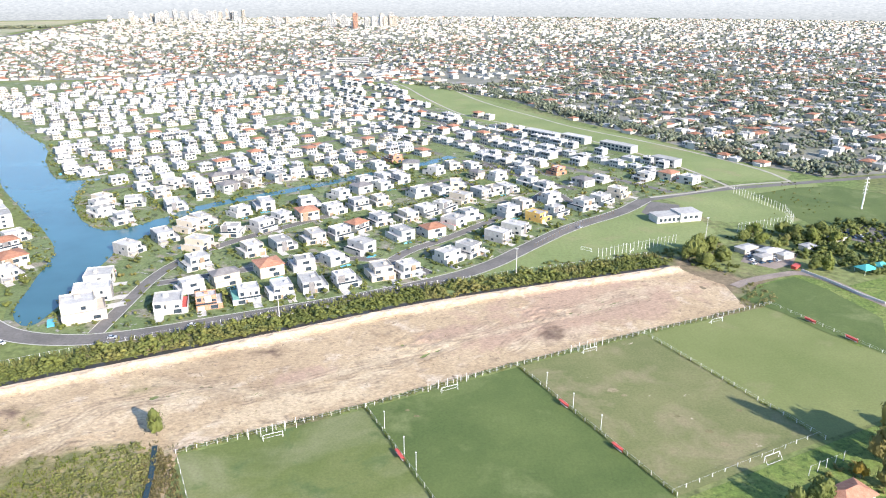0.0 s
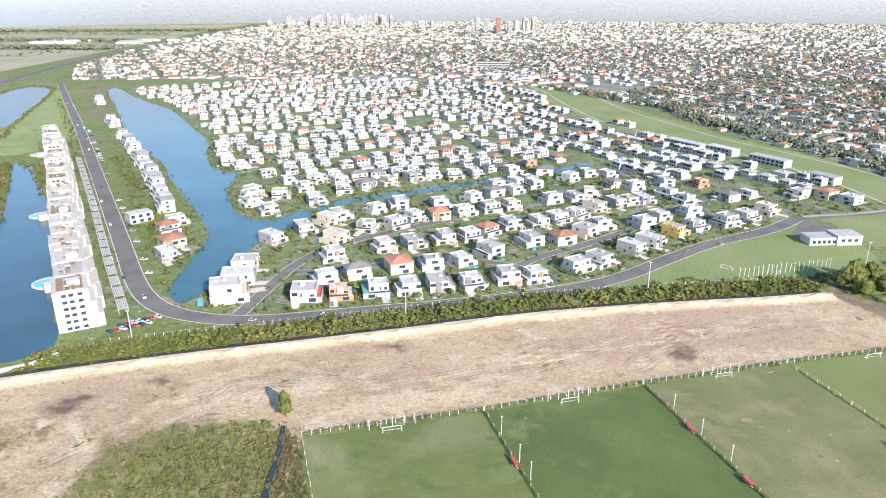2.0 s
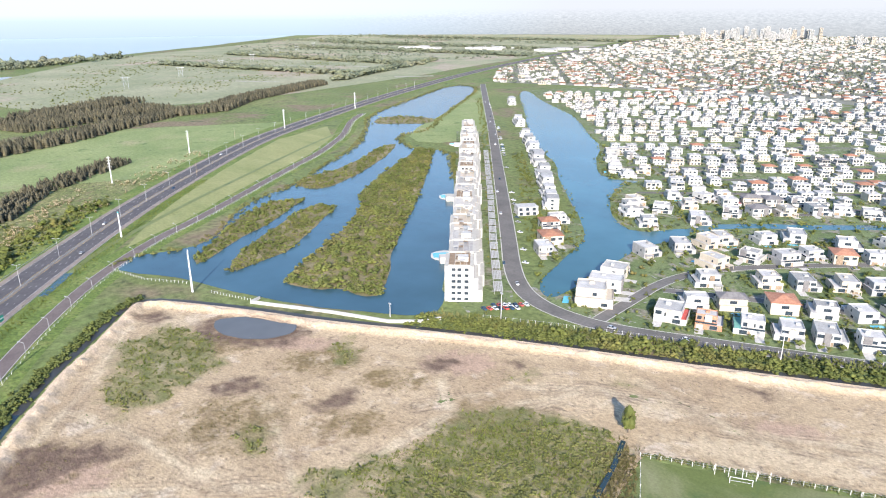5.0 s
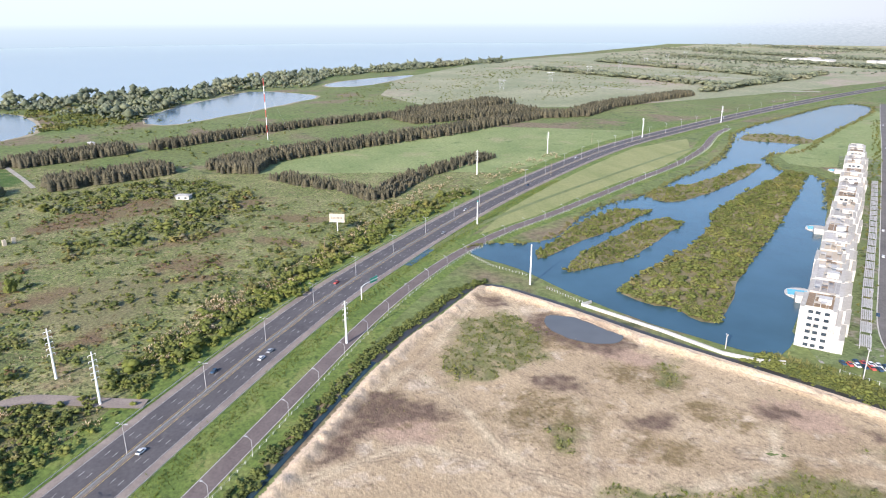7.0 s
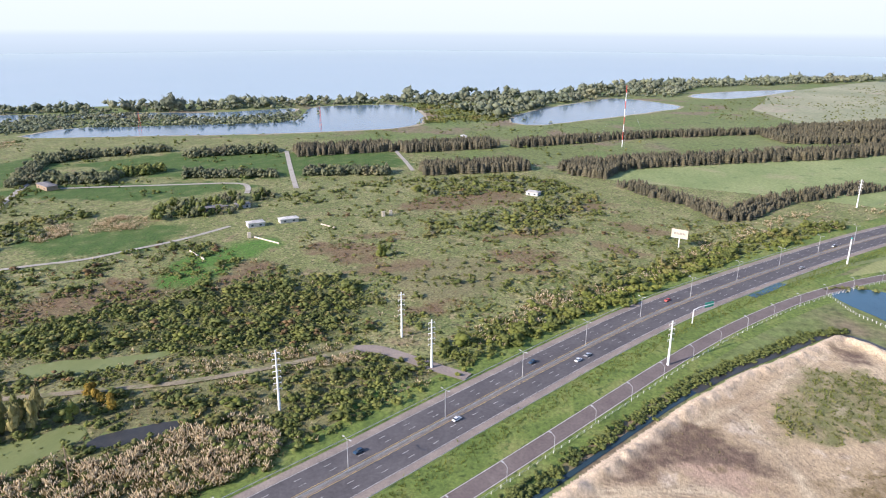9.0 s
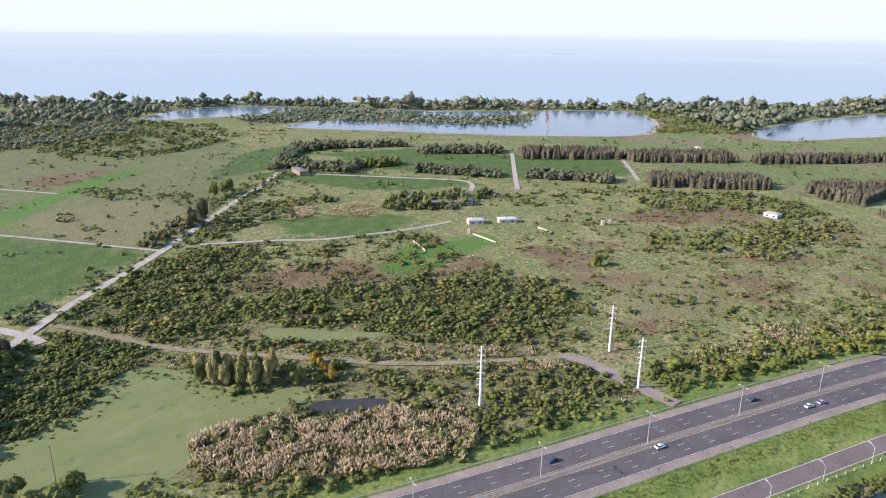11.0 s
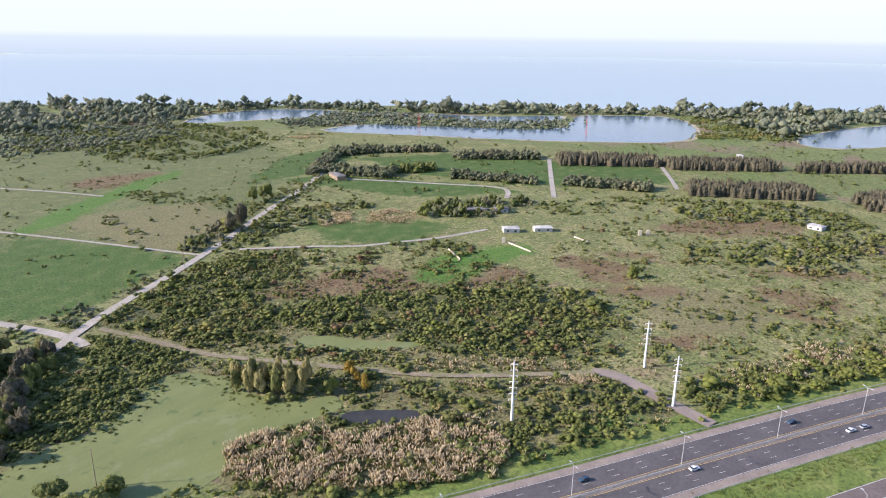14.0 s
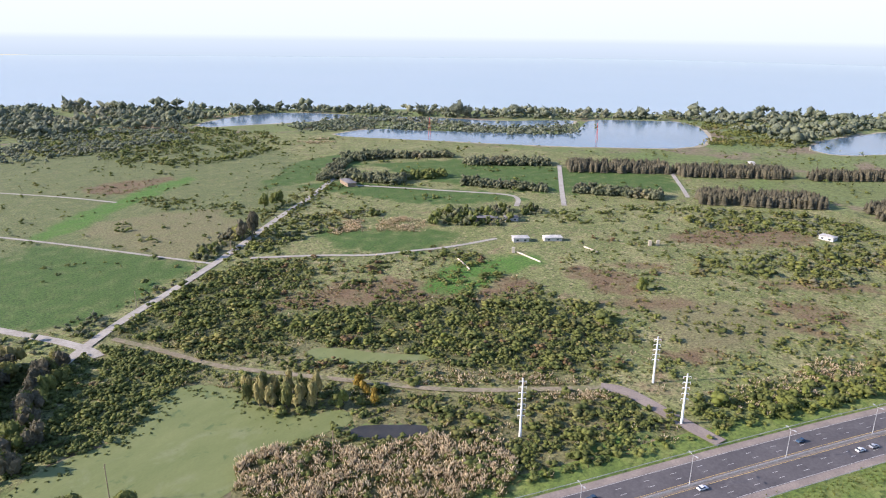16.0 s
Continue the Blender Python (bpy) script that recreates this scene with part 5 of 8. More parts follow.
spots = [(x, y, a) for x, y, a in along(H, 49.5, 86.0) if math.hypot(x, y) < 1500]
first = lamp_post(13.5, 2, 1.6)
first.matrix_basis = pose(spots[0][0], spots[0][1], 0.25, 0, 0, math.degrees(spots[0][2]))
for x, y, a in spots[1:]:
    copy_thing(first, pose(x, y, 0.25, 0, 0, math.degrees(a)))
S_LINE = rounded(SERVICE, 2, False)
ribbon("verge", S_LINE, -13, 13, 0.1, M["verge"], "grass beside the service road", "verge")
ribbon("road", S_LINE, -4.2, 4.2, 0.18, M["service"], "brownish asphalt service road", "road")
for d in (-3.9, 3.9):
    ribbon("edge_line", S_LINE, d - 0.13, d + 0.13, 0.2, M["line"], "pale edge line of the service road", "road marking")
sheet("ground", ragged([(-470, 185), (-527, 232), (-603, 312), (-673, 397), (-752, 502), (-790, 610), (-716, 562), (-644, 472), (-604, 402), (-544, 306), (-507, 252)], 10, 1.5), 0.14, M["paleverge"], "pale mown grass between highway and service road", "grass")
spots = along(offset_line(S_LINE, -5.6), 27.5, 10.0)
first = lamp_post(7.0, 1, 1.8)
first.matrix_basis = pose(*spots[0][:2], 0.1, 0, 0, math.degrees(spots[0][2]))
for x, y, a in spots[1:]:
    copy_thing(first, pose(x, y, 0.1, 0, 0, math.degrees(a)))
fence(offset_line(S_LINE, -6.6)[2:], 5.0, 1.4, "low white post and rail fence along the service road", M["post"], 2)
p = np.array([(x, y) for k in (-19, -21, -23, -25) for x, y, _ in along(offset_line(H, k)[:int(len(H) * 0.5)], 0.8)])
many("grass", TUFT, p + RNG.normal(0, 1.6, p.shape), RNG.uniform(0.5, 1.2, len(p)), M["leaf_lime"], "long green grass strip between highway and service road", "grass")

# ---------- estate streets ----------
STREETS = [([(-169, 302), (-169, 336), (-169, 376), (-159, 409), (-140, 435), (-115, 462), (-84, 492)], 3.6), ([(-163, 363), (-135, 376), (-100, 393), (-67, 403), (-47, 403), (-19, 391), (-8, 378)], 3.4),
           ([(-35, 393), (-22, 418), (0, 437), (27, 470), (59, 507), (85, 558)], 3.4), ([(39, 664), (67, 616), (93, 561), (102, 524)], 3.2),
           ([(-116, 1370), (-20, 952), (31, 759), (70, 655), (99, 611)], 3.4), ([(-180, 558), (-144, 593), (-101, 637), (-47, 702)], 3.2)]
for k, (pts, w) in enumerate(STREETS):
    r = rounded(pts, 2, False)
    ribbon("road", r, -w, w, 0.17 + 0.012 * k, M["street"], "grey asphalt street of the estate", "street")
    for s in (-1, 1):
        ribbon("kerb", r, s * (w + 0.05), s * (w + 0.5), 0.26 + 0.012 * k, M["kerb"], "pale concrete kerb", "kerb")
MR = rounded(MAIN_ROAD, 2, False)
ribbon("road", MR, -5.2, 5.2, 0.25, M["street"], "grey asphalt main road of the estate", "road")
for s in (-1, 1):
    ribbon("kerb", MR, s * 5.3, s * 5.9, 0.32, M["kerb"], "pale concrete kerb", "kerb")
ribbon("road", rounded(ROAD_OUT, 2, False), -4, 4, 0.18, M["street"], "grey asphalt access road", "road")
sheet("ground", [(-14, 372), (24, 393), (58, 433), (92, 472), (136, 506), (170, 528), (188, 500), (190, 455), (158, 424), (98, 392), (50, 372), (20, 352), (-20, 338)], 0.075, M["meadow"], "mown sports green beside the estate road", "grass")
sheet("ground", [(150, 500), (165, 530), (185, 520), (178, 495), (160, 482)], 0.19, M["street"], "asphalt forecourt before the gatehouse", "forecourt")
sheet("ground", [(168, 545), (240, 575), (330, 602), (300, 500), (240, 470), (196, 480), (186, 525)], 0.07, M["meadow"], "mown green beside the gatehouse", "grass")


# ---------- houses ----------
def window(parent, x, y, z, w, h, face, name="window"):
    """A framed pane on a wall, as one mesh; face: 'y-' front, 'y+' back, 'x-' and 'x+' sides."""
    q = Build()
    d = -1 if face[1] == "-" else 1
    for e, t, slot in ((0.12, 0.07, 0), (0.0, 0.10, 1)):
        if face[0] == "y":
            q.box(x - w / 2 - e, min(y, y + d * t), z - e, x + w / 2 + e, max(y, y + d * t), z + h + e, slot)
        else:
            q.box(min(x, x + d * t), y - w / 2 - e, z - e, max(x, x + d * t), y + w / 2 + e, z + h + e, slot)
    return part(name, q, [M["frame"], M["glass"]], parent)


def house_model(seed, wall="white", roof="flat", floor_mat="flatroof"):
    """A two-storey modern villa: stacked volumes with parapets, terraces, a garage and tall windows."""
    r = random.Random(seed)
    w, d = r.uniform(13.2, 16.2), r.uniform(12.6, 15.6)
    x0, x1, y0, y1 = -w / 2, w / 2, -d / 2, d / 2
    th = thing("house", dict(white="white rendered two-storey villa with flat roof", cream="cream rendered two-storey villa", brick="orange brick two-storey villa", grey="grey rendered two-storey villa", ochre="ochre rendered two-storey villa")[wall] + (" and tiled hip roof" if roof != "flat" else " and terraces"), "house", group="estate houses")
    cut = r.choice([0.0, 2.2, 3.2])      # the upper storey steps back from the front
    side = r.choice([-1, 1])
    step = r.uniform(2.0, 4.2) if roof == "flat" else 0
    h1, h2 = 3.05, r.uniform(6.0, 6.6)
    part("ground_storey", Build().box(x0, y0, 0, x1, y1, h1), M[wall], th)
    ux0, ux1 = (x0 + step, x1) if side > 0 else (x0, x1 - step)
    uy0, uy1 = y0 + cut, y1 - r.choice([0.0, 0.0, 2.0])
    up = Build().box(ux0, uy0, h1, ux1, uy1, h2)
    part("upper_storey", up, M[wall], th)
    if roof == "flat":
        p = Build()
        for a in ((ux0, uy0, ux1, uy0 + 0.25), (ux0, uy1 - 0.25, ux1, uy1), (ux0, uy0 + 0.25, ux0 + 0.25, uy1 - 0.25), (ux1 - 0.25, uy0 + 0.25, ux1, uy1 - 0.25)):
            p.box(a[0], a[1], h2, a[2], a[3], h2 + 0.7)
        part("parapet", p, M[wall], th)
        part("roof", Build().box(ux0 + 0.25, uy0 + 0.25, h2, ux1 - 0.25, uy1 - 0.25, h2 + 0.12), M["flatroof"], th)
        t = Build()
        tx = r.uniform(ux0 + 2, ux1 - 3)
        t.box(tx, 0.5, h2 + 0.12, tx + r.uniform(1.4, 2.8), r.uniform(2.0, 3.0), h2 + r.uniform(0.9, 1.7))
        part("water_tank_housing", t, M[wall], th)
    else:
        part("roof", Build().hip(ux0, uy0, ux1, uy1, h2 + 0.2, 2.3, 0.6), M[roof], th)
    if cut or step:
        a, b = (x0, ux0) if side > 0 else (ux1, x1)
        if step:
            part("terrace", Build().box(a, y0, h1, b, y1, h1 + 0.08), M[floor_mat], th)
            e = x0 if side > 0 else x1 - 0.15
            part("balustrade", Build().box(e, y0, h1, e + 0.15, y1, h1 + 0.95), M[wall] if r.random() < 0.5 else M["glass"], th)
        if cut:
            part("balcony", Build().box(ux0, y0, h1, ux1, y0 + 0.12, h1 + 0.95), M[wall] if r.random() < 0.6 else M["glass"], th)
    # openings
    gx = x0 + 2.4 if side < 0 else x1 - 2.4
    part("garage_door", Build().box(gx - 1.7, y0 - 0.06, 0.1, gx + 1.7, y0, 2.4), M["grey"] if r.random() < 0.5 else M["wood"], th)
    part("door", Build().box(-0.6, y0 - 0.07, 0.1, 0.5, y0, 2.3), M["wood"], th)
    window(th, -gx * 0.55, y0, 0.4, 3.6, 2.1, "y-")
    for k in range(3):
        fx = ux0 + (k + 0.5) * (ux1 - ux0) / 3
        window(th, fx, uy0, h1 + (0.35 if r.random() < 0.5 else 0.9), r.uniform(1.5, 3.2), r.uniform(1.4, 2.1) if r.random() < 0.7 else 1.2, "y-")
    for k in range(2):
        window(th, ux0 if k else ux1, uy0 + r.uniform(2.2, 4.8) + 1.5 * k, h1 + 0.8, r.uniform(0.8, 1.8), 1.3, "x-" if k else "x+")
        window(th, x0 if k else x1, y0 + r.uniform(2.0, d - 2.0), 0.9, r.uniform(0.8, 2.4), 1.3, "x-" if k else "x+")
    window(th, x0 + 0.35 * w, y1, 0.3, 3.4, 2.1, "y+")
    window(th, (ux0 + ux1) / 2, uy1, h1 + 0.6, 3.6, 1.7, "y+")
    ax = r.uniform(ux0 + 0.4, ux1 - 4.6)
    part("facade_panel", Build().box(ax, uy0 - 0.5, 0.2 if cut == 0 else h1 + 0.05, ax + r.uniform(2.6, 4.2), uy0, h2 + r.uniform(-0.5, 0.9)), M[r.choice(["grey", "wood", "cream", "flatroof", "slate", "cream"])], th)
    part("driveway", Build().box(gx - 2.2, y0 - 7.0, 0, gx + 2.2, y0, 0.08), M["kerb"], th)
    if r.random() < 0.35:
        part("pool", Build().box(-gx * 0.3 - 3.5, y1 + 2.0, 0, -gx * 0.3 + 3.5, y1 + 5.0, 0.12, 0), M["pool"], th, "small blue garden pool")
    if r.random() < 0.5:
        part("carport", Build().box(gx - 2.2, y0 - 4.0, 2.6, gx + 2.2, y0, 2.85).box(gx - 2.1, y0 - 3.9, 0, gx - 1.85, y0 - 3.65, 2.6).box(gx + 1.85, y0 - 3.9, 0, gx + 2.1, y0 - 3.65, 2.6), M[wall], th)
    return th


models = [house_model(i, "cream" if i == 21 else "grey" if i == 57 else "white") for i in (3, 8, 14, 21, 33, 42, 57, 64)] + [house_model(71, "cream"), house_model(77, "white", "slate"), house_model(85, "cream", "tile"), house_model(91, "brick"), house_model(97, "ochre"),
          house_model(105, "white", floor_mat="redfloor"), house_model(112, "white", floor_mat="greenfloor"), house_model(120, "grey"), house_model(127, "white", "tile"), house_model(133, "cream", "slate")]
W, CREAM, SLATE, TILED, BRICK, OCHRE, RED, GREEN, GREY, WTILE, CSLATE = range(8), 8, 9, 10, 11, 12, 13, 14, 15, 16, 17
placed = []


def put_house(k, x, y, turn, size=1.0):
    m = pose(x, y, 0.06, 0, 0, turn) @ Matrix.Scale(size, 4)
    if k in put_house.fresh:
        put_house.fresh.discard(k)
        models[k].matrix_basis = m
        ob = models[k]
    else:
        ob = copy_thing(models[k], pose(x, y, 0.06, 0, 0, turn))
        ob.scale = (size, size, size)
    placed.append((x, y))
    return ob


put_house.fresh = set(range(len(models)))
# rows of lots, each a line of (x, y, kind); the front looks at the street before the row
ROWS = [
    ([(-142, 330, RED), (-124, 335, BRICK), (-107, 343, GREEN), (-90, 349, 0), (-73, 358, 1), (-55, 364, 2), (-37, 375, 3), (-22, 379, 4), (4, 401, 5), (16, 412, 0), (38, 440, 6), (51, 457, 1), (70, 483, OCHRE), (85, 497, 2), (107, 511, 4), (125, 527, 7), (143, 546, 3)], 0),
    ([(-141, 354, 5), (-125, 366, CSLATE), (-103, 380, TILED), (-85, 389, 2), (-67, 398, 0), (-53, 416, 6), (-29, 443, 1), (-8, 450, WTILE), (7, 468, RED), (20, 487, 4), (48, 495, 7), (61, 516, 3), (85, 530, 5)], 180),
    ([(-150, 390, 4), (-122, 412, 3), (-104, 424, 1), (-87, 436, CREAM), (-70, 444, GREY), (-59, 459, WTILE), (-46, 474, 0), (-27, 483, CREAM), (-12, 497, 7), (1, 508, 2), (13, 528, CREAM), (32, 546, 6), (54, 560, 1)], 0),
    ([(-186, 438, 6), (-159, 422, CREAM), (-178, 459, CREAM), (-144, 450, 2), (-126, 459, GREY), (-118, 480, 0), (-100, 487, TILED), (-82, 500, 5), (-65, 512, GREY), (-50, 523, 3)], 0),
    ([(-172, 474, CREAM), (-152, 494, 7), (-138, 512, 1), (-104, 518, 4), (-84, 540, 2), (-68, 558, SLATE), (-52, 570, 0), (-38, 590, 6), (-20, 546, 5), (-2, 555, 1), (13, 571, CREAM), (42, 555, 3)], 180),
    ([(-230, 572, 0), (-222, 590, 4), (-230, 545, 3), (-194, 546, 2), (-180, 562, SLATE), (-165, 577, CREAM), (-146, 598, 1), (-130, 609, 5), (-110, 612, 7), (-92, 622, 6)], 0),
    ([(-8, 620, 2), (9, 641, 3), (27, 641, 0), (48, 600, 5), (75, 620, 1), (104, 620, BRICK), (-48, 668, BRICK), (-60, 640, 4), (-30, 640, SLATE)], 180)]
for row, flip in ROWS:
    for i, (x, y, k) in enumerate(row):
        a, b = row[max(0, i - 1)], row[min(len(row) - 1, i + 1)]
        turn = math.degrees(math.atan2(b[1] - a[1], b[0] - a[0])) if abs(b[0] - a[0]) > 4 else 40
        if turn < -20 or turn > 80:
            turn = 38
        put_house(k, x, y, turn + flip + random.uniform(-2, 2), random.uniform(0.95, 1.08))
for x, y, k, turn in ((-184, 322, 3, 118), (-190, 345, 1, 112), (-196, 366, RED, 105), (-252, 372, 6, 50), (-262, 392, TILED, 50), (-282, 420, WTILE, 50), (-286, 438, 5, 50), (-200, 415, 6, 60),
                      (-232, 476, 0, 40), (-254, 493, 2, 140), (-262, 508, 4, 140), (-268, 524, 3, 60), (-240, 520, 7, 20), (-205, 510, 1, 30), (-322, 612, 2, 130), (-340, 622, 0, 120), (-352, 640, 5, 120), (-320, 640, 3, 30), (-372, 668, 4, 130), (-390, 700, 6, 130), (-365, 700, 1, 40)):
    put_house(k, x, y, turn, 1.4 if (x, y) == (-184, 322) else 1.2 if (x, y) == (-190, 345) else random.uniform(0.98, 1.1))
# the further lots, row behind row; in the east the rows run down towards the road
u, v = Vector((math.cos(radians(40)), math.sin(radians(40)))), Vector((-math.sin(radians(40)), math.cos(radians(40))))


def east_part(x, y):
    return x > -20 - (y - 690) * 0.34


def lot_clear(p, lake=13, canal=16, road=62, green=14):
    return inside(p[:, 0], p[:, 1], ESTATE) & ~inside(p[:, 0], p[:, 1], LAKE) & ~near_line(p, LAKE + LAKE[:1], lake) & ~near_line(p, CANAL, canal) & ~near_line(p, MAIN_ROAD, road) & ~near_line(p, GOLF[:7], green) & ((p[:, 1] > 560) | (p[:, 0] > 150))


spots, lanes, dd, k = [], [], -700.0, 0
while dd < 1400:
    for e in np.arange(-900, 1500, 18.6):
        a, b = u * (e + 7 * math.sin(dd)) + v * dd, u * dd + v * (e + 5 * math.sin(dd))
        if not east_part(a.x, a.y) and dd >= 0:
            spots.append((a.x + 9 * math.sin(dd / 90), a.y, k, 40))
        if east_part(b.x, b.y):
            spots.append((b.x, b.y, k, -50))
    k += 1
    gap = 21.5 if k % 2 else 34
    if k % 2 == 0:
        mid = dd + gap / 2
        lanes += [[((u * e + v * mid).x + 9 * math.sin(dd / 90), (u * e + v * mid).y) for e in np.arange(-900, 900, 8.0)], [((u * mid + v * e).x, (u * mid + v * e).y) for e in np.arange(0, 1500, 8.0)]]
    dd += gap
sp = np.array(spots)
sp = sp[lot_clear(sp[:, :2])]
far = [s for s in sp if min(math.hypot(s[0] - x, s[1] - y) for x, y in placed) > 17]
far.sort(key=lambda s: math.hypot(s[0], s[1]))
rest = []
for s in far:
    if noise.noise((s[0] / 34, s[1] / 34, 2.2)) > 0.3 or random.random() < 0.08:
        continue                          # lots not yet built on
    if len(placed) < 124:
        kk = random.choice(list(W) * 2 + [CREAM, SLATE, TILED, GREY, CSLATE, WTILE, RED, CREAM, CREAM, GREY])
        put_house(kk, s[0] + random.uniform(-1.5, 1.5), s[1] + random.uniform(-1.5, 1.5), s[3] + (180 if s[2] % 2 else 0) + random.uniform(-4, 4), random.uniform(0.9, 1.08))
    else:
        rest.append(s)
for i, pts in enumerate(lanes):
    p = np.array(pts)
    ok = lot_clear(p, 16, 12, 20, 6) & np.array([east_part(*q) == bool(i % 2) for q in pts]) & np.array([min(math.hypot(q[0] - x, q[1] - y) for x, y in placed) > 11 for q in pts])
    run = []
    for q, good in zip(pts + [(0, 0)], list(ok) + [False]):
        if good:
            run.append(q)
        else:
            if len(run) > 4:
                ribbon("road", run, -3.2, 3.2, 0.15 + 0.004 * (i % 8), M["street"], "grey asphalt street of the estate", "street")
            run = []


def plain_houses(name, spots, label, tile_share, mats, lo=0.85, hi=1.15, floors=2, rng=random.Random(5)):
    """Many far houses in one mesh: stacked blocks with parapets or hip roofs and dark window strips."""
    q = Build()
    for x, y, turn, size in spots:
        b = Build()
        w, d = rng.uniform(9, 13) * size, rng.uniform(8, 12) * size
        tall = 6.6 if rng.random() < (0.9 if floors == 2 else 0.25) else 3.4
        wall = rng.choices((0, 1, 3, 5), (0.56, 0.24, 0.12, 0.08))[0]
        top = rng.choices((3, 0, 6), (0.6, 0.25, 0.15))[0]
        b.box(-w / 2, -d / 2, 0, w / 2, d / 2, 3.4, wall, ("bottom",))
        if tall > 4:
            c = rng.uniform(0, 0.35) * w
            b.box(-w / 2 + c, -d / 2 + rng.uniform(0, 2), 3.4, w / 2, d / 2, tall, wall, ("bottom",))
            for z in (1.0, 4.4):
                for k in range(3):
                    u0 = -w / 2 + c + 0.9 + k * (w - c - 1.2) / 3
                    b.box(u0, -d / 2 - 0.05, z - rng.uniform(0, 0.6), u0 + rng.uniform(1.0, 2.4), -d / 2 + 2.1, z + 1.4, 4, ("bottom", "back", "top"))
                    b.box(u0, d / 2 - 0.5, z, u0 + rng.uniform(1.0, 2.2), d / 2 + 0.05, z + 1.4, 4, ("bottom", "top"))
        if rng.random() < tile_share:
            b.hip(-w / 2, -d / 2, w / 2, d / 2, tall, rng.uniform(1.4, 2.2), 0.5, 2)
        else:
            b.box(-w / 2 + 0.4, -d / 2 + 0.4, tall, w / 2 - 0.4, d / 2 - 0.4, tall + 0.06, top, ("bottom",))
            b.box(-1, -1, tall, 1, 1, tall + 1.3, wall, ("bottom",))
        c, s = math.cos(turn), math.sin(turn)
        q.add([(x + px * c - py * s, y + px * s + py * c, pz) for px, py, pz in b.v], [])
        n = len(q.v) - len(b.v)
        q.f += [tuple(n + i for i in f) for f in b.f]
        q.m += b.m
    return tagged(part(name, q, mats), label, "houses", kind="stuff")


plain_houses("houses", [(s[0] + random.uniform(-2, 2), s[1] + random.uniform(-2, 2), radians(s[3] + (180 if s[2] % 2 else 0)), random.uniform(0.95, 1.2)) for s in rest], "far rows of white and cream flat-roofed estate houses", 0.1, [M["white"], M["cream"], M["tile"], M["flatroof"], M["glass"], M["grey"], M["slate"]])

# ---------- suburb ----------
r = random.Random(11)
grid_a = radians(37)
gu, gv = Vector((math.cos(grid_a), math.sin(grid_a))), Vector((-math.sin(grid_a), math.cos(grid_a)))
lots = []
for i in range(-330, 330):
    for j in range(-10, 300):
        if i % 8 in (0,):
            continue                      # cross streets
        a, b = i * 14.5 + r.uniform(-2, 2), j * 20.0 + (0 if j % 5 else 0) + r.uniform(-2.5, 2.5)
        if j % 5 == 0:
            continue                      # long streets
        x, y = gu.x * a + gv.x * b, gu.y * a + gv.y * b
        if y < 500 or math.hypot(x, y) > 4850:
            continue
        if math.hypot(x, y) > 2300 and r.random() < 0.5:
            continue
        if x > 0.80 * y + 120 or x < -0.8 * y - 100:
            continue
        lots.append((x, y))
lots = np.array(lots)
lots = lots[inside(lots[:, 0], lots[:, 1], TOWN)]
park = np.array([noise.noise((x / 130, y / 130, 5.5)) for x, y in lots])
fill = np.array([r.random() for _ in lots])
built = lots[(fill < 0.55) & (park > -0.52)]
dist = np.hypot(built[:, 0], built[:, 1])
order = np.argsort(dist)


def bungalow(seed, roof):
    q = random.Random(seed)
    w, d, h = q.uniform(8, 12), q.uniform(8, 14), q.choice([3.2, 3.4, 6.2])
    th = thing("house", ("white suburban house with terracotta roof" if roof == "tile" else "white flat-roofed suburban house") + " among trees", "house", group="suburb houses")
    part("wall", Build().box(-w / 2, -d / 2, 0, w / 2, d / 2, h), M["white"] if q.random() < 0.7 else M["cream"], th)
    if roof == "tile":
        part("roof", Build().hip(-w / 2, -d / 2, w / 2, d / 2, h + 0.2, 2.0, 0.5), M["tile"], th)
    else:
        part("roof", Build().box(-w / 2 - 0.1, -d / 2 - 0.1, h, w / 2 + 0.1, d / 2 + 0.1, h + 0.3), M["flatroof"], th)
        part("water_tank", Build().tube((1, 1, h + 0.3), (1, 1, h + 1.8), 0.7, 0.7, 8), M["kerb"], th)
    part("annex", Build().box(w / 2, -d / 4, 0, w / 2 + 3, d / 3, 2.7), M["white"], th)
    for k in (-1, 1):
        window(th, k * w / 4, -d / 2, 1.0, 1.6, 1.3, "y-")
    return th


kinds = [bungalow(i, "tile" if i % 3 == 0 else "flat") for i in range(9)]
for n, i in enumerate(order[:62]):
    x, y = built[i]
    m = pose(x, y, 0.05, 0, 0, 37 + 90 * r.randrange(4) + r.uniform(-3, 3))
    if n < len(kinds):
        kinds[n].matrix_basis = m
    else:
        copy_thing(kinds[r.randrange(len(kinds))], m)
mid = [(*built[i], grid_a + r.randrange(4) * math.pi / 2, r.uniform(1.0, 1.5)) for i in order[62:] if dist[i] < 2300]
plain_houses("houses", mid, "dense suburb of white and terracotta-roofed houses", 0.36, [M["white"], M["cream"], M["tile"], M["flatroof"], M["glass"], M["grey"], M["slate"]], floors=1)
q = Build()
for i in order[62:]:
    if dist[i] >= 2300:
        x, y = built[i]
        w, d, h = r.uniform(8, 18), r.uniform(8, 15), r.choice([3.4, 3.6, 6.5, 7])
        q.box(x - w / 2, y - d / 2, 0, x + w / 2, y + d / 2, h, 0 if r.random() < 0.75 else 1, ("bottom",))
        if r.random() < 0.12:
            q.hip(x - w / 2, y - d / 2, x + w / 2, y + d / 2, h, 1.8, 0.4, 2)
tagged(part("houses", q, [M["white"], M["cream"], M["tile"]]), "pale far suburb out to the horizon", "houses", kind="stuff")
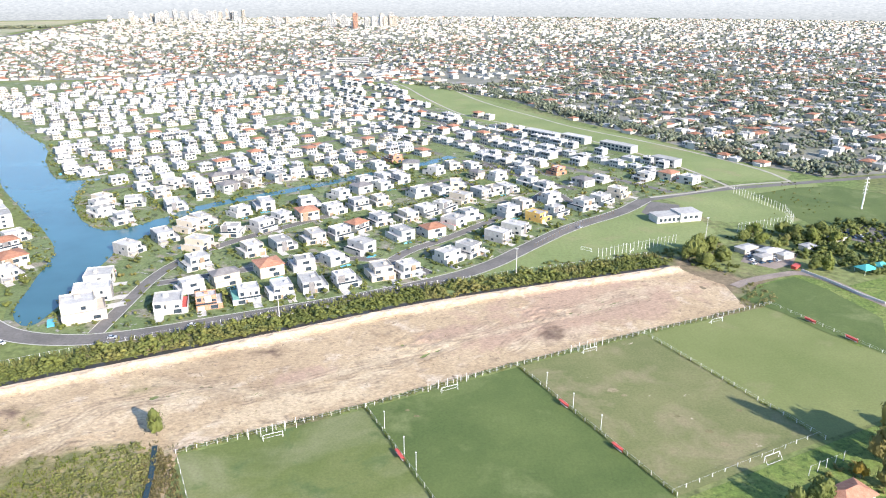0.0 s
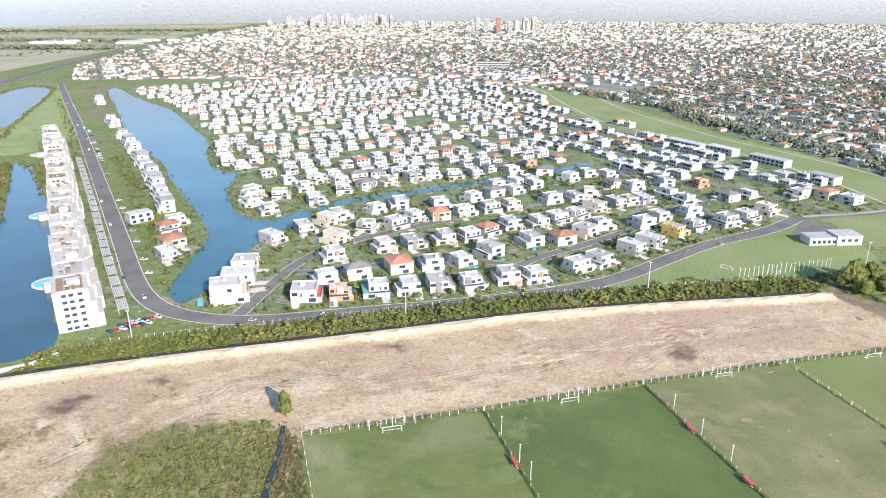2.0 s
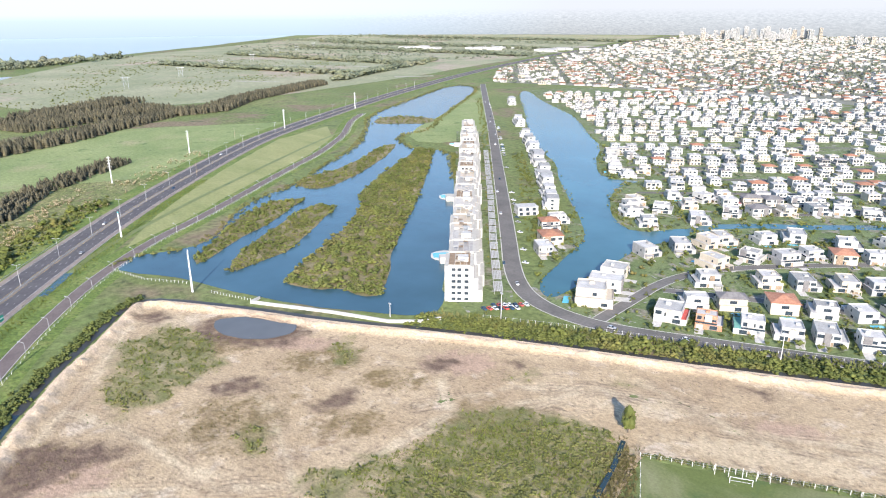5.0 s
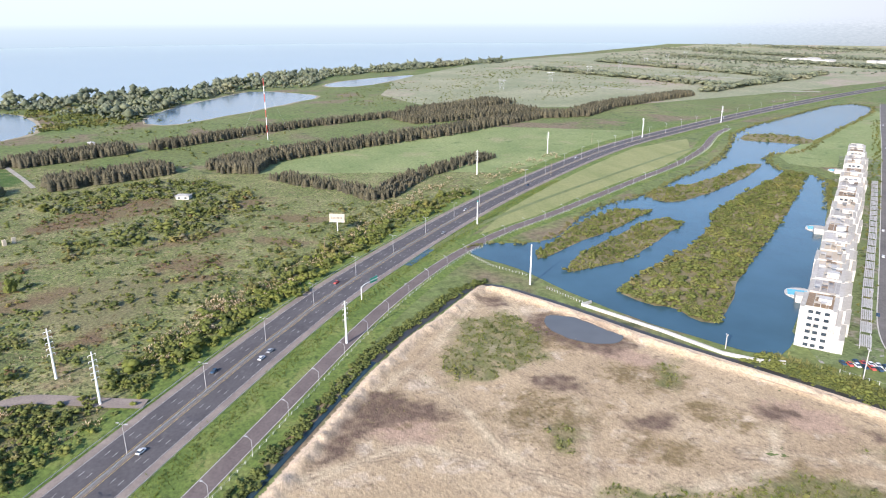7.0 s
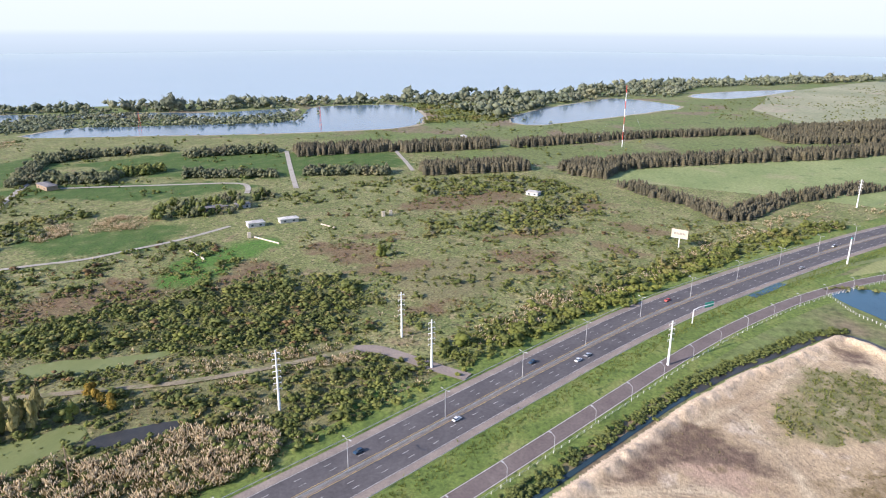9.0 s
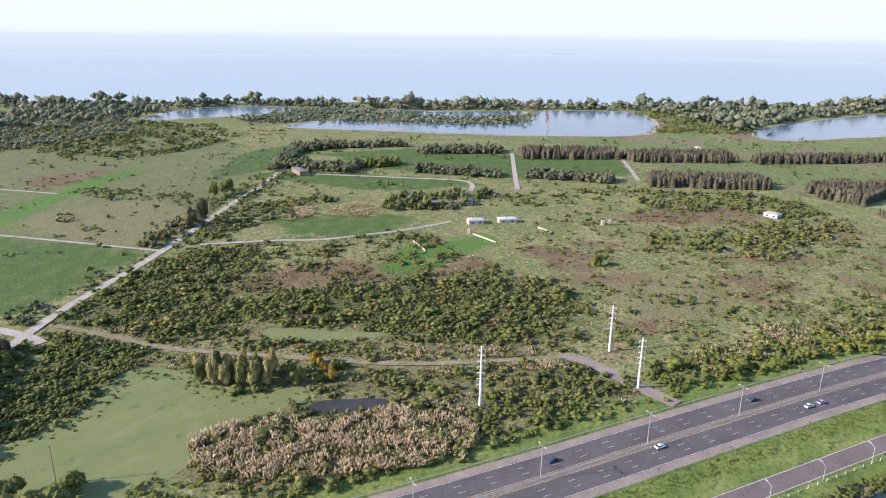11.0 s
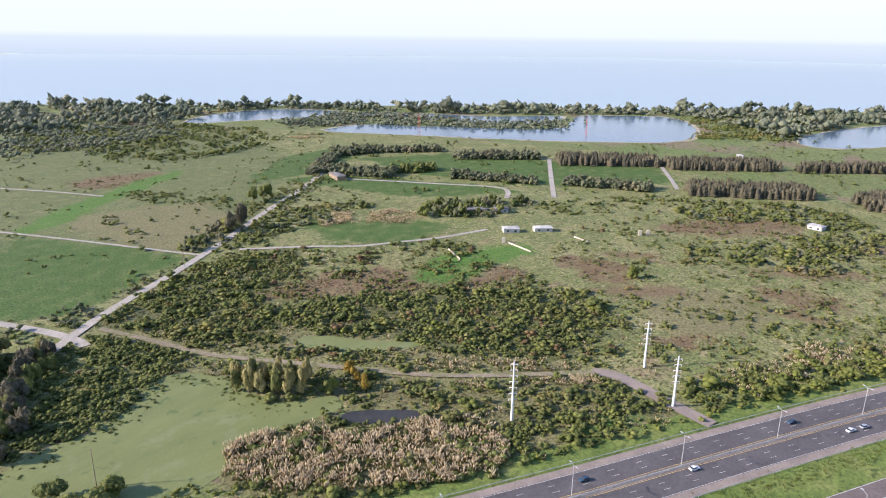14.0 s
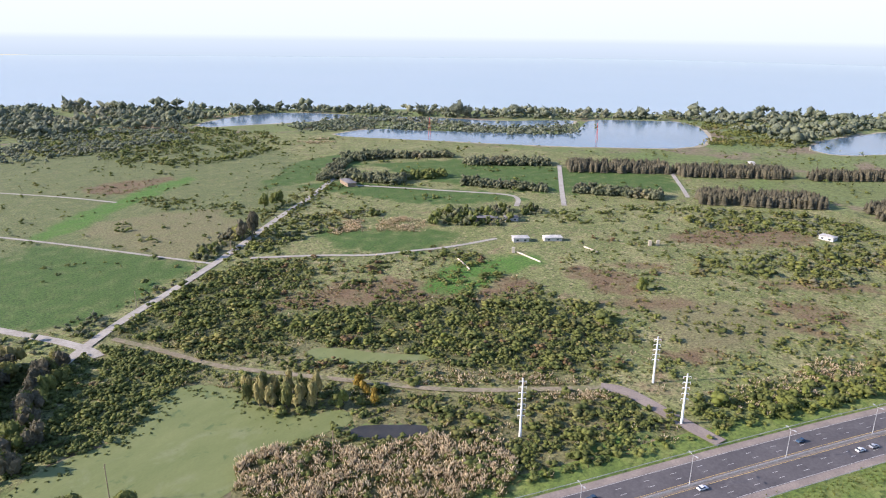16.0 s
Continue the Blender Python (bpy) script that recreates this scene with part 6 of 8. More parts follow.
# trees between the houses
t1 = strewn(TOWN, 60000)
t1 = t1[(t1[:, 0] < 0.8 * t1[:, 1] + 140) & (t1[:, 0] > -0.8 * t1[:, 1] - 120)]
d1 = np.hypot(t1[:, 0], t1[:, 1])
keep = (RNG.uniform(0, 1, len(t1)) < 0.9) & (d1 < 4800)
t1, d1 = t1[keep], d1[keep]
extra = strewn([(345, 605), (292, 668), (240, 778), (167, 905), (107, 1075), (22, 1176), (300, 1600), (900, 1300), (1200, 1100), (700, 700)], 4600)
a, b = extra, t1[(d1 > 1500) & (d1 < 2400)][:6500]
# Haze over these trees is carried by their leaf colour
many("trees", BUSH_FAR, a, RNG.uniform(2.8, 6.6, len(a)), M["leaf_city_hazed"], "garden and street trees among the nearer suburb houses", "trees", tall=1.25)
many("trees", BUSH_SPECK, b, RNG.uniform(4.0, 8.0, len(b)), M["leaf_city_hazed"], "garden and street trees across the suburb", "trees", tall=1.2)
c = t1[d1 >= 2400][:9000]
many("trees", BUSH_SPECK, c, RNG.uniform(5.0, 11.0, len(c)), M["leaf_city_hazed"], "dark tree crowns across the far suburb", "trees", tall=0.9)
# wooded margin of the suburb beside the open green
edge = np.array([(x, y) for x, y, _ in along([(350, 612), (292, 680), (240, 790), (170, 912), (110, 1085), (20, 1190), (-70, 1300)], 2.2)])
q = np.concatenate([edge + RNG.normal(0, 9, edge.shape) + (14, 8) for _ in range(3)])
many("trees", BUSH_FAR, q, RNG.uniform(2.5, 6.0, len(q)), M["leaf_city_hazed"], "line of tall trees along the edge of the suburb", "trees", tall=1.4)


# ---------- high-rise clusters far off ----------
def tower(x, y, w, d, floors, turn, mat, label="pale high-rise apartment block far off"):
    th = thing("apartment_tower", label, "tower", pose(x, y, 0, 0, 0, turn), "far high-rises")
    h = floors * 3.0
    part("wall", Build().box(-w / 2, -d / 2, 0, w / 2, d / 2, h), M[mat], th)
    b = Build()
    for f in range(floors):
        b.box(-w / 2 + 0.8, -d / 2 - 0.12, f * 3 + 1, w / 2 - 0.8, -d / 2, f * 3 + 2.4, 0, ("back",))
    tagged(part("window_bands", b, M["glass"], th), kind="stuff")
    part("roof", Build().box(-w / 2 - 0.2, -d / 2 - 0.2, h, w / 2 + 0.2, d / 2 + 0.2, h + 0.6).box(-2.5, -2.5, h + 0.6, 2.5, 2.5, h + 4), M[mat], th)
    return th


for cx, cy, n, sx, sy, f0, f1 in ((-1450, 4050, 34, 380, 300, 10, 22), (-420, 3500, 20, 260, 160, 8, 20), (-900, 3900, 10, 200, 200, 7, 12), (60, 3900, 10, 500, 250, 6, 12)):
    for _ in range(n):
        tower(cx + r.gauss(0, sx / 2), cy + r.gauss(0, sy / 2), r.uniform(14, 28), r.uniform(12, 18), r.randint(f0, f1), r.choice([10, 37, 20, 25]), r.choice(["white", "white", "cream", "white"]))
tower(-400, 3320, 20, 16, 22, 20, "brick", "reddish high-rise far off")
# long office block and the school behind the estate
th = thing("office_block", "long four-storey office block with dark window bands", "office building", pose(-205, 1620, 0, 0, 0, 12))
part("wall", Build().box(-36, -9, 0, 36, 9, 17), M["grey"], th)
for f in range(4):
    part("window_band", Build().box(-35, -9.15, f * 4 + 1.6, 35, -9, f * 4 + 3.6), M["glass"], th)
    part("floor_slab", Build().box(-36.4, -9.6, f * 4 + 4.0, 36.4, -9, f * 4 + 4.4), M["white"], th)
th = thing("office_block", "pale high slab block among trees", "office building", pose(1600, 2450, 0, 0, 0, 25))
part("wall", Build().box(-40, -9, 0, 40, 9, 34), M["white"], th)
for f in range(9):
    part("window_band", Build().box(-39, -9.15, f * 3.6 + 1.4, 39, -9, f * 3.6 + 2.9), M["glass"], th)

# ---------- apartment row between pond and road ----------
def apartment_block(x, y, turn, length, floors, seed, group="apartment row"):
    """Stepped white volumes with balconies on both long sides, roof terraces with dividing walls and pergolas."""
    r = random.Random(seed)
    th = thing("apartment_block", "white stepped apartment block with balconies and roof terraces", "apartment building", pose(x, y, 0.1, 0, 0, turn), group)
    w, cells = 8.6, 3
    step = length / cells
    for c in range(cells):
        a, b = -length / 2 + c * step, -length / 2 + (c + 1) * step
        f = floors - (r.choice([0, 0, 1]) if c else 0)
        h, sh = f * 3.5, r.uniform(-1.2, 1.2) if c else 0
        back = [-w + sh + (0 if lv < 2 else 2.6 if lv < 4 else 5.0) for lv in range(f)]
        top = back[-1]
        for lv in range(0, f, 2):
            part("wall", Build().box(a, back[lv], lv * 3.5, b, w + sh, min(lv + 2, f) * 3.5), M[r.choice(["white", "white", "flatroof", "cream"])], th)
        part("roof_terrace", Build().box(a + 0.2, top + 0.2, h, b - 0.2, w + sh - 0.2, h + 0.1), M[r.choice(["flatroof", "cream", "grey", "wood"])], th)
        pr = Build()
        for e in ((a, top, b, top + 0.2), (a, w + sh - 0.2, b, w + sh), (a, top + 0.2, a + 0.2, w + sh - 0.2), (b - 0.2, top + 0.2, b, w + sh - 0.2)):
            pr.box(e[0], e[1], h, e[2], e[3], h + 1.1)
        for t in (-1.6, 1.8, 5.0):
            pr.box(a + 0.2, t + sh, h, b - 0.2, t + sh + 0.2, h + r.choice([1.1, 1.8]))
        part("parapet", pr, M["white"], th)
        if r.random() < 0.7:
            px = r.uniform(a + 1, b - 6)
            part("penthouse", Build().box(px, -2.4 + sh, h, px + r.uniform(4, 6), 3.4 + sh, h + 2.9), M["white"], th)
        for k in range(4):
            px = r.uniform(a + 0.6, b - 3.6)
            t = r.choice([-3.3, -0.5, 2.0, 5.3]) + sh
            part("pergola", Build().box(px, t, h + 2.3, px + 3.0, t + 2.8, h + 2.45).box(px, t, h, px + 0.15, t + 0.15, h + 2.3).box(px + 2.85, t + 2.65, h, px + 3.0, t + 2.8, h + 2.3), M[r.choice(["white", "wood", "cream"])], th)
        for lv in range(f):
            z = lv * 3.5
            for s in (-1, 1):
                y0, y1 = (w + sh, w + sh + 2.0) if s > 0 else (back[lv] - 2.0, back[lv])
                e = y1 - 0.12 if s > 0 else y0
                bl = Build().box(a + 0.5, y0, z + 3.2, b - 0.5, y1, z + 3.5).box(a + 0.5, e, z + 3.5, b - 0.5, e + 0.12, z + 4.4).box(a + 0.3, y0, z, a + 0.5, y1, z + 3.5)
                part("balcony", bl, M["white"], th)
                window(th, (a + b) / 2, w + sh if s > 0 else back[lv], z + 0.4, step * 0.62, 2.3, "y+" if s > 0 else "y-")
    for lv in range(floors):
        for yy in (-1.6, 2.4, 5.6):
            window(th, -length / 2, yy, lv * 3.5 + 1.0, 2.1, 1.5, "x-")
    return th


APT = [(-236, 272), (-281, 326), (-325, 378), (-368, 430), (-412, 481), (-456, 533), (-500, 585), (-548, 641), (-584, 684)]
for i, (a, b) in enumerate(zip(APT, APT[1:])):
    n = math.dist(a, b)
    apartment_block((a[0] + b[0]) / 2 - 1, (a[1] + b[1]) / 2 - 1, math.degrees(math.atan2(b[1] - a[1], b[0] - a[0])), n - 1.5, 6 if i in (0, 5, 6, 7) else 5, 300 + i)
sheet("ground", [(-226, 262), (-212, 285), (-240, 318), (-300, 390), (-420, 530), (-590, 725), (-625, 700), (-440, 490), (-330, 365), (-258, 276)], 0.2, M["lawn"], "lawn round the apartment row", "lawn")
# slatted carports along the road
def carport(x, y, turn):
    th = thing("carport", "white slatted carport roof on steel posts", "carport", pose(x, y, 0.2, 0, 0, turn), "carports")
    for s in (-7, 0, 7):
        for t in (-2.3, 2.3):
            part("post", Build().box(s - 0.08, t - 0.08, 0, s + 0.08, t + 0.08, 2.5), M["whitesteel"], th)
    for k in range(6):
        part("roof_slat", Build().box(-7.5, -2.7 + k * 0.92, 2.5, 7.5, -2.7 + k * 0.92 + 0.72, 2.62), M["white"], th)
    return th


line = along([(-234, 298), (-284, 356), (-372, 461), (-504, 615)], 18.5)
c0 = carport(line[0][0], line[0][1], math.degrees(line[0][2]))
for x, y, a in line[1:]:
    copy_thing(c0, pose(x, y, 0.2, 0, 0, math.degrees(a)))
# lake-side blocks on the other side of the road
def terrace_house(x, y, turn, floors):
    th = thing("terrace_building", "white lakeside terrace with roof decks", "apartment building", pose(x, y, 0.1, 0, 0, turn), "lakeside terraces")
    w, d = 17.0, 13.0
    for f in range(floors):
        b = f * 1.6
        part("storey", Build().box(-w / 2 + b * 0.3, -d / 2 + b, f * 3.2, w / 2, d / 2, f * 3.2 + 3.2), M["white"], th)
        part("roof_deck", Build().box(-w / 2 + b * 0.3 - 0.2, -d / 2 + b - 0.3, f * 3.2 + 3.2, w / 2 + 0.2, d / 2 + 0.2, f * 3.2 + 3.4), M["flatroof"], th)
        for k in range(3):
            window(th, -w / 2 + 2.8 + k * 5.4, -d / 2 + b, f * 3.2 + 0.4, 2.6, 2.2, "y-")
            window(th, -w / 2 + 2.8 + k * 5.4, d / 2, f * 3.2 + 0.8, 1.8, 1.5, "y+")
        window(th, w / 2, 1.0, f * 3.2 + 0.9, 2.0, 1.5, "x+")
    return th


t0, rr = None, random.Random(3)
for i, (x, y, a) in enumerate(along([(-322, 462), (-405, 568), (-480, 655), (-545, 728)], 18.0) + along([(-600, 790), (-640, 835)], 18.0) + along([(-750, 968), (-800, 1030)], 18.0)):
    if i % 5 == 3:
        continue
    jog, tilt, grow = rr.uniform(-3, 3), rr.uniform(-9, 9), rr.uniform(0.85, 1.12)
    m = pose(x + 8 + jog, y + 6 - jog, 0.1, 0, 0, math.degrees(a) + 180 + tilt)
    if t0 is None:
        t0 = terrace_house(x + 8, y + 6, math.degrees(a) + 180, 3)
        t1 = terrace_house(-318, 440, 52, 2)
    else:
        copy_thing(t0 if i % 3 else t1, m).scale = (grow, grow, 1.0)
# pool decks at the pond
for x, y in ((-297, 321), (-398, 437), (-560, 628)):
    th = thing("swimming_pool", "round poolside deck with a blue pool over the pond", "pool", pose(x, y, 0.2, 0, 0, 50))
    q = Build().tube((0, 0, -0.1), (0, 0, 0.5), 9.6, 9.6, 28)
    part("deck", q, M["kerb"], th)
    part("basin", Build().box(-8.4, -5.2, 0.5, 8.4, 5.2, 0.75), M["white"], th)
    part("water", Build().box(-8, -4.8, 0.75, 8, 4.8, 0.78), M["pool"], th)
    part("pavilion", Build().box(-5, -15, 0, 5, -8, 4.2), M["white"], th)
# white wall and channel edge at the pond's foot
WALL = [(-326, 197), (-324, 190), (-282, 211), (-248, 225), (-236, 236), (-231, 246)]
w = Build()
for (a, b) in zip(WALL, WALL[1:]):
    t = (Vector(b) - Vector(a)).normalized() * 0.55
    nx, ny = -t.y, t.x
    w.add([(a[0] - nx, a[1] - ny, 0), (a[0] + nx, a[1] + ny, 0), (b[0] + nx, b[1] + ny, 0), (b[0] - nx, b[1] - ny, 0), (a[0] - nx, a[1] - ny, 1.3), (a[0] + nx, a[1] + ny, 1.6), (b[0] + nx, b[1] + ny, 1.6), (b[0] - nx, b[1] - ny, 1.6)],
          [(0, 1, 5, 4), (1, 2, 6, 5), (2, 3, 7, 6), (3, 0, 4, 7), (4, 5, 6, 7)])
tagged(part("wall", w, M["white"]), "low white wall along the foot of the pond", "wall", kind="structure")
fence([(-440, 175), (-432, 160), (-402, 166), (-377, 181)], 2.6, 1.5, "short pale post fence round the pond corner", M["post"], 1)
fence([(-354, 183), (-326, 192)], 2.2, 1.5, "short pale post fence by the pond", M["post"], 1)
fence([p for p in offset_line(rounded(BERM, 1, False), 24) if p[0] > -228 and p[1] > 200], 4.0, 1.8, "post and wire fence along the estate road", M["post"], 1)
# reeds and shrubs on the islets and banks
for k, (pts, n, size) in enumerate(((ISLETS["a"], 520, 2.0), (ISLETS["b"], 520, 2.0), (ISLETS["c"], 480, 2.0), (ISLETS["d"], 2100, 2.6), (ISLETS["e"], 200, 1.9))):
    p = strewn(pts, n)
    tall_half = RNG.uniform(0, 1, len(p)) < 0.55
    many("reeds", BUSH, p[tall_half], (0.5 + RNG.gamma(1.5, 0.36, tall_half.sum())).clip(0.4, 1.8) * size, M["leaf"], "dense olive scrub on a pond islet", "reeds", tall=0.95)
    many("reeds", BUSH, p[~tall_half], RNG.uniform(0.5, 1.1, (~tall_half).sum()) * size, M["leaf_reed"], "olive and yellow reeds on a pond islet", "reeds", tall=0.85)
edge = np.array([(x, y) for x, y, _ in along(pond_edge + pond_edge[:1], 2.0)])
edge = edge[(edge[:, 0] < -440) | (edge[:, 1] > 560)]
many("reeds", BUSH, edge + RNG.normal(0, 2.4, edge.shape), RNG.uniform(1.2, 3.0, len(edge)), M["leaf_reed"], "reeds and low shrubs along the pond bank", "reeds", tall=0.9)
sheet("ground", rounded([(-663, 640), (-590, 600), (-560, 690), (-700, 870), (-960, 1160), (-840, 960), (-760, 830)], 1), 0.15, M["pasture"], "open green meadow between pond and road", "grass")
# parked and passing cars
def car(mat, label):
    th = thing("car", label, "car", group="cars")
    body = Build()
    prof = [(-2.15, 0.35), (-2.2, 0.75), (-1.9, 0.95), (-1.0, 1.0), (1.1, 0.95), (2.0, 0.8), (2.15, 0.4)]
    n = len(prof)
    body.add([(x, -0.86, z) for x, z in prof] + [(x, 0.86, z) for x, z in prof], [(i, i + 1, n + i + 1, n + i) for i in range(n - 1)] + [tuple(range(n - 1, -1, -1)), tuple(range(n, 2 * n)), (0, n, 2 * n - 1, n - 1)])
    b = part("body", body, mat, th)
    cab = [(-1.75, 0.97), (-1.2, 1.46), (0.25, 1.48), (1.05, 0.97)]
    part("cabin", Build().add([(x, -0.76, z) for x, z in cab] + [(x, 0.76, z) for x, z in cab], [(0, 1, 5, 4), (2, 3, 7, 6), (3, 2, 1, 0), (4, 5, 6, 7)]), M["glass"], th)
    part("roof", Build().box(-1.2, -0.74, 1.46, 0.27, 0.74, 1.52), mat, th)
    for x in (-1.35, 1.35):
        for y in (-0.8, 0.8):
            part("wheel", Build().tube((x, y - 0.1, 0.33), (x, y + 0.1, 0.33), 0.33, 0.33, 12), M["tyre"], th)
    return th


protos = [car(M["carpaint"], "white car on the road"), car(M["carblue"], "dark blue car on the road"), car(M["metal"], "silver car on the road"), car(M["red"], "red car on the road")]
def put_car(k, x, y, turn, first=set()):
    m = pose(x, y, 0.22, 0, 0, turn)
    if k not in first:
        first.add(k)
        protos[k].matrix_basis = m
    else:
        copy_thing(protos[k], m)


for d, s, k in ((-7, 318, 0), (-7, 326, 2), (7, 195, 1), (-3.4, 238, 0), (7, 300, 1), (-10, 540, 2), (6.5, 420, 3), (6.8, 880, 0), (-6.8, 720, 1), (3.4, 610, 2)):
    x, y, a = along(offset_line(H, d), 2000, s)[0]
    put_car(k, x, y, math.degrees(a) + (0 if d < 0 else 180))
rr = random.Random(3)
for i in range(14):
    put_car(rr.choice([0, 1, 2, 0, 3]), -222 + 1.9 * i * 0.55, 271 + 1.8 * i * 0.6 + (6 if i % 2 else 0), -20 + rr.uniform(-4, 4))
for x, y, a in along(offset_line(MAIN_ROAD, 9)[2:6], 6.5, 20)[::-1][::2]:
    if rr.random() < 0.55:
        put_car(rr.choice([0, 1, 2, 0]), x, y, math.degrees(a) + 60)
for x, y, a in along(MAIN_ROAD[1:], 38, 10):
    if rr.random() < 0.5:
        side = rr.choice([-1, 1])
        put_car(rr.choice([0, 0, 1, 2, 2]), x + 2.2 * side + rr.uniform(-9, 9) * math.cos(a), y - 1.6 * side + rr.uniform(-9, 9) * math.sin(a), math.degrees(a) + (0 if side > 0 else 180))
# gatehouse
th = thing("gatehouse", "long low white gatehouse with flat roof", "building", pose(170, 483, 0.1, 0, 0, 14))
part("wall", Build().box(-18, -6, 0, 16, 6, 5), M["white"], th)
part("wing", Build().box(0, -7, 0, 17, 7, 6.2), M["white"], th)
part("roof", Build().box(-18.4, -6.4, 5, 0, 6.4, 5.3), M["flatroof"], th)
part("roof", Build().box(-0.2, -7.3, 6.2, 17.3, 7.3, 6.5), M["flatroof"], th)
for k in range(5):
    window(th, -15 + k * 3.4, -6, 1.2, 2.0, 2.2, "y-")
for k in range(3):
    window(th, 4 + k * 4.4, -7, 2.5, 2.4, 1.8, "y-")
# low row buildings along the golf side
for x, y, n in ((115, 790, 46), (148, 765, 34), (185, 722, 40), (215, 655, 26)):
    th = thing("row_building", "long white low row building with dark windows", "building", pose(x, y, 0.1, 0, 0, -50))
    part("wall", Build().box(-n / 2, -6, 0, n / 2, 6, 7), M["white"], th)
    part("roof", Build().box(-n / 2 - 0.3, -6.3, 7, n / 2 + 0.3, 6.3, 7.35), M["flatroof"], th)
    for k in range(int(n / 5)):
        for f in range(2):
            window(th, -n / 2 + 2.5 + 5 * k, -6, 0.8 + 3.4 * f, 3.2, 1.9, "y-")

# ---------- bush and trees of the open land ----------
NOGO = [(TRACKS[k][0], TRACKS[k][1] + 2.0) for k in TRACKS] + [(HWY, 24.0), (SERVICE, 14.0)]
WATERS = [DUCK, POOL, DARK_POOL]


def free(p):
    ok = np.ones(len(p), bool)
    for pts, d in NOGO:
        ok &= ~near_line(p, pts, d)
    for w in WATERS:
        ok &= ~inside(p[:, 0], p[:, 1], w)
    return p[ok]


def scrub(poly, n, size, mat, label, clump=0.5, scale=28, kinds=BUSH, tall=0.85, category="scrub"):
    p = strewn(poly, n, clump=clump, scale=scale)
    p = free(p + RNG.normal(0, 8, p.shape) * RNG.choice([0.5, 1.0, 2.2], (len(p), 1)))
    if len(p):
        many("bushes", kinds, p, RNG.uniform(0.45, 1.25, len(p)) * size, M[mat], label, category, tall=tall)


BAND1 = [(-150, -310), (-230, -345), (-345, -395), (-400, -330), (-470, -270), (-430, -215), (-410, -160), (-380, -100), (-335, -60), (-300, -75), (-270, -140), (-235, -200), (-200, -275)]
BAND2 = [(-150, -205), (-200, -280), (-236, -205), (-262, -150), (-305, -95), (-300, -52), (-270, -50), (-235, -70), (-205, -95), (-150, -150)]
BAND3 = [(-380, -100), (-470, -200), (-540, -200), (-700, -140), (-760, -20), (-640, 40), (-560, 150), (-480, 110), (-400, 40), (-335, -20), (-320, -60)]
DENSE = [(-150, -310), (-230, -345), (-285, -355), (-325, -300), (-360, -240), (-372, -185), (-365, -130), (-335, -75), (-320, -70), (-300, -85), (-270, -145), (-235, -205), (-200, -275)]
def heath(polys, per_ha, mix, label, clump=0.42, scale=13, kinds=BUSH_FINE, tall=0.85, big=1.0):
    """Bushes of all sizes, few of them large, gathered into clumps with open ground between."""
    p = np.concatenate([strewn(q, int(per_ha * abs(sum(a[0] * b[1] - b[0] * a[1] for a, b in zip(q, q[1:] + q[:1]))) / 2e4), clump=clump, scale=scale) for q in polys])
    p = free(p + RNG.normal(0, 2.5, p.shape))
    s = (1.0 + 1.1 * RNG.gamma(1.6, 0.55, len(p))).clip(0.9, 5.0) * big
    which = RNG.choice(len(mix), len(p), p=[w for _, w in mix])
    for k, (key, _) in enumerate(mix):
        i = which == k
        many("bushes", kinds, p[i], s[i], M[key], label + dict(leaf=", olive green", leaf_dark=", dark green", leaf_reed=", yellow-green", leaf_lime=", bright green", rust=", rusty brown", leaf_gum=", grey-green", leaf_shore_hazed=", olive")[key], "scrub", tall=tall)


heath(THICK, 1000, (("leaf_dark", 0.5), ("leaf", 0.34), ("leaf_reed", 0.11), ("leaf_lime", 0.05)), "dense lowland thicket", 0.2, 15, BUSH, big=1.35)
heath([BAND1], 260, (("leaf_dark", 0.4), ("leaf", 0.35), ("leaf_reed", 0.13), ("rust", 0.12)), "scattered lowland bushes", 0.42, 24, BUSH, big=1.25)
heath([BAND2], 800, (("leaf_dark", 0.52), ("leaf", 0.3), ("leaf_reed", 0.15), ("leaf_lime", 0.03)), "bushes between track and highway", 0.22, 14, big=1.15)
heath([[(-205, -335), (-255, -255), (-285, -180), (-312, -112), (-318, -75), (-300, -88), (-270, -140), (-235, -205), (-200, -290)]], 620, (("leaf", 0.4), ("leaf_dark", 0.3), ("leaf_reed", 0.3)), "bushes along the gravel track", 0.3, 12, BUSH, big=0.85)
heath(SHRUBBY, 380, (("leaf", 0.7), ("leaf_dark", 0.1), ("leaf_gum", 0.2)), "large bush clusters on rough grass", 0.22, 16, BUSH, big=1.7)
heath([BAND3], 170, (("leaf", 0.45), ("leaf_dark", 0.3), ("leaf_reed", 0.15), ("rust", 0.1)), "bushes scattered on rough grass", 0.5, 22, BUSH, big=0.95)
heath([[(-318, -52), (-380, -60), (-450, 0), (-540, 80), (-600, 150), (-560, 150), (-470, 95), (-400, 35), (-340, -22)]], 330, (("leaf", 0.5), ("leaf_dark", 0.3), ("leaf_reed", 0.2)), "bushes behind the highway verge", 0.32, 16, BUSH)
heath(RUST_FIELDS, 900, (("rust", 0.92), ("leaf_reed", 0.08)), "rusty low scrub", 0.2, 14, BUSH_SPECK, 0.6, 0.6)
scrub(BAND1, 1500, 1.4, "blade", "dry grass tussocks among the thicket", 0.4, 16, TUFT, 0.8)
scrub(BAND1, 2600, 1.1, "rust", "rusty brown underbrush", 0.4, 22, BUSH_SPECK, 0.7)
scrub(BAND2, 420, 1.2, "rust", "brown underbrush beside the track", 0.45, 20, BUSH_SPECK)
scrub(BAND2, 900, 1.4, "blade", "dry grass tussocks beside the track", 0.35, 16, TUFT, 0.8)
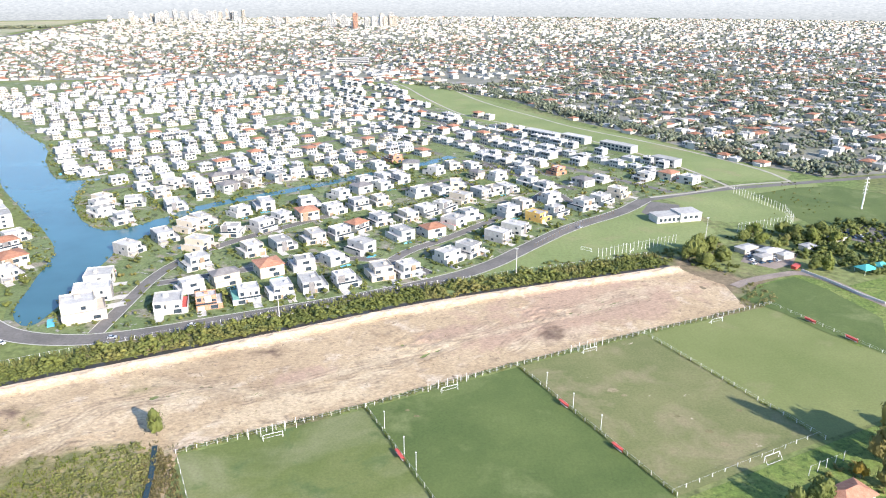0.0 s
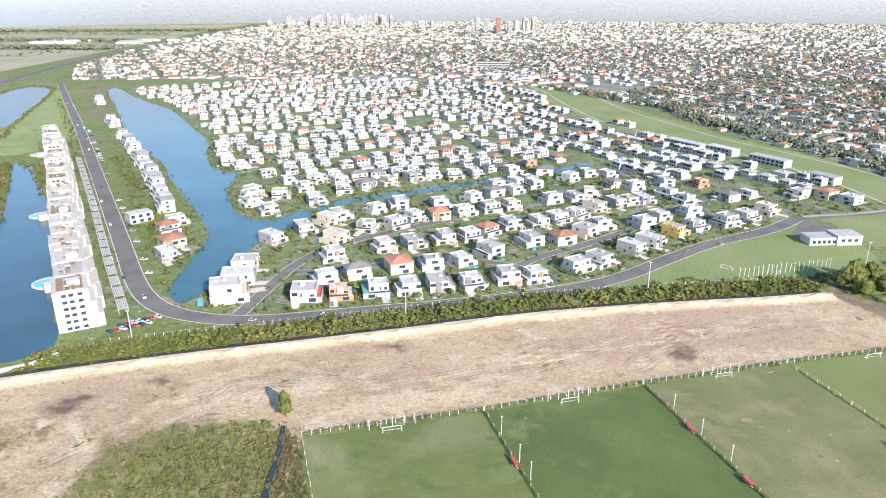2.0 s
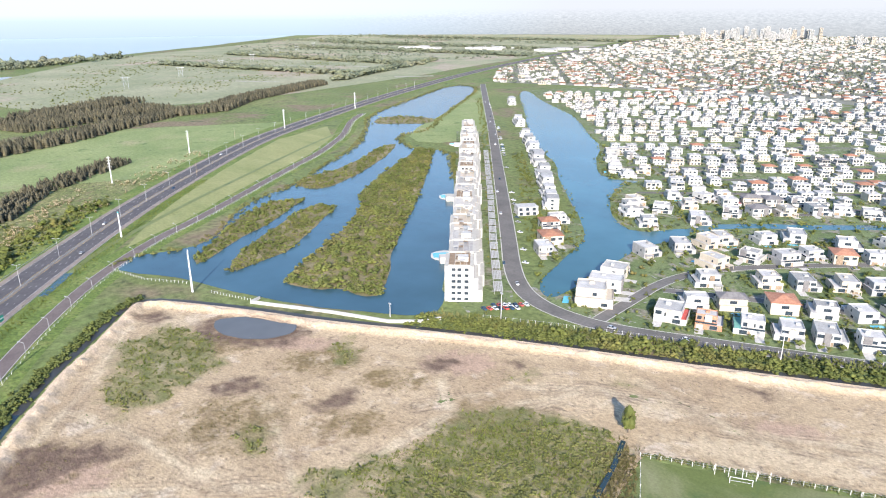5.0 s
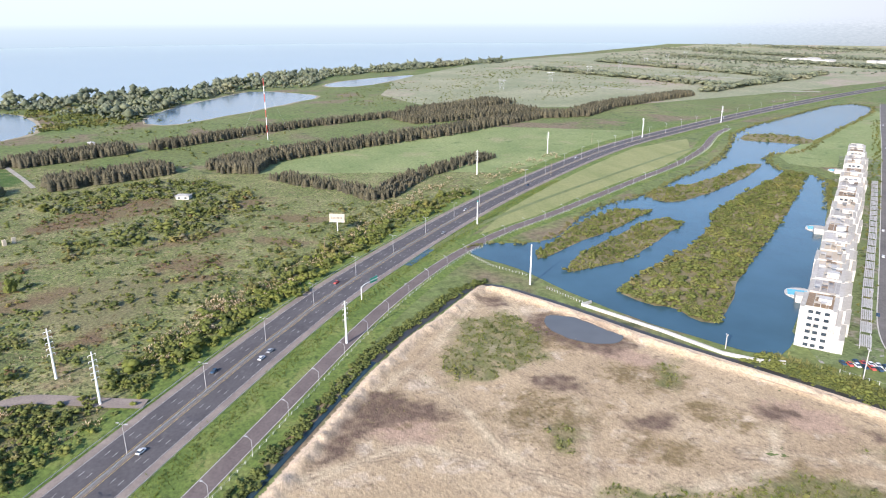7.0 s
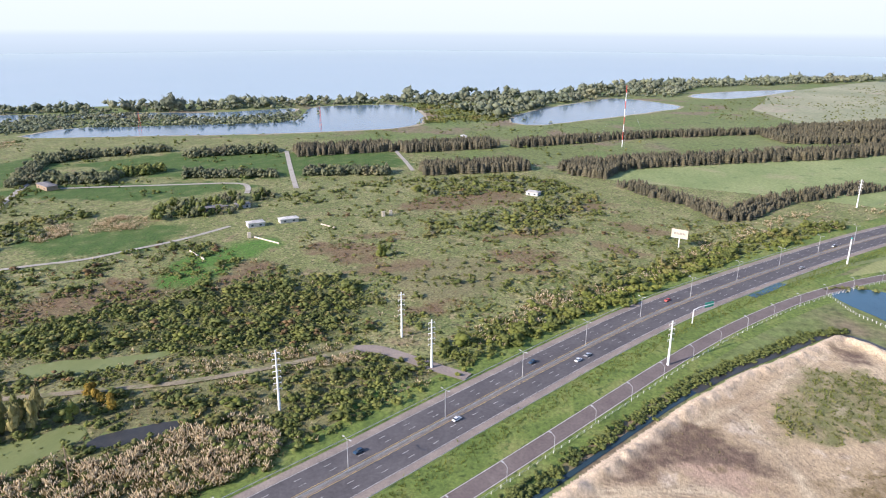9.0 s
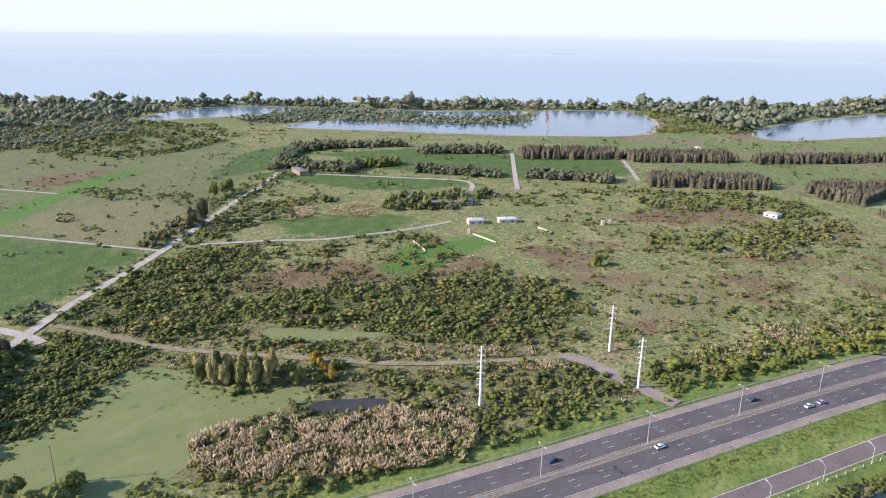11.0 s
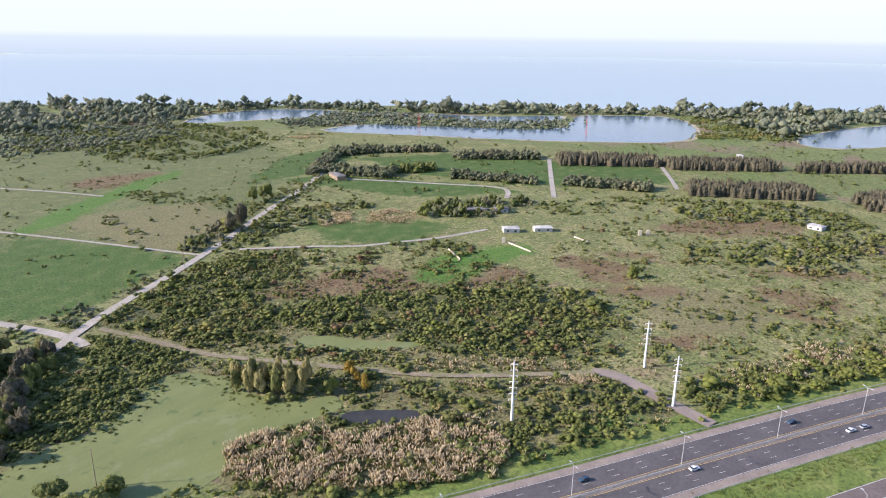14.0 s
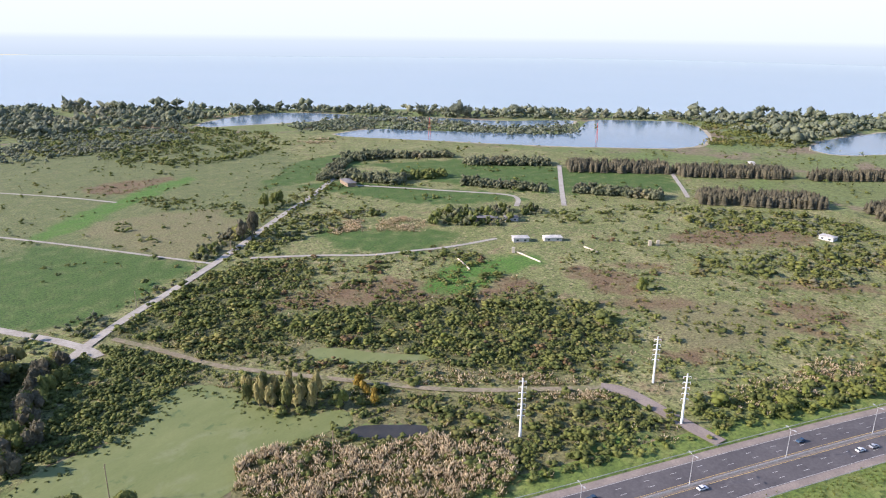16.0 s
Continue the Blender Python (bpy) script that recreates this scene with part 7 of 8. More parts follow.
VERGE_SIDE = [(x, y) for x, y, _ in along([(-204, -101), (-232, -84), (-262, -64), (-290, -44)], 1.1)]
many("bushes", BUSH_FINE, np.array(VERGE_SIDE) + RNG.normal(0, 4.5, (len(VERGE_SIDE), 2)) + (-12, -16), RNG.uniform(1.2, 3.2, len(VERGE_SIDE)), M["leaf"], "leafy bushes between track and highway verge", "bushes")
scrub(DENSE, 6000, 1.2, "leaf", "low weeds and saplings filling the thicket", 0.36, 24, BUSH_SPECK, 0.8)
scrub(BAND2, 2000, 1.0, "leaf_dark", "low green weeds beside the track", 0.2, 15, BUSH_SPECK, 0.8)
scrub(BAND3, 3400, 0.9, "leaf", "low weeds over the rough grass", 0.5, 24, BUSH_SPECK, 0.6)
scrub(BAND3, 2000, 1.1, "blade", "dry grass tussocks on rough grass", 0.42, 20, TUFT, 0.8)
scrub(BAND3, 1200, 1.0, "rust", "rusty brown scrub on rough grass", 0.6, 30, BUSH_SPECK, 0.6)
FARN = [(-230, -400), (-250, -650), (-420, -900), (-760, -1060), (-860, -800), (-900, -660), (-960, -470), (-1040, -300), (-1150, -230), (-1230, -60), (-1100, 60), (-980, 120), (-820, 0), (-740, -150), (-640, -300), (-500, -420), (-350, -420)]
FARBUSH = [(-598, -1176), (-647, -1075), (-786, -1007), (-830, -879), (-741, -740), (-649, -721), (-582, -718), (-507, -756), (-523, -898), (-475, -943)]
heath([[(-215, -352), (-180, -352), (-150, -400), (-185, -392), (-225, -382), (-290, -396), (-330, -412), (-345, -420), (-300, -388)]], 260, (("leaf_dark", 0.5), ("leaf_gum", 0.5)), "bushes beside the paddock", 0.3, 14, BUSH, 1.0, 1.2)
heath([FARBUSH], 200, (("leaf_dark", 0.6), ("leaf", 0.4)), "dense bushes of the far lowland", 0.34, 34, BUSH_FAR, 0.9, 1.7)
heath([FARN], 22, (("leaf_dark", 0.6), ("leaf", 0.4)), "scattered bushes over the far grassland", 0.55, 50, BUSH_FAR, 0.85, 1.25)
heath([[(-399, -621), (-426, -630), (-445, -556), (-462, -482), (-443, -470), (-421, -520), (-402, -591)]], 330, (("leaf_dark", 0.6), ("leaf", 0.4)), "hedge bushes across the fields", 0.2, 12, BUSH, 0.9, 1.2)
scrub(FARN, 3000, 1.1, "leaf_dark", "low dark bushes over the far grassland", 0.5, 45, BUSH_SPECK, 0.7)
heath([[(-500, -334), (-548, -352), (-580, -331), (-611, -285), (-614, -259), (-567, -281), (-530, -275), (-520, -300)]], 260, (("leaf_dark", 0.6), ("leaf_gum", 0.4)), "trees round the farm yard", 0.15, 12, GUM, 1.2, 1.8)
heath([[(-560, -262), (-614, -259), (-660, -230), (-735, -150), (-690, -140), (-600, -200)]], 190, (("leaf_dark", 0.5), ("leaf", 0.5)), "bushes beyond the farm", 0.3, 20, BUSH, 1.0, 1.35)
heath([[(-324, -424), (-362, -443), (-393, -459), (-413, -464), (-404, -445), (-342, -419), (-321, -410)]], 420, (("leaf_gum", 0.7), ("leaf", 0.3)), "brownish trees along the dirt road", 0.1, 10, GUM, 1.1, 1.7)
scrub([(-240, -372), (-350, -425), (-450, -475), (-560, -530), (-580, -500), (-450, -440), (-350, -395), (-250, -350)], 300, 2.6, "leaf", "bushes along the dirt road", 0.3, 25, BUSH_FINE)
COASTWOOD = [(-744, -1560), (-953, -1285), (-1172, -1000), (-1385, -690), (-1560, -370), (-1800, 0), (-2120, 170), (-2400, 640), (-2640, 1075), (-2500, 1100), (-2250, 700), (-2000, 330), (-1720, 230), (-1700, 90), (-1480, -40), (-1290, -100), (-1210, -115), (-1440, -330), (-1400, -440), (-1330, -525), (-1190, -745), (-1070, -1060), (-930, -1100), (-790, -1050), (-560, -1100), (-480, -1350)]
# The far woods get their haze from the paled leaf colour
heath([COASTWOOD], 52, (("leaf_shore_hazed", 1.0),), "hazy wood along the shore", 0.12, 90, BUSH_FAR, 1.2, 4.4)
scrub([(-480, -1350), (-560, -1100), (-790, -1050), (-700, -900), (-450, -900), (-300, -1150)], 1300, 6.0, "leaf_shore_hazed", "olive wood inland of the shore", 0.3, 50, BUSH_FAR, 1.0, "wood")
scrub([(-1110, -895), (-1130, -735), (-1125, -600), (-1220, -498), (-1262, -500), (-1095, -455), (-1045, -590), (-995, -690), (-960, -785), (-880, -800), (-890, -900)], 900, 6.5, "leaf_shore_hazed", "low wooded spit between two lagoons", 0.02, 50, BUSH_FAR, 1.0, "wood")
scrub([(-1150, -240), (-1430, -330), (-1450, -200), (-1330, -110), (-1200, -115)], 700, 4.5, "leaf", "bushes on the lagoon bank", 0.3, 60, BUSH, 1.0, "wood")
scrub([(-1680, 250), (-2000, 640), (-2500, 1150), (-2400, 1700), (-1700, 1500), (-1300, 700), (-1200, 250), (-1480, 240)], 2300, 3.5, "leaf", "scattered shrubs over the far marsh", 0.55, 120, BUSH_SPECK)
scrub([(-1400, 1700), (-2600, 1500), (-3300, 2200), (-3900, 3200), (-2100, 3400), (-1600, 2500)], 2600, 9.0, "leaf_shore_hazed", "long hazy tree belts on the far plain", 0.58, 260, BUSH_SPECK, 0.8, "wood")


def tree_row(a, b, depth, n, size, label, mat="leaf_brown", kinds=CONIFER, tall=1.0):
    """A planted block of trees from a to b, so deep."""
    a, b = np.array(a, float), np.array(b, float)
    t = (b - a) / np.linalg.norm(b - a)
    nrm = np.array([-t[1], t[0]])
    if nrm @ (a + b) < 0:
        nrm = -nrm
    k = RNG.uniform(0, 1, (n, 1))
    p = a + (b - a) * k + nrm * np.round(RNG.uniform(0, 1, (n, 1)) * depth / 6) * 6 + RNG.normal(0, 0.8, (n, 2))
    many("trees", kinds, p, RNG.uniform(0.75, 1.2, n) * size, M[mat], label, "plantation", tall=tall)


tree_row((-807, -326), (-870, -218), 46, 520, 11, "dark brown planted conifers in rows")
tree_row((-860, -204), (-925, -90), 44, 520, 11, "dark brown planted conifers in rows")
tree_row((-728, -150), (-778, -40), 40, 520, 11, "dark brown planted conifers in rows")
tree_row((-701, -276), (-722, -190), 18, 150, 6.0, "planted trees at a field edge", "leaf_gum", GUM, 1.0)
tree_row((-662, -398), (-686, -303), 16, 130, 5.5, "planted trees at a field edge", "leaf_gum", GUM, 1.0)
tree_row((-769, -455), (-832, -362), 24, 190, 6.0, "planted trees at a field edge", "leaf_gum", GUM, 1.0)
tree_row((-700, -590), (-757, -560), 30, 120, 6.5, "mixed trees beside the track", "leaf_gum", GUM, 1.0)
tree_row((-757, -555), (-806, -499), 20, 90, 5.5, "mixed trees beside the track", "leaf_gum", GUM, 1.0)
tree_row((-600, -530), (-622, -452), 30, 130, 6.0, "mixed trees beside the track", "leaf_gum", GUM, 1.0)
tree_row((-645, -465), (-690, -432), 20, 60, 6.0, "mixed trees in a field", "leaf_dark", GUM, 1.0)
tree_row((-590, -530), (-700, -590), 16, 130, 5.0, "trees lining the far dirt road", "leaf_gum", GUM, 1.0)
tree_row((-930, -68), (-1005, 40), 20, 260, 10, "dark brown planted conifers in rows")
tree_row((-786, -12), (-755, 36), 60, 420, 11, "dark brown planted conifers in rows")
C1 = [(-748, 40), (-809, 61), (-873, 196), (-927, 326), (-975, 400), (-1040, 516), (-1031, 594), (-1126, 708), (-1252, 976)]
for a, b in zip(C1, C1[1:]):
    tree_row(a, b, 40, int(math.dist(a, b) * 3.2), 11, "dense brownish conifer plantation belt")
tree_row((-1040, 300), (-1110, 545), 70, 900, 11, "dense brownish conifer plantation block")
tree_row((-1137, 347), (-1250, 560), 60, 700, 11, "dense brownish conifer plantation block")
for a, b in (((-951, -65), (-1013, 34)), ((-1013, 34), (-1078, 158)), ((-1078, 158), (-1158, 361))):
    tree_row(a, b, 18, int(math.dist(a, b) * 1.8), 10, "far thin plantation belt")
for a, b in (((-717, 50), (-673, 79)), ((-673, 79), (-640, 111)), ((-640, 111), (-592, 130)), ((-600, 150), (-672, 203)), ((-672, 203), (-751, 315))):
    tree_row(a, b, 24, int(math.dist(a, b) * 2.4), 7, "brownish trees along the highway scrub")
# golden-green bushes along the highway
bright = np.array([(-330, -21), (-342, -14), (-351, -5), (-370, 9), (-382, 15), (-391, 25), (-398, 32), (-394, 38), (-417, 49), (-446, 75), (-460, 88), (-473, 97)]).repeat(7, 0)
many("bushes", BUSH_FINE, bright + RNG.normal(0, 3.6, bright.shape), RNG.uniform(2.2, 4.4, len(bright)), M["leaf_lime"], "large bright yellow-green bushes beside the highway", "bushes", tall=1.1)
line = [(x, y) for x, y, _ in along(offset_line(H, 27), 3.0, 220) if -560 < x < -290]
p = np.array(line)
p = p[RNG.uniform(0, 1, len(p)) < 0.75] if len(p) else p
many("bushes", BUSH_FINE, p + RNG.normal(0, 3.0, p.shape), RNG.uniform(1.6, 3.4, len(p)), M["leaf_lime"], "bright yellow-green bushes along the highway fence", "bushes", tall=0.95)
p = np.array([(x, y) for x, y, _ in along(offset_line(H, 42), 1.4, 150) if -620 < x < -260])
many("bushes", BUSH_FINE, p + RNG.normal(0, 7.0, p.shape), RNG.uniform(0.9, 2.3, len(p)), M["leaf_dark"], "green bushes behind the highway fence", "bushes")


STRIP = [p for p in offset_line(H, 26) if -600 < p[0] < -296] + [p for p in offset_line(H, 50) if -600 < p[0] < -296][::-1]
heath([STRIP], 520, (("leaf", 0.45), ("leaf_lime", 0.33), ("leaf_dark", 0.22)), "large bushes beside the highway", 0.22, 14, BUSH_FINE, 1.0, 1.45)


# ---------- pampas grass ----------
def pampas(places, size, label):
    places = np.asarray(places)
    s = RNG.uniform(0.55, 1.4, len(places)) * size
    many("pampas_grass", TUFT, places, s * 1.25, M["blade"], label + ", arching blades", "pampas grass", tall=0.95)
    many("pampas_grass", PLUME, places, s * 1.25, M["plume"], label + ", pale plumes", "pampas grass", z=s * 0.5, tall=1.0)


PAMPAS = [(-166, -196), (-180, -192), (-192, -176), (-198, -162), (-206, -153), (-220, -146), (-236, -129), (-236, -112), (-222, -100), (-204, -98), (-184, -124), (-168, -140), (-154, -163), (-152, -184)]
p = strewn(PAMPAS, 1500, clump=0.42, scale=9)
p = np.concatenate([p, strewn(PAMPAS, 320)])
pampas(p, 1.75, "dense stand of pale pampas grass by the pond")
q = strewn(PAMPAS, 300)
many("reeds", BUSH_FINE, q, RNG.uniform(1.0, 2.3, len(q)), M["leaf_reed"], "green growth under the pampas grass", "reeds", tall=0.7)
fresh = strewn([(-128, -190), (-140, -190), (-160, -165), (-170, -140), (-160, -135), (-140, -165)], 90)
many("bushes", BUSH_FINE, fresh, RNG.uniform(0.9, 2.0, len(fresh)), M["leaf_lime"], "fresh green bushes between pond and highway", "bushes")
for poly, n, label in (([(-318, -52), (-350, -40), (-400, 0), (-468, 68), (-530, 104), (-590, 155), (-670, 222), (-660, 235), (-580, 172), (-520, 120), (-455, 85), (-400, 35), (-360, 0), (-322, -35)], 620, "dense pale pampas clumps behind the highway bushes"), (BAND1, 170, "scattered pale pampas clumps in the thicket"), (BAND2, 160, "pale pampas clumps near the track"), ([(-261, -180), (-281, -170), (-291, -142), (-314, -110), (-306, -103), (-281, -131), (-258, -162)], 170, "pale pampas clumps beside the gravel track"), ([(-352, -24), (-379, -24), (-402, -8), (-407, 10), (-383, 6), (-355, -9)], 200, "dense pale pampas clumps near the highway"), ([(-432, -388), (-461, -401), (-487, -384), (-460, -374), (-428, -372)], 200, "pale pampas field beside the lane"), ([(-483, -368), (-506, -372), (-523, -346), (-493, -331), (-475, -337)], 200, "pale pampas field by the farm"), ([(-683, -1133), (-728, -1123), (-762, -1104), (-717, -1062), (-682, -1085)], 300, "far pale reed field"), ([(-842, -1141), (-935, -1146), (-1011, -1118), (-975, -1095), (-878, -1093)], 350, "far pale reed field at the lagoon"), ([(-775, -762), (-826, -775), (-842, -731), (-800, -706), (-777, -718)], 250, "far pale reed field near the lagoon"), ([(-330, -30), (-380, 30), (-470, 105), (-560, 200), (-640, 290), (-600, 300), (-520, 215), (-440, 130), (-350, 55), (-300, -10)], 330, "pale pampas clumps along the highway"),
                       ([(-590, 190), (-670, 260), (-760, 390), (-730, 400), (-640, 300), (-570, 215)], 260, "pale pampas clumps along the far highway"), ([(-457, -409), (-525, -350), (-482, -320), (-434, -389)], 330, "pale pampas clumps by the farm"), ([(-256, -160), (-290, -116), (-306, -92), (-300, -84), (-284, -106), (-250, -150)], 200, "pale pampas clumps along the power line")):
    pampas(free(strewn(poly, n, clump=0.45, scale=22)), 1.35, label)


# ---------- single trees ----------
def tree(x, y, height, radius, mat, label, seed, trunk_share=0.35):
    th = thing("tree", label, "tree", pose(x, y, 0.1, 0, 0, seed * 47 % 360))
    q = Build()
    r0 = max(0.15, height * 0.022)
    q.tube((0, 0, 0), (0.1 * radius * 0.3, 0, height * 0.6), r0, r0 * 0.5, 8)
    rs = np.random.default_rng(seed)
    for k in range(5):
        a = rs.uniform(0, math.tau)
        z = height * rs.uniform(trunk_share * 0.8, 0.6)
        q.tube((0, 0, z), (radius * 0.6 * math.cos(a), radius * 0.6 * math.sin(a), z + height * rs.uniform(0.1, 0.25)), r0 * 0.45, r0 * 0.15, 6)
    part("trunk", q, M["trunk"], th)
    v, f = crown(420, 9, 0.1, seed, 1.0, 0.65)
    v = v * (radius, radius, height * (1 - trunk_share) / 1.5) + (0, 0, height * trunk_share * 0.85)
    part("crown", template_mesh("crown", v, f, mat), mat, th)
    return th


tree(-107, 219, 13, 4.0, M["leaf"], "lone olive-green tree beside the ditch on the lot", 3, 0.2)
tree(-451, -124, 9, 5.0, M["leaf_lime"], "round green tree alone on grass", 4, 0.08)
for i, (x, y) in enumerate(((-199, -228), (-203, -232), (-201, -222), (-207, -226), (-203, -216), (-210, -222), (-206, -210), (-214, -216), (-209, -205), (-217, -211), (-221, -205), (-212, -200))):
    tree(x, y, 14 + i % 4, 3.3, M["leaf_poplar"] if i % 3 else M["leaf_reed"], "slender half-bare poplar by the duckweed pond", 20 + i, 0.15)
for i, (x, y, h) in enumerate(((-222, -190, 10), (-240, -196, 8), (-236, -188, 8), (-232, -180, 8.5))):
    tree(x, y, h, 3.4, M["leaf_lime"] if i == 0 else M["leaf_gold"], "lime-green young tree by the track" if i == 0 else "golden autumn tree by the track", 30 + i, 0.2)
for i, (x, y) in enumerate(((-105, -215), (-112, -208), (-117, -203), (-124, -208), (-110, -222))):
    tree(x, y, 9, 6, M["leaf"], "broad olive tree at the pond's edge", 40 + i, 0.1)
for i, (x, y) in enumerate(((-1200, -735), (-1212, -722), (-1290, -650))):
    tree(x, y, 40 - 7 * i, 17, M["leaf_shore_hazed"], "very tall dark tree above the shore wood", 50 + i, 0.2)
for i, (x, y, h) in enumerate(((-385, -428, 27), (-394, -436, 23), (-376, -430, 19), (-456, -490, 18), (-472, -493, 17), (-480, -492, 15))):
    tree(x, y, h, 5.5, M["leaf_brown"] if i < 3 else M["leaf"], "tall thin-crowned tree beside the dirt road", 60 + i, 0.25)
for i, (x, y, h, r0) in enumerate(((152, 398, 16, 6), (160, 405, 17, 7), (168, 412, 15, 6), (158, 392, 12, 6), (172, 400, 11, 6))):
    tree(x, y, h, r0, M["leaf"], "tall olive tree clump at the end of the lot", 70 + i, 0.15)
shade = free(strewn([(-90, -340), (-153, -352), (-196, -338), (-212, -300), (-206, -272), (-190, -268), (-168, -259), (-147, -248), (-120, -256), (-95, -262), (-70, -300)], 1500))
many("bushes", BUSH, shade, RNG.uniform(1.6, 3.6, len(shade)), M["leaf_dark"], "dark bushes beside the duckweed pond", "bushes")
for i in range(34):
    tree(-80 - 4.6 * (i % 17) + random.uniform(-3, 3), -306 - 12 * (i // 17) - 2.4 * (i % 17) + random.uniform(-4, 4), (23 if i % 17 < 11 else 12) + i % 5, 7.5, M["leaf_brown"] if i % 3 else M["leaf"], "large brownish tree beside the dirt road", 80 + i, 0.12)
for i in range(20):
    k = i / 19
    tree(-172 + 62 * k + random.uniform(-5, 5), -338 + 74 * k + random.uniform(-5, 5), 10 + i % 4, 5.5, M["leaf_brown"] if i % 2 else M["leaf"], "large olive-brown tree at the pond wood", 130 + i, 0.1)
tufts = np.concatenate([strewn(DUCK, 520) , np.array([(-150, -247), (-165, -255), (-180, -262), (-190, -255), (-200, -212), (-205, -205)]).repeat(14, 0) + RNG.normal(0, 4.5, (84, 2))])
edge_d = line_distance(tufts[:, 0], tufts[:, 1], DUCK[1:12])
tufts = tufts[edge_d < 11]
many("bushes", BUSH, tufts, RNG.uniform(0.5, 1.5, len(tufts)), M["leaf_dark"], "dark water plants standing in the duckweed", "water plants", tall=0.6)
# estate garden trees
yard = np.array([(s[0] + dx + random.uniform(-3, 3), s[1] + dy + random.uniform(-3, 3)) for s in rest for dx, dy in ((10, 2), (-10, -2), (2, 11), (-3, -11), (8, 9)) if random.random() < 0.62])
many("trees", BUSH_FAR, yard, RNG.uniform(1.2, 3.4, len(yard)), M["leaf_city_hazed"], "garden trees among the far estate houses", "trees", tall=1.15)
est = strewn(ESTATE, 9000)
est = est[~near_line(est, MAIN_ROAD, 7) & ~inside(est[:, 0], est[:, 1], LAKE)]
gap = np.array([min(max(abs(x - hx), abs(y - hy)) for hx, hy in placed) for x, y in est])
est = est[(gap > 8.2) & (gap < 40)]
many("trees", BUSH_FAR + BUSH[:2], est, RNG.uniform(0.8, 2.6, len(est)) * RNG.choice([0.8, 1.0, 1.5], len(est)), M["leaf"], "small garden trees and hedges between the villas", "trees", tall=1.15)
hedge = []
for ob in [o for o in bpy.data.objects if o.parent is None and o.name.startswith("house") and o.type == "EMPTY" and 280 < o.location.y < 720 and o.location.x < 250]:
    c, s = math.cos(ob.rotation_euler.z), math.sin(ob.rotation_euler.z)
    for side, chance in ((-10.5, 0.75), (10.5, 0.75)):
        if random.random() < chance:
            for t in np.arange(-6, 12, 1.5):
                if random.random() < 0.7:
                    hedge.append((ob.location.x + c * side - s * t, ob.location.y + s * side + c * t))
    if random.random() < 0.8:
        for t in np.arange(-9.5, 9.5, 1.5):
            hedge.append((ob.location.x + c * t - s * 13.0, ob.location.y + s * t + c * 13.0))
hedge = np.array(hedge) + RNG.normal(0, 0.5, (len(hedge), 2))
hedge = hedge[~inside(hedge[:, 0], hedge[:, 1], LAKE) & ~near_line(hedge, MAIN_ROAD, 7)]
for pts, w in STREETS:
    hedge = hedge[~near_line(hedge, pts, w + 1)]
many("hedge", BUSH_FAR, hedge, RNG.uniform(0.7, 1.7, len(hedge)), M["leaf_dark"], "dark clipped hedges between the villa gardens", "hedge", tall=1.2)
edge = np.array([(x, y) for x, y, _ in along(lake_edge + lake_edge[:1], 3.5)])
edge = edge[RNG.uniform(0, 1, len(edge)) < 0.6]
many("bushes", BUSH, edge + RNG.normal(0, 1.6, edge.shape), RNG.uniform(0.6, 1.7, len(edge)), M["leaf"], "low shrubs along the lake shore", "bushes")
strip = np.concatenate([strewn([(-262, 368), (-300, 412), (-385, 520), (-480, 632), (-470, 640), (-378, 535), (-320, 470), (-282, 440), (-255, 410)], 260), strewn([(-246, 262), (-300, 325), (-420, 465), (-520, 585), (-528, 580), (-425, 462), (-310, 325), (-256, 258)], 260)])
strip = strip[~inside(strip[:, 0], strip[:, 1], POND)]
many("trees", BUSH, strip, RNG.uniform(0.9, 2.8, len(strip)), M["leaf"], "garden trees and hedges round the apartment rows", "trees", tall=1.1)
lane = np.array([(x, y) for x, y, _ in along([(-330, -398), (-446, -452), (-560, -508), (-600, -535)], 2.6)] + [(x, y) for x, y, _ in along([(-352, -426), (-446, -474), (-560, -528)], 4.0)] + [(x, y) for x, y, _ in along([(-520, -500), (-590, -500), (-640, -420)], 5.0)])
many("trees", BUSH_FINE, lane + RNG.normal(0, 3.0, lane.shape), RNG.uniform(1.2, 3.0, len(lane)), M["leaf"], "trees and bushes lining the dirt road", "trees", tall=1.25)
road_trees = np.array([(x, y) for x, y, _ in along(offset_line(MAIN_ROAD, -9)[1:6], 7.0)] + [(x, y) for x, y, _ in along(offset_line(MAIN_ROAD, -14)[1:6], 9.0)])
many("trees", BUSH, road_trees + RNG.normal(0, 1.5, road_trees.shape), RNG.uniform(1.2, 2.4, len(road_trees)), M["leaf"], "small street trees along the estate road", "trees", tall=1.2)


front = np.array([(x, y) for x, y, _ in along(offset_line(MR, 9.5), 7.5) if -165 < x < 150 and y < 530])
front = front[RNG.uniform(0, 1, len(front)) < 0.7]
many("trees", BUSH_FINE, front + RNG.normal(0, 1.6, front.shape), RNG.uniform(1.1, 2.7, len(front)), M["leaf_dark"], "dark street trees before the first villas", "trees", tall=1.25)


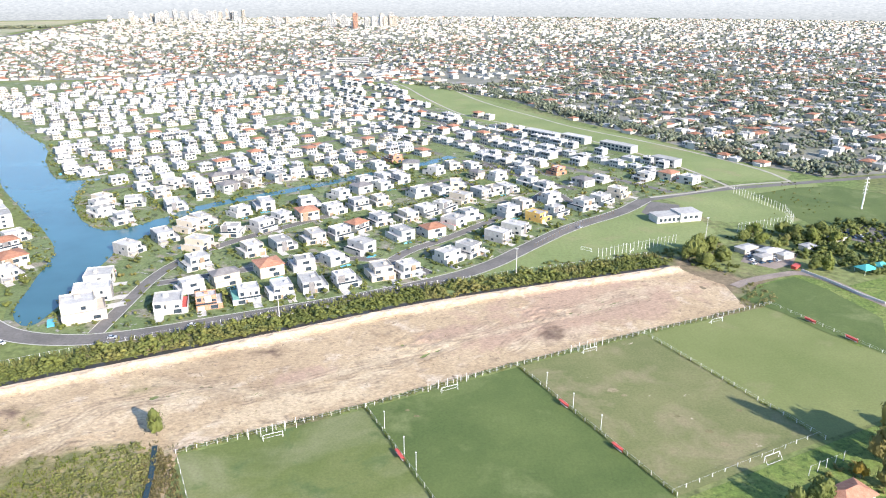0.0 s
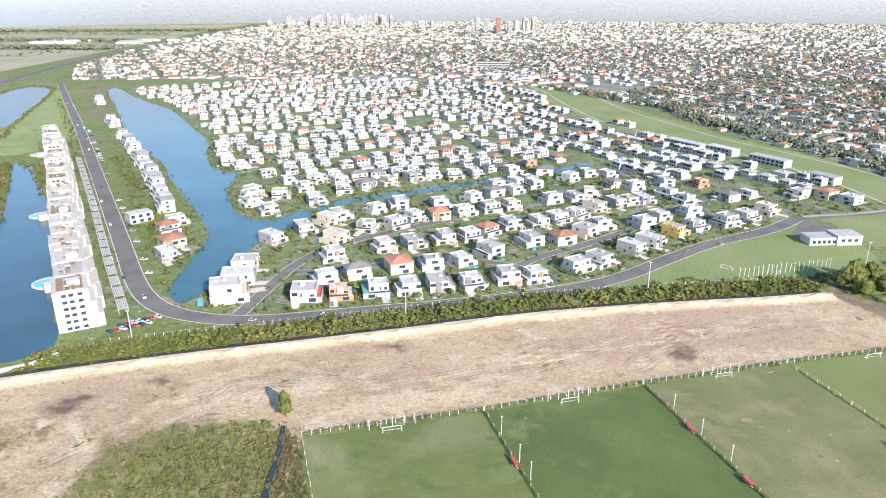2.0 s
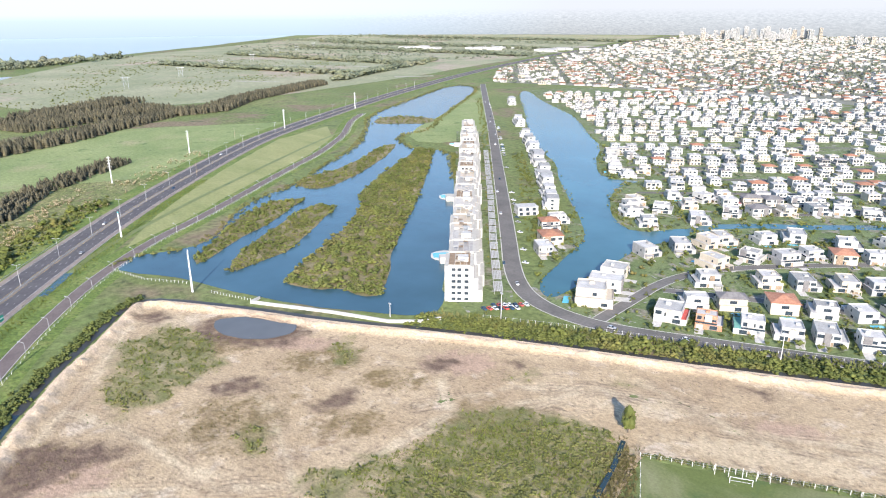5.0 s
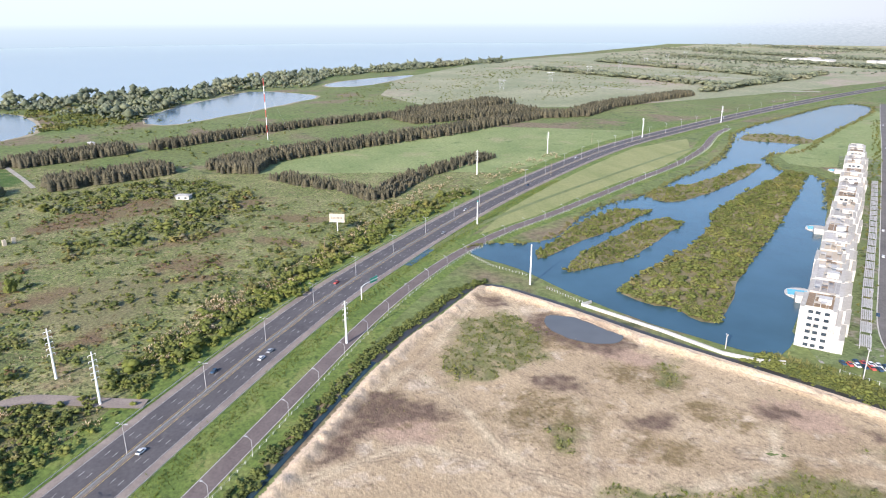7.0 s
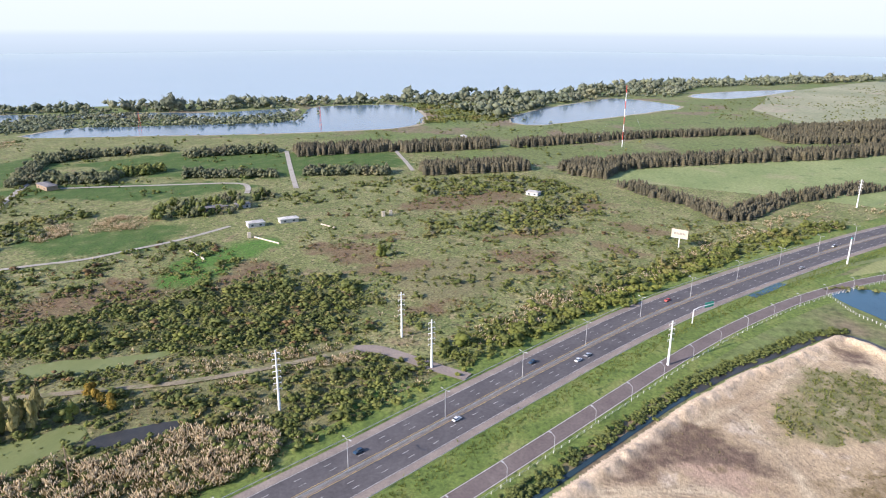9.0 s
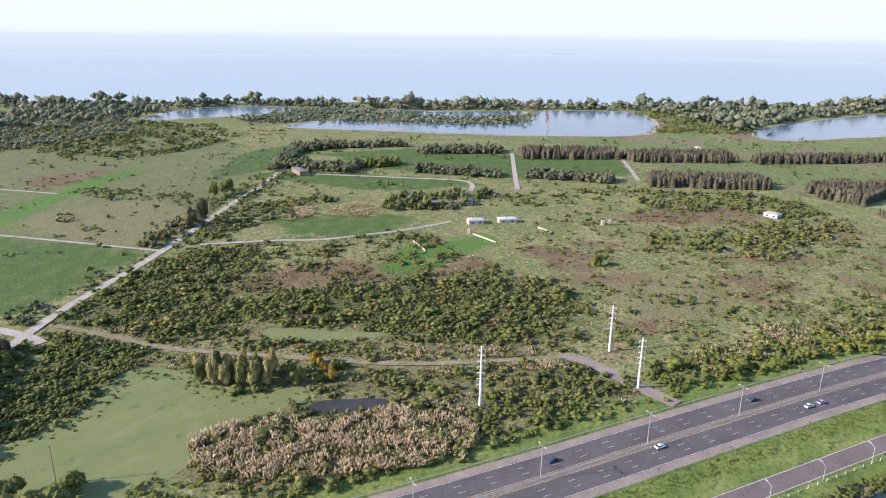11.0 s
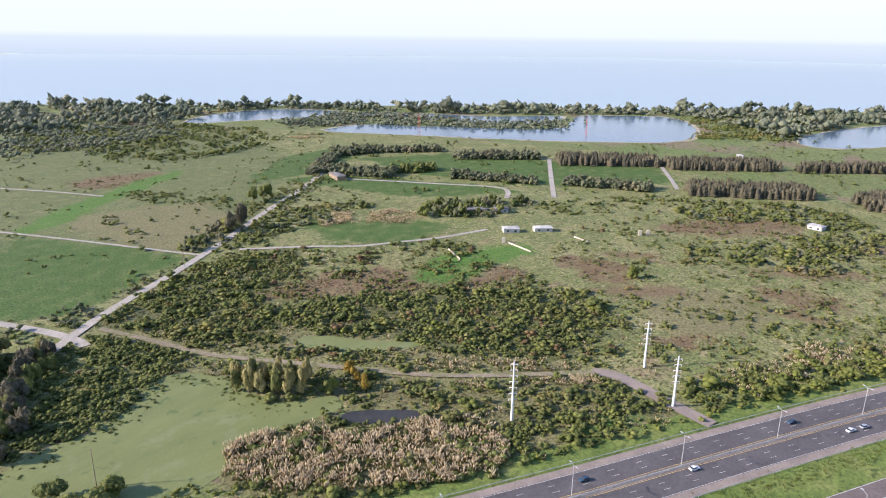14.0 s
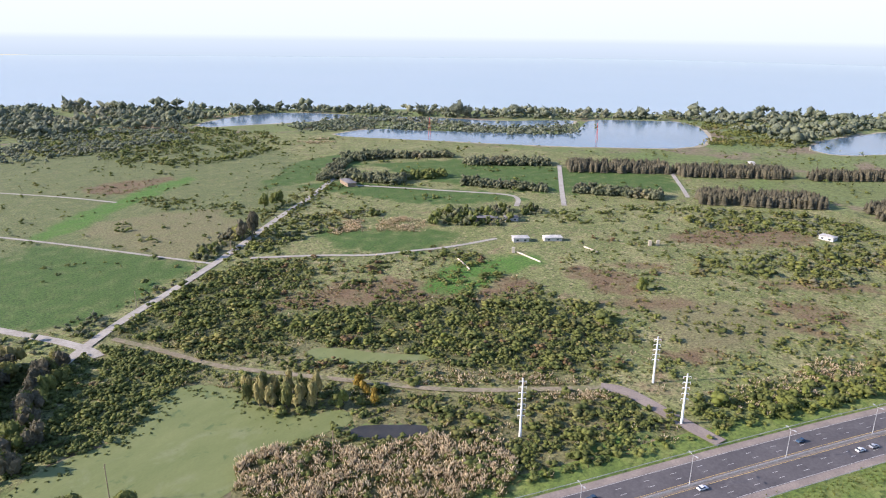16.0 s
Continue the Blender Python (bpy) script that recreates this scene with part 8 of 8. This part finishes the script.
# ---------- poles, signs, masts ----------
def pylon(x, y, height, arms, turn, label="white tubular steel power pylon with crossarms", spread=1.6):
    th = thing("power_pylon", label, "pylon", pose(x, y, 0.1, 0, 0, turn), "power pylons")
    part("pole", Build().tube((0, 0, 0), (0, 0, height), 0.62, 0.28, 12), M["whitesteel"], th)
    for k in range(arms):
        z = height - 1.5 - k * 2.7
        a = part("crossarm", Build().tube((-spread, 0, z), (spread, 0, z + 0.2), 0.15, 0.15, 6), M["whitesteel"], th)
        for s in (-1, 1):
            part("insulator", Build().tube((s * spread, 0, z - 0.9), (s * spread, 0, z), 0.12, 0.12, 6), M["kerb"], a)
    return th


for x, y, h, n, turn in ((-245, -111, 28, 7, 118), (-294, -56, 25, 5, 118), (-325, -78, 25, 5, 118), (-363, 176, 26, 3, 140), (-669, 259, 26, 4, 48), (-754, 383, 26, 4, 46), (-820, 560, 26, 4, 40), (-905, 760, 26, 4, 40), (322, 510, 25, 5, 0)):
    pylon(x, y, h, n, turn)


def wood_pole(x, y, height, label="weathered wooden utility pole"):
    th = thing("utility_pole", label, "pole", pose(x, y, 0.1, 0, 0, 40), "utility poles")
    part("pole", Build().tube((0, 0, 0), (0, 0, height), 0.22, 0.14, 8), M["wood"], th)
    part("crossarm", Build().box(-1.2, -0.08, height - 0.9, 1.2, 0.08, height - 0.7), M["wood"], th)
    return th


for x, y, h in ((-123, -216, 16), (-186, -164, 15), (-566, 160, 14), (-460, 66, 13), (-640, 330, 13), (-800, 470, 13), (-240, -372, 11), (-300, -392, 11), (-345, -408, 11)):
    wood_pole(x, y, h)


def plain_pole(x, y, h, label):
    th = thing("light_pole", label, "pole", pose(x, y, 0.1), "concrete poles")
    part("pole", Build().tube((0, 0, 0), (0, 0, h), 0.28, 0.16, 8), M["kerb"], th)
    part("floodlight", Build().box(-0.9, -0.2, h - 0.6, 0.9, 0.2, h), M["metal"], th)


for x, y, h in ((-83, 318, 15), (43, 376, 17), (175, 435, 17), (-208, 268, 15), (-253, 230, 8)):
    plain_pole(x, y, h, "tall pale concrete floodlight pole")
# cantilever sign over the near carriageway
def cantilever_sign(x, y, turn):
    th = thing("highway_sign", "white cantilever arm with a green direction sign", "road sign", pose(x, y, 0.1, 0, 0, turn))
    part("column", Build().tube((0, 0, 0), (0, 0, 8.2), 0.35, 0.28, 10), M["whitesteel"], th)
    part("arm", Build().tube((0, 0, 8.1), (-4.0, 0, 9.0), 0.25, 0.2, 8).tube((-4.0, 0, 9.0), (-15, 0, 9.2), 0.2, 0.16, 8), M["whitesteel"], th)
    p = part("sign_panel", Build().box(-15, -0.2, 7.6, -8.5, -0.05, 10.6), M["signgreen"], th)
    for k in range(3):
        part("lettering_bar", Build().box(-14.5, -0.24, 8.1 + 0.75 * k, -9.4 - 0.8 * k, -0.2, 8.4 + 0.75 * k), M["line"], p)


cantilever_sign(-372, 73, -52)
pylon(-319, 54, 23, 4, 120)
th = thing("highway_camera_pole", "slim white pole beside the highway", "pole", pose(-497, 193, 0.1))
part("pole", Build().tube((0, 0, 0), (0, 0, 18), 0.55, 0.35, 10), M["whitesteel"], th)
part("cap", Build().tube((0, 0, 18), (0, 0, 19), 0.6, 0.6, 10), M["teal"], th)
# billboard
th = thing("billboard", "large cream roadside billboard on a single column", "billboard", pose(-511, 84, 0.1, 0, 0, -25 + 90) @ Matrix.Scale(0.74, 4))
part("column", Build().tube((0, 0, 0), (0, 0, 12), 0.7, 0.6, 10), M["whitesteel"], th)
for s in (-1, 1):
    b = part("panel", Build().box(-8, 0.2 * s - 0.15 + 0.5 * s, 11.5, 8, 0.2 * s + 0.15 + 0.5 * s, 19.5), M["cream"], th)
    for k in range(8):
        part("lettering_bar", Build().box(-5.6 + 1.45 * k, 0.9 * s - 0.04, 14.6, -4.8 + 1.45 * k, 0.9 * s + 0.04, 16.6), M["slate"], b)
part("walkway", Build().box(-8, -1.6, 11.1, 8, 1.6, 11.4), M["metal"], th)
# radio mast, with red and white lengths
th = thing("radio_mast", "thin red and white lattice radio mast", "mast", pose(-967, 71, 0))
for k in range(8):
    part("mast_section", Build().tube((0, 0, k * 10.2), (0, 0, k * 10.2 + 10.2), 0.5, 0.5, 4), M["red"] if k % 2 else M["whitesteel"], th)
for a in range(3):
    part("guy_wire", Build().tube((0, 0, 75), (40 * math.cos(a * 2.1), 40 * math.sin(a * 2.1), 0), 0.05, 0.05, 4), M["metal"], th)
for x, y in ((-1075, -395), (-960, -640)):
    th = thing("lattice_tower", "slender red lattice tower at the lagoon", "mast", pose(x, y, 0))
    for s in (-1, 1):
        part("leg", Build().tube((3.5 * s, 0, 0), (0.4 * s, 0, 30), 0.3, 0.2, 6), M["red"], th)
    for k in range(5):
        part("brace", Build().tube((-3.5 + 0.6 * k, 0, 5 * k), (3.0 - 0.6 * k, 0, 5 * k + 5), 0.14, 0.14, 5), M["red"], th)
# farm buildings
for x, y, w, d, h, turn, mat in ((-506, -243, 13, 8, 3.6, 129, "white"), (-523, -222, 15, 7, 3.4, 129, "white"), (-545, -300, 24, 8, 3.6, 129, "wood"), (-560, -280, 12, 8, 3.6, 129, "grey"), (-590, -500, 26, 10, 4.5, 60, "wood"), (-1000, -150, 12, 7, 3.5, 20, "white"), (-660, -30, 12, 8, 3.5, 70, "white")):
    th = thing("farm_building", "low pale farm building with sheet roof", "farm building", pose(x, y, 0.05, 0, 0, turn))
    part("wall", Build().box(-w / 2, -d / 2, 0, w / 2, d / 2, h), M[mat], th)
    part("roof", Build().hip(-w / 2, -d / 2, w / 2, d / 2, h + 0.2, 1.3, 0.6), M["flatroof"] if mat == "white" else M["slate"], th)
    for k in (-1, 1):
        window(th, k * w / 4, -d / 2, 1.1, 1.8, 1.3, "y-")
for a, b in (((-435, -260), (-419, -240)), ((-476, -231), (-464, -205)), ((-520, -193), (-512, -178))):
    c, t = Vector(((a[0] + b[0]) / 2, (a[1] + b[1]) / 2)), math.degrees(math.atan2(b[1] - a[1], b[0] - a[0]))
    n = math.dist(a, b)
    tagged(part("wall", Build().box(-n / 2, -0.2, 0, n / 2, 0.2, 1.3), M["cream"]), "low ruined white wall on grass", "wall").matrix_basis = pose(c.x, c.y, 0.05, 0, 0, t)
for x, y in ((-474, -233), (-555, -150), (-560, -145)):
    tagged(part("pillar", Build().box(-1.2, -1.2, 0, 1.2, 1.2, 4.5), M["cream"]), "small pale masonry pillar on grass", "pillar").matrix_basis = pose(x, y, 0.05, 0, 0, 30)

# ---------- east end: yards, road and gardens ----------
ribbon("road", rounded([(165, 360), (178, 369), (198, 377), (212, 381), (222, 372), (232, 345), (250, 300)], 2, False), -3.0, 3.0, 0.3, M["shoulder"], "pale dirt road round the yards", "track")
sheet("ground", ragged([(165, 338), (178, 362), (208, 376), (218, 368), (226, 345), (216, 300), (196, 288), (178, 334)], 5, 1.0), 0.2, M["verge"], "rough green grass beyond the pitches", "grass")
sheet("ground", ragged([(254, 550), (300, 572), (338, 577), (365, 550), (345, 500), (309, 457), (265, 469), (259, 510)], 8, 1.5), 0.16, M["pitch_deep"], "deep green grass field beside the net fence", "grass")
sheet("ground", ragged([(162, 345), (183, 362), (206, 374), (216, 355), (224, 318), (205, 280), (190, 300), (176, 325)], 6, 1.2), 0.26, M["pitch_deep"], "deep green grass between pitches and dirt road", "grass")
for i, (x, y, h, r0) in enumerate(((210, 432, 11, 6), (213, 418, 9, 5), (238, 440, 12, 7), (246, 434, 11, 6), (224, 427, 9, 5), (222, 386, 10, 5), (230, 384, 10, 5), (250, 412, 12, 6), (200, 436, 9, 5), (212, 447, 10, 6), (233, 450, 12, 7), (255, 444, 12, 7), (259, 430, 11, 6))):
    tree(x, y, h, r0, M["leaf_lime"] if i % 3 == 0 else M["leaf"], "broad leafy tree round the yards", 220 + i, 0.12)
for i in range(18):
    put_car(rr.choice([0, 1, 2, 2]), 191 + 5.4 * (i % 4) + 1.2 * (i // 4), 394 + 6.0 * (i // 4) + 1.6 * (i % 4), 30 + rr.uniform(-5, 5))
tagged(part("wall", bar([(214, 383), (222, 367), (230, 346), (236, 336)], 0, 0.25, 1.6), M["kerb"]), "long pale concrete wall beside the dirt road", "wall", kind="structure")
sheet("ground", [(184, 398), (205, 432), (228, 415), (214, 394), (200, 386)], 0.2, M["shoulder"], "bare yard among sheds", "yard")
sheet("ground", [(262, 452), (300, 470), (330, 440), (292, 420)], 0.2, M["street"], "grey car park behind the trees", "car park")
for x, y, w, d, turn, mat in ((195, 417, 13, 8, 30, "flatroof"), (207, 411, 16, 9, 30, "flatroof"), (199, 402, 10, 7, 30, "grey"), (214, 405, 10, 6, 30, "flatroof"), (236, 420, 9, 7, 25, "grey"), (262, 436, 12, 8, 20, "white")):
    th = thing("shed", "pale sheet-roofed shed in a yard", "shed", pose(x, y, 0.2, 0, 0, turn), "yard sheds")
    part("wall", Build().box(-w / 2, -d / 2, 0, w / 2, d / 2, 3), M["cream"], th)
    part("roof", Build().hip(-w / 2, -d / 2, w / 2, d / 2, 3.1, 0.9, 0.4), M[mat], th)
    part("door", Build().box(-1, -d / 2 - 0.06, 0, 1, -d / 2, 2.3), M["grey"], th)
for x, y in ((251, 381), (262, 385)):
    th = thing("canopy", "teal canvas canopy on posts", "canopy", pose(x, y, 0.1, 0, 0, 20))
    part("canvas", Build().hip(-5, -4, 5, 4, 3.2, 2.2, 0.2), M["teal"], th)
    for a in (-4.6, 4.6):
        for b in (-3.6, 3.6):
            part("post", Build().tube((a, b, 0), (a, b, 3.2), 0.08, 0.08, 6), M["whitesteel"], th)
tagged(part("skip", Build().add([(-3, -1.4, 0), (3, -1.4, 0), (3, 1.4, 0), (-3, 1.4, 0), (-3.6, -1.6, 2), (3.6, -1.6, 2), (3.6, 1.6, 2), (-3.6, 1.6, 2)], [(0, 1, 5, 4), (1, 2, 6, 5), (2, 3, 7, 6), (3, 0, 4, 7), (4, 5, 6, 7)]), M["red"]), "red metal skip beside the dirt road", "skip").matrix_basis = pose(213, 388, 0.2, 0, 0, 40)
for i in range(7):
    put_car(rr.choice([0, 1, 2]), 272 + 6 * (i % 4), 440 + 8 * (i // 4) + 2.5 * (i % 4), 110)
wood = strewn([(222, 405), (232, 436), (262, 462), (300, 480), (340, 470), (330, 410), (285, 385), (250, 375), (240, 395)], 330)
many("trees", BUSH_FINE, wood, RNG.uniform(1.8, 4.6, len(wood)), M["leaf_dark"], "leafy garden trees round the yards", "trees", tall=1.2)
wood = strewn([(150, 385), (172, 372), (182, 395), (176, 420), (165, 425)], 70)
many("bushes", BUSH_FINE, wood, RNG.uniform(1.0, 2.6, len(wood)), M["leaf"], "olive bushes at the end of the dirt lot", "bushes", tall=0.9)
wood = strewn([(60, 395), (105, 405), (160, 428), (185, 440), (180, 415), (150, 396), (110, 384), (60, 372)], 260)
many("bushes", BUSH, wood, RNG.uniform(0.8, 2.4, len(wood)), M["leaf"], "olive scrub between dirt lot and sports green", "bushes", tall=0.8)
wood = strewn([(158, 335), (172, 362), (180, 368), (184, 345), (172, 332)], 90)
many("bushes", BUSH, wood, RNG.uniform(0.6, 1.5, len(wood)), M["leaf_reed"], "weeds between pitch and dirt lot", "weeds")
wood = strewn([(190, 470), (245, 480), (300, 500), (320, 590), (260, 585), (255, 500)], 60)
many("bushes", BUSH, wood, RNG.uniform(0.6, 1.4, len(wood)), M["leaf"], "shrubs on the mown green", "bushes")
wood = strewn([(185, 440), (215, 455), (262, 470), (300, 460), (250, 440), (205, 430)], 110)
many("bushes", BUSH_FINE, wood, RNG.uniform(0.8, 2.0, len(wood)), M["leaf"], "hedge of bushes beside the yards", "bushes")
for pts, h in (([(97, 404), (125, 418), (156, 433)], 6.5), ([(205, 456), (230, 465), (252, 474)], 6.5), ([(252, 474), (258, 500), (249, 530), (240, 556)], 6.5), ([(60, 424), (92, 464), (128, 496)], 3.2)):
    fence(pts, 3.2, h, "tall post and net fence round a sports green", M["post"] if h > 5 else M["wood"], 1)
for x, y, a in ((71, 251, 2.6), (75, 247, 1.5), (92, 232, 1.3), (101, 222, 2.0), (104, 214, 2.2), (-10, 232, 1.3), (-14, 236, 1.1), (118, 236, 1.4)):
    sheet("ground", ragged([(x - a, y - a * 0.4), (x, y - a * 0.7), (x + a, y - a * 0.3), (x + a * 0.6, y + a * 0.5), (x - a * 0.5, y + a * 0.6)], 0.8, 0.35), 0.125, M["scrubsoil"], "bare worn patch on a football pitch", "bare patch")
# trees and the red-roofed house below the pitches
th = thing("clubhouse", "small house with a red tiled roof beside the pitches", "house", pose(133, 184, 0.1, 0, 0, 25))
part("wall", Build().box(-7, -4, 0, 7, 4, 3.2), M["cream"], th)
part("roof", Build().hip(-7, -4, 7, 4, 3.3, 2.0, 0.7), M["tile"], th)
window(th, -3, -4, 1, 1.6, 1.3, "y-")
window(th, 3, 4, 1, 1.6, 1.3, "y+")
for i, (x, y, h, r0) in enumerate(((156, 203, 26, 7.5), (163, 200, 27, 8), (170, 205, 25, 8), (150, 190, 13, 5), (120, 180, 14, 5), (112, 176, 13, 5), (176, 196, 17, 6), (143, 195, 7, 3.2), (182, 214, 15, 6))):
    tree(x, y, h, r0, M["leaf"] if i != 7 else M["leaf_gold"], "tall leafy tree beside the football pitches", 120 + i, 0.12)
wood = strewn([(112, 192), (150, 205), (185, 215), (200, 190), (150, 165), (110, 172)], 80)
many("bushes", BUSH_FINE, wood, RNG.uniform(0.7, 2.0, len(wood)), M["leaf"], "garden bushes beside the pitches", "bushes")

# ---------- far western plain ----------
ribbon("water", rounded([(-433, 126), (-460, 150), (-486, 180), (-512, 218), (-545, 266), (-590, 338), (-640, 420), (-700, 520), (-735, 590)], 2, False), -2.2, 2.2, 0.22, M["duckweed"], "algae-green drainage channel beside the highway", "channel")
ribbon("water", rounded([(-420, 114), (-433, 126), (-448, 139)], 1, False), -2.4, 2.4, 0.23, M["bluepond"], "blue end of the drainage channel", "channel")
for x, y, w, d, turn in ((-1500, 2450, 300, 40, 70), (-1750, 2700, 260, 60, 60), (-2300, 2500, 400, 30, 40), (-1900, 1900, 300, 25, 50), (-1450, 900, 160, 12, 30), (-1700, 1300, 300, 14, 35), (-1250, 1250, 100, 20, 60)):
    c, s = math.cos(radians(turn)), math.sin(radians(turn))
    o = [(x + a * c - b * s, y + a * s + b * c) for a, b in ((-w / 2, -d / 2), (w / 2, -d / 2), (w / 2, d / 2), (-w / 2, d / 2))]
    sheet("ground", ragged(o, 20, 8), 0.11, M["dirtroad"], "pale bare sand on the far plain", "sand")
for pts, key in (([(-1300, 400), (-1150, 700), (-1300, 1000), (-1700, 1100), (-2000, 800), (-1650, 450)], "marsh"), ([(-1500, 1300), (-1380, 1650), (-1700, 2300), (-2500, 2000), (-2300, 1400)], "marsh"), ([(-1900, 2600), (-2900, 2200), (-3400, 2700), (-2600, 3500), (-2000, 3600)], "marsh")):
    sheet("ground", ragged(rounded(pts, 1), 40, 14), 0.06, M[key], "wide grassland on the far plain, paled for haze", "grassland")
# Wide sheet that brightens the far plain, with haze in its pale colour
sheet("ground", ragged([(-1150, 720), (-1200, 1000), (-1380, 1700), (-1700, 2700), (-2100, 4300), (-4000, 3300), (-3000, 1800), (-2500, 1000), (-1900, 500), (-1500, 350), (-1200, 400)], 50, 16), 0.045, M["marsh"], "open marsh of the far plain, paled for haze", "grassland")
fr = random.Random(17)
for x0, y0, n in ((-1700, 2440, 12), (-1930, 2390, 12), (-2170, 2200, 9), (-1500, 2620, 8)):
    for _ in range(n):
        th = thing("warehouse", "low white warehouse on the far plain", "warehouse", pose(x0 + fr.uniform(-90, 90), y0 + fr.uniform(-90, 90), 0.1, 0, 0, fr.choice([15, 20, 105])), "far warehouses")
        w, d = fr.uniform(30, 75), fr.uniform(14, 26)
        part("wall", Build().box(-w / 2, -d / 2, 0, w / 2, d / 2, 7), M["white"], th)
        part("roof", Build().hip(-w / 2, -d / 2, w / 2, d / 2, 7, 1.6, 0.3), M["flatroof"], th)
for a, b, dd, n in (((-1400, 1150), (-2100, 1000), 40, 300), ((-1500, 1500), (-2400, 1400), 40, 360), ((-1500, 2050), (-2700, 1900), 60, 420), ((-1650, 2450), (-3000, 2300), 60, 420), ((-1800, 3300), (-3300, 3000), 80, 460), ((-1300, 1050), (-1600, 1700), 20, 260)):
    tree_row(a, b, dd, n, 16, "hazy tree belt across the far plain", "leaf_shore_hazed", BUSH_FAR, 0.75)
for i in range(7):
    x, y = -1500 - 170 * i, 640 + 210 * i
    th = thing("lattice_pylon", "far grey lattice transmission pylon", "pylon", pose(x, y, 0, 0, 0, 40), "transmission line")
    for s in (-1, 1):
        part("leg", Build().tube((5 * s, 0, 0), (5.5 * s, 0, 26), 0.35, 0.3, 5), M["metal"], th)
    part("beam", Build().box(-10, -0.4, 22, 10, 0.4, 23), M["metal"], th)
    part("brace", Build().tube((-5, 0, 3), (5, 0, 22), 0.2, 0.2, 4).tube((5, 0, 3), (-5, 0, 22), 0.2, 0.2, 4), M["metal"], th)
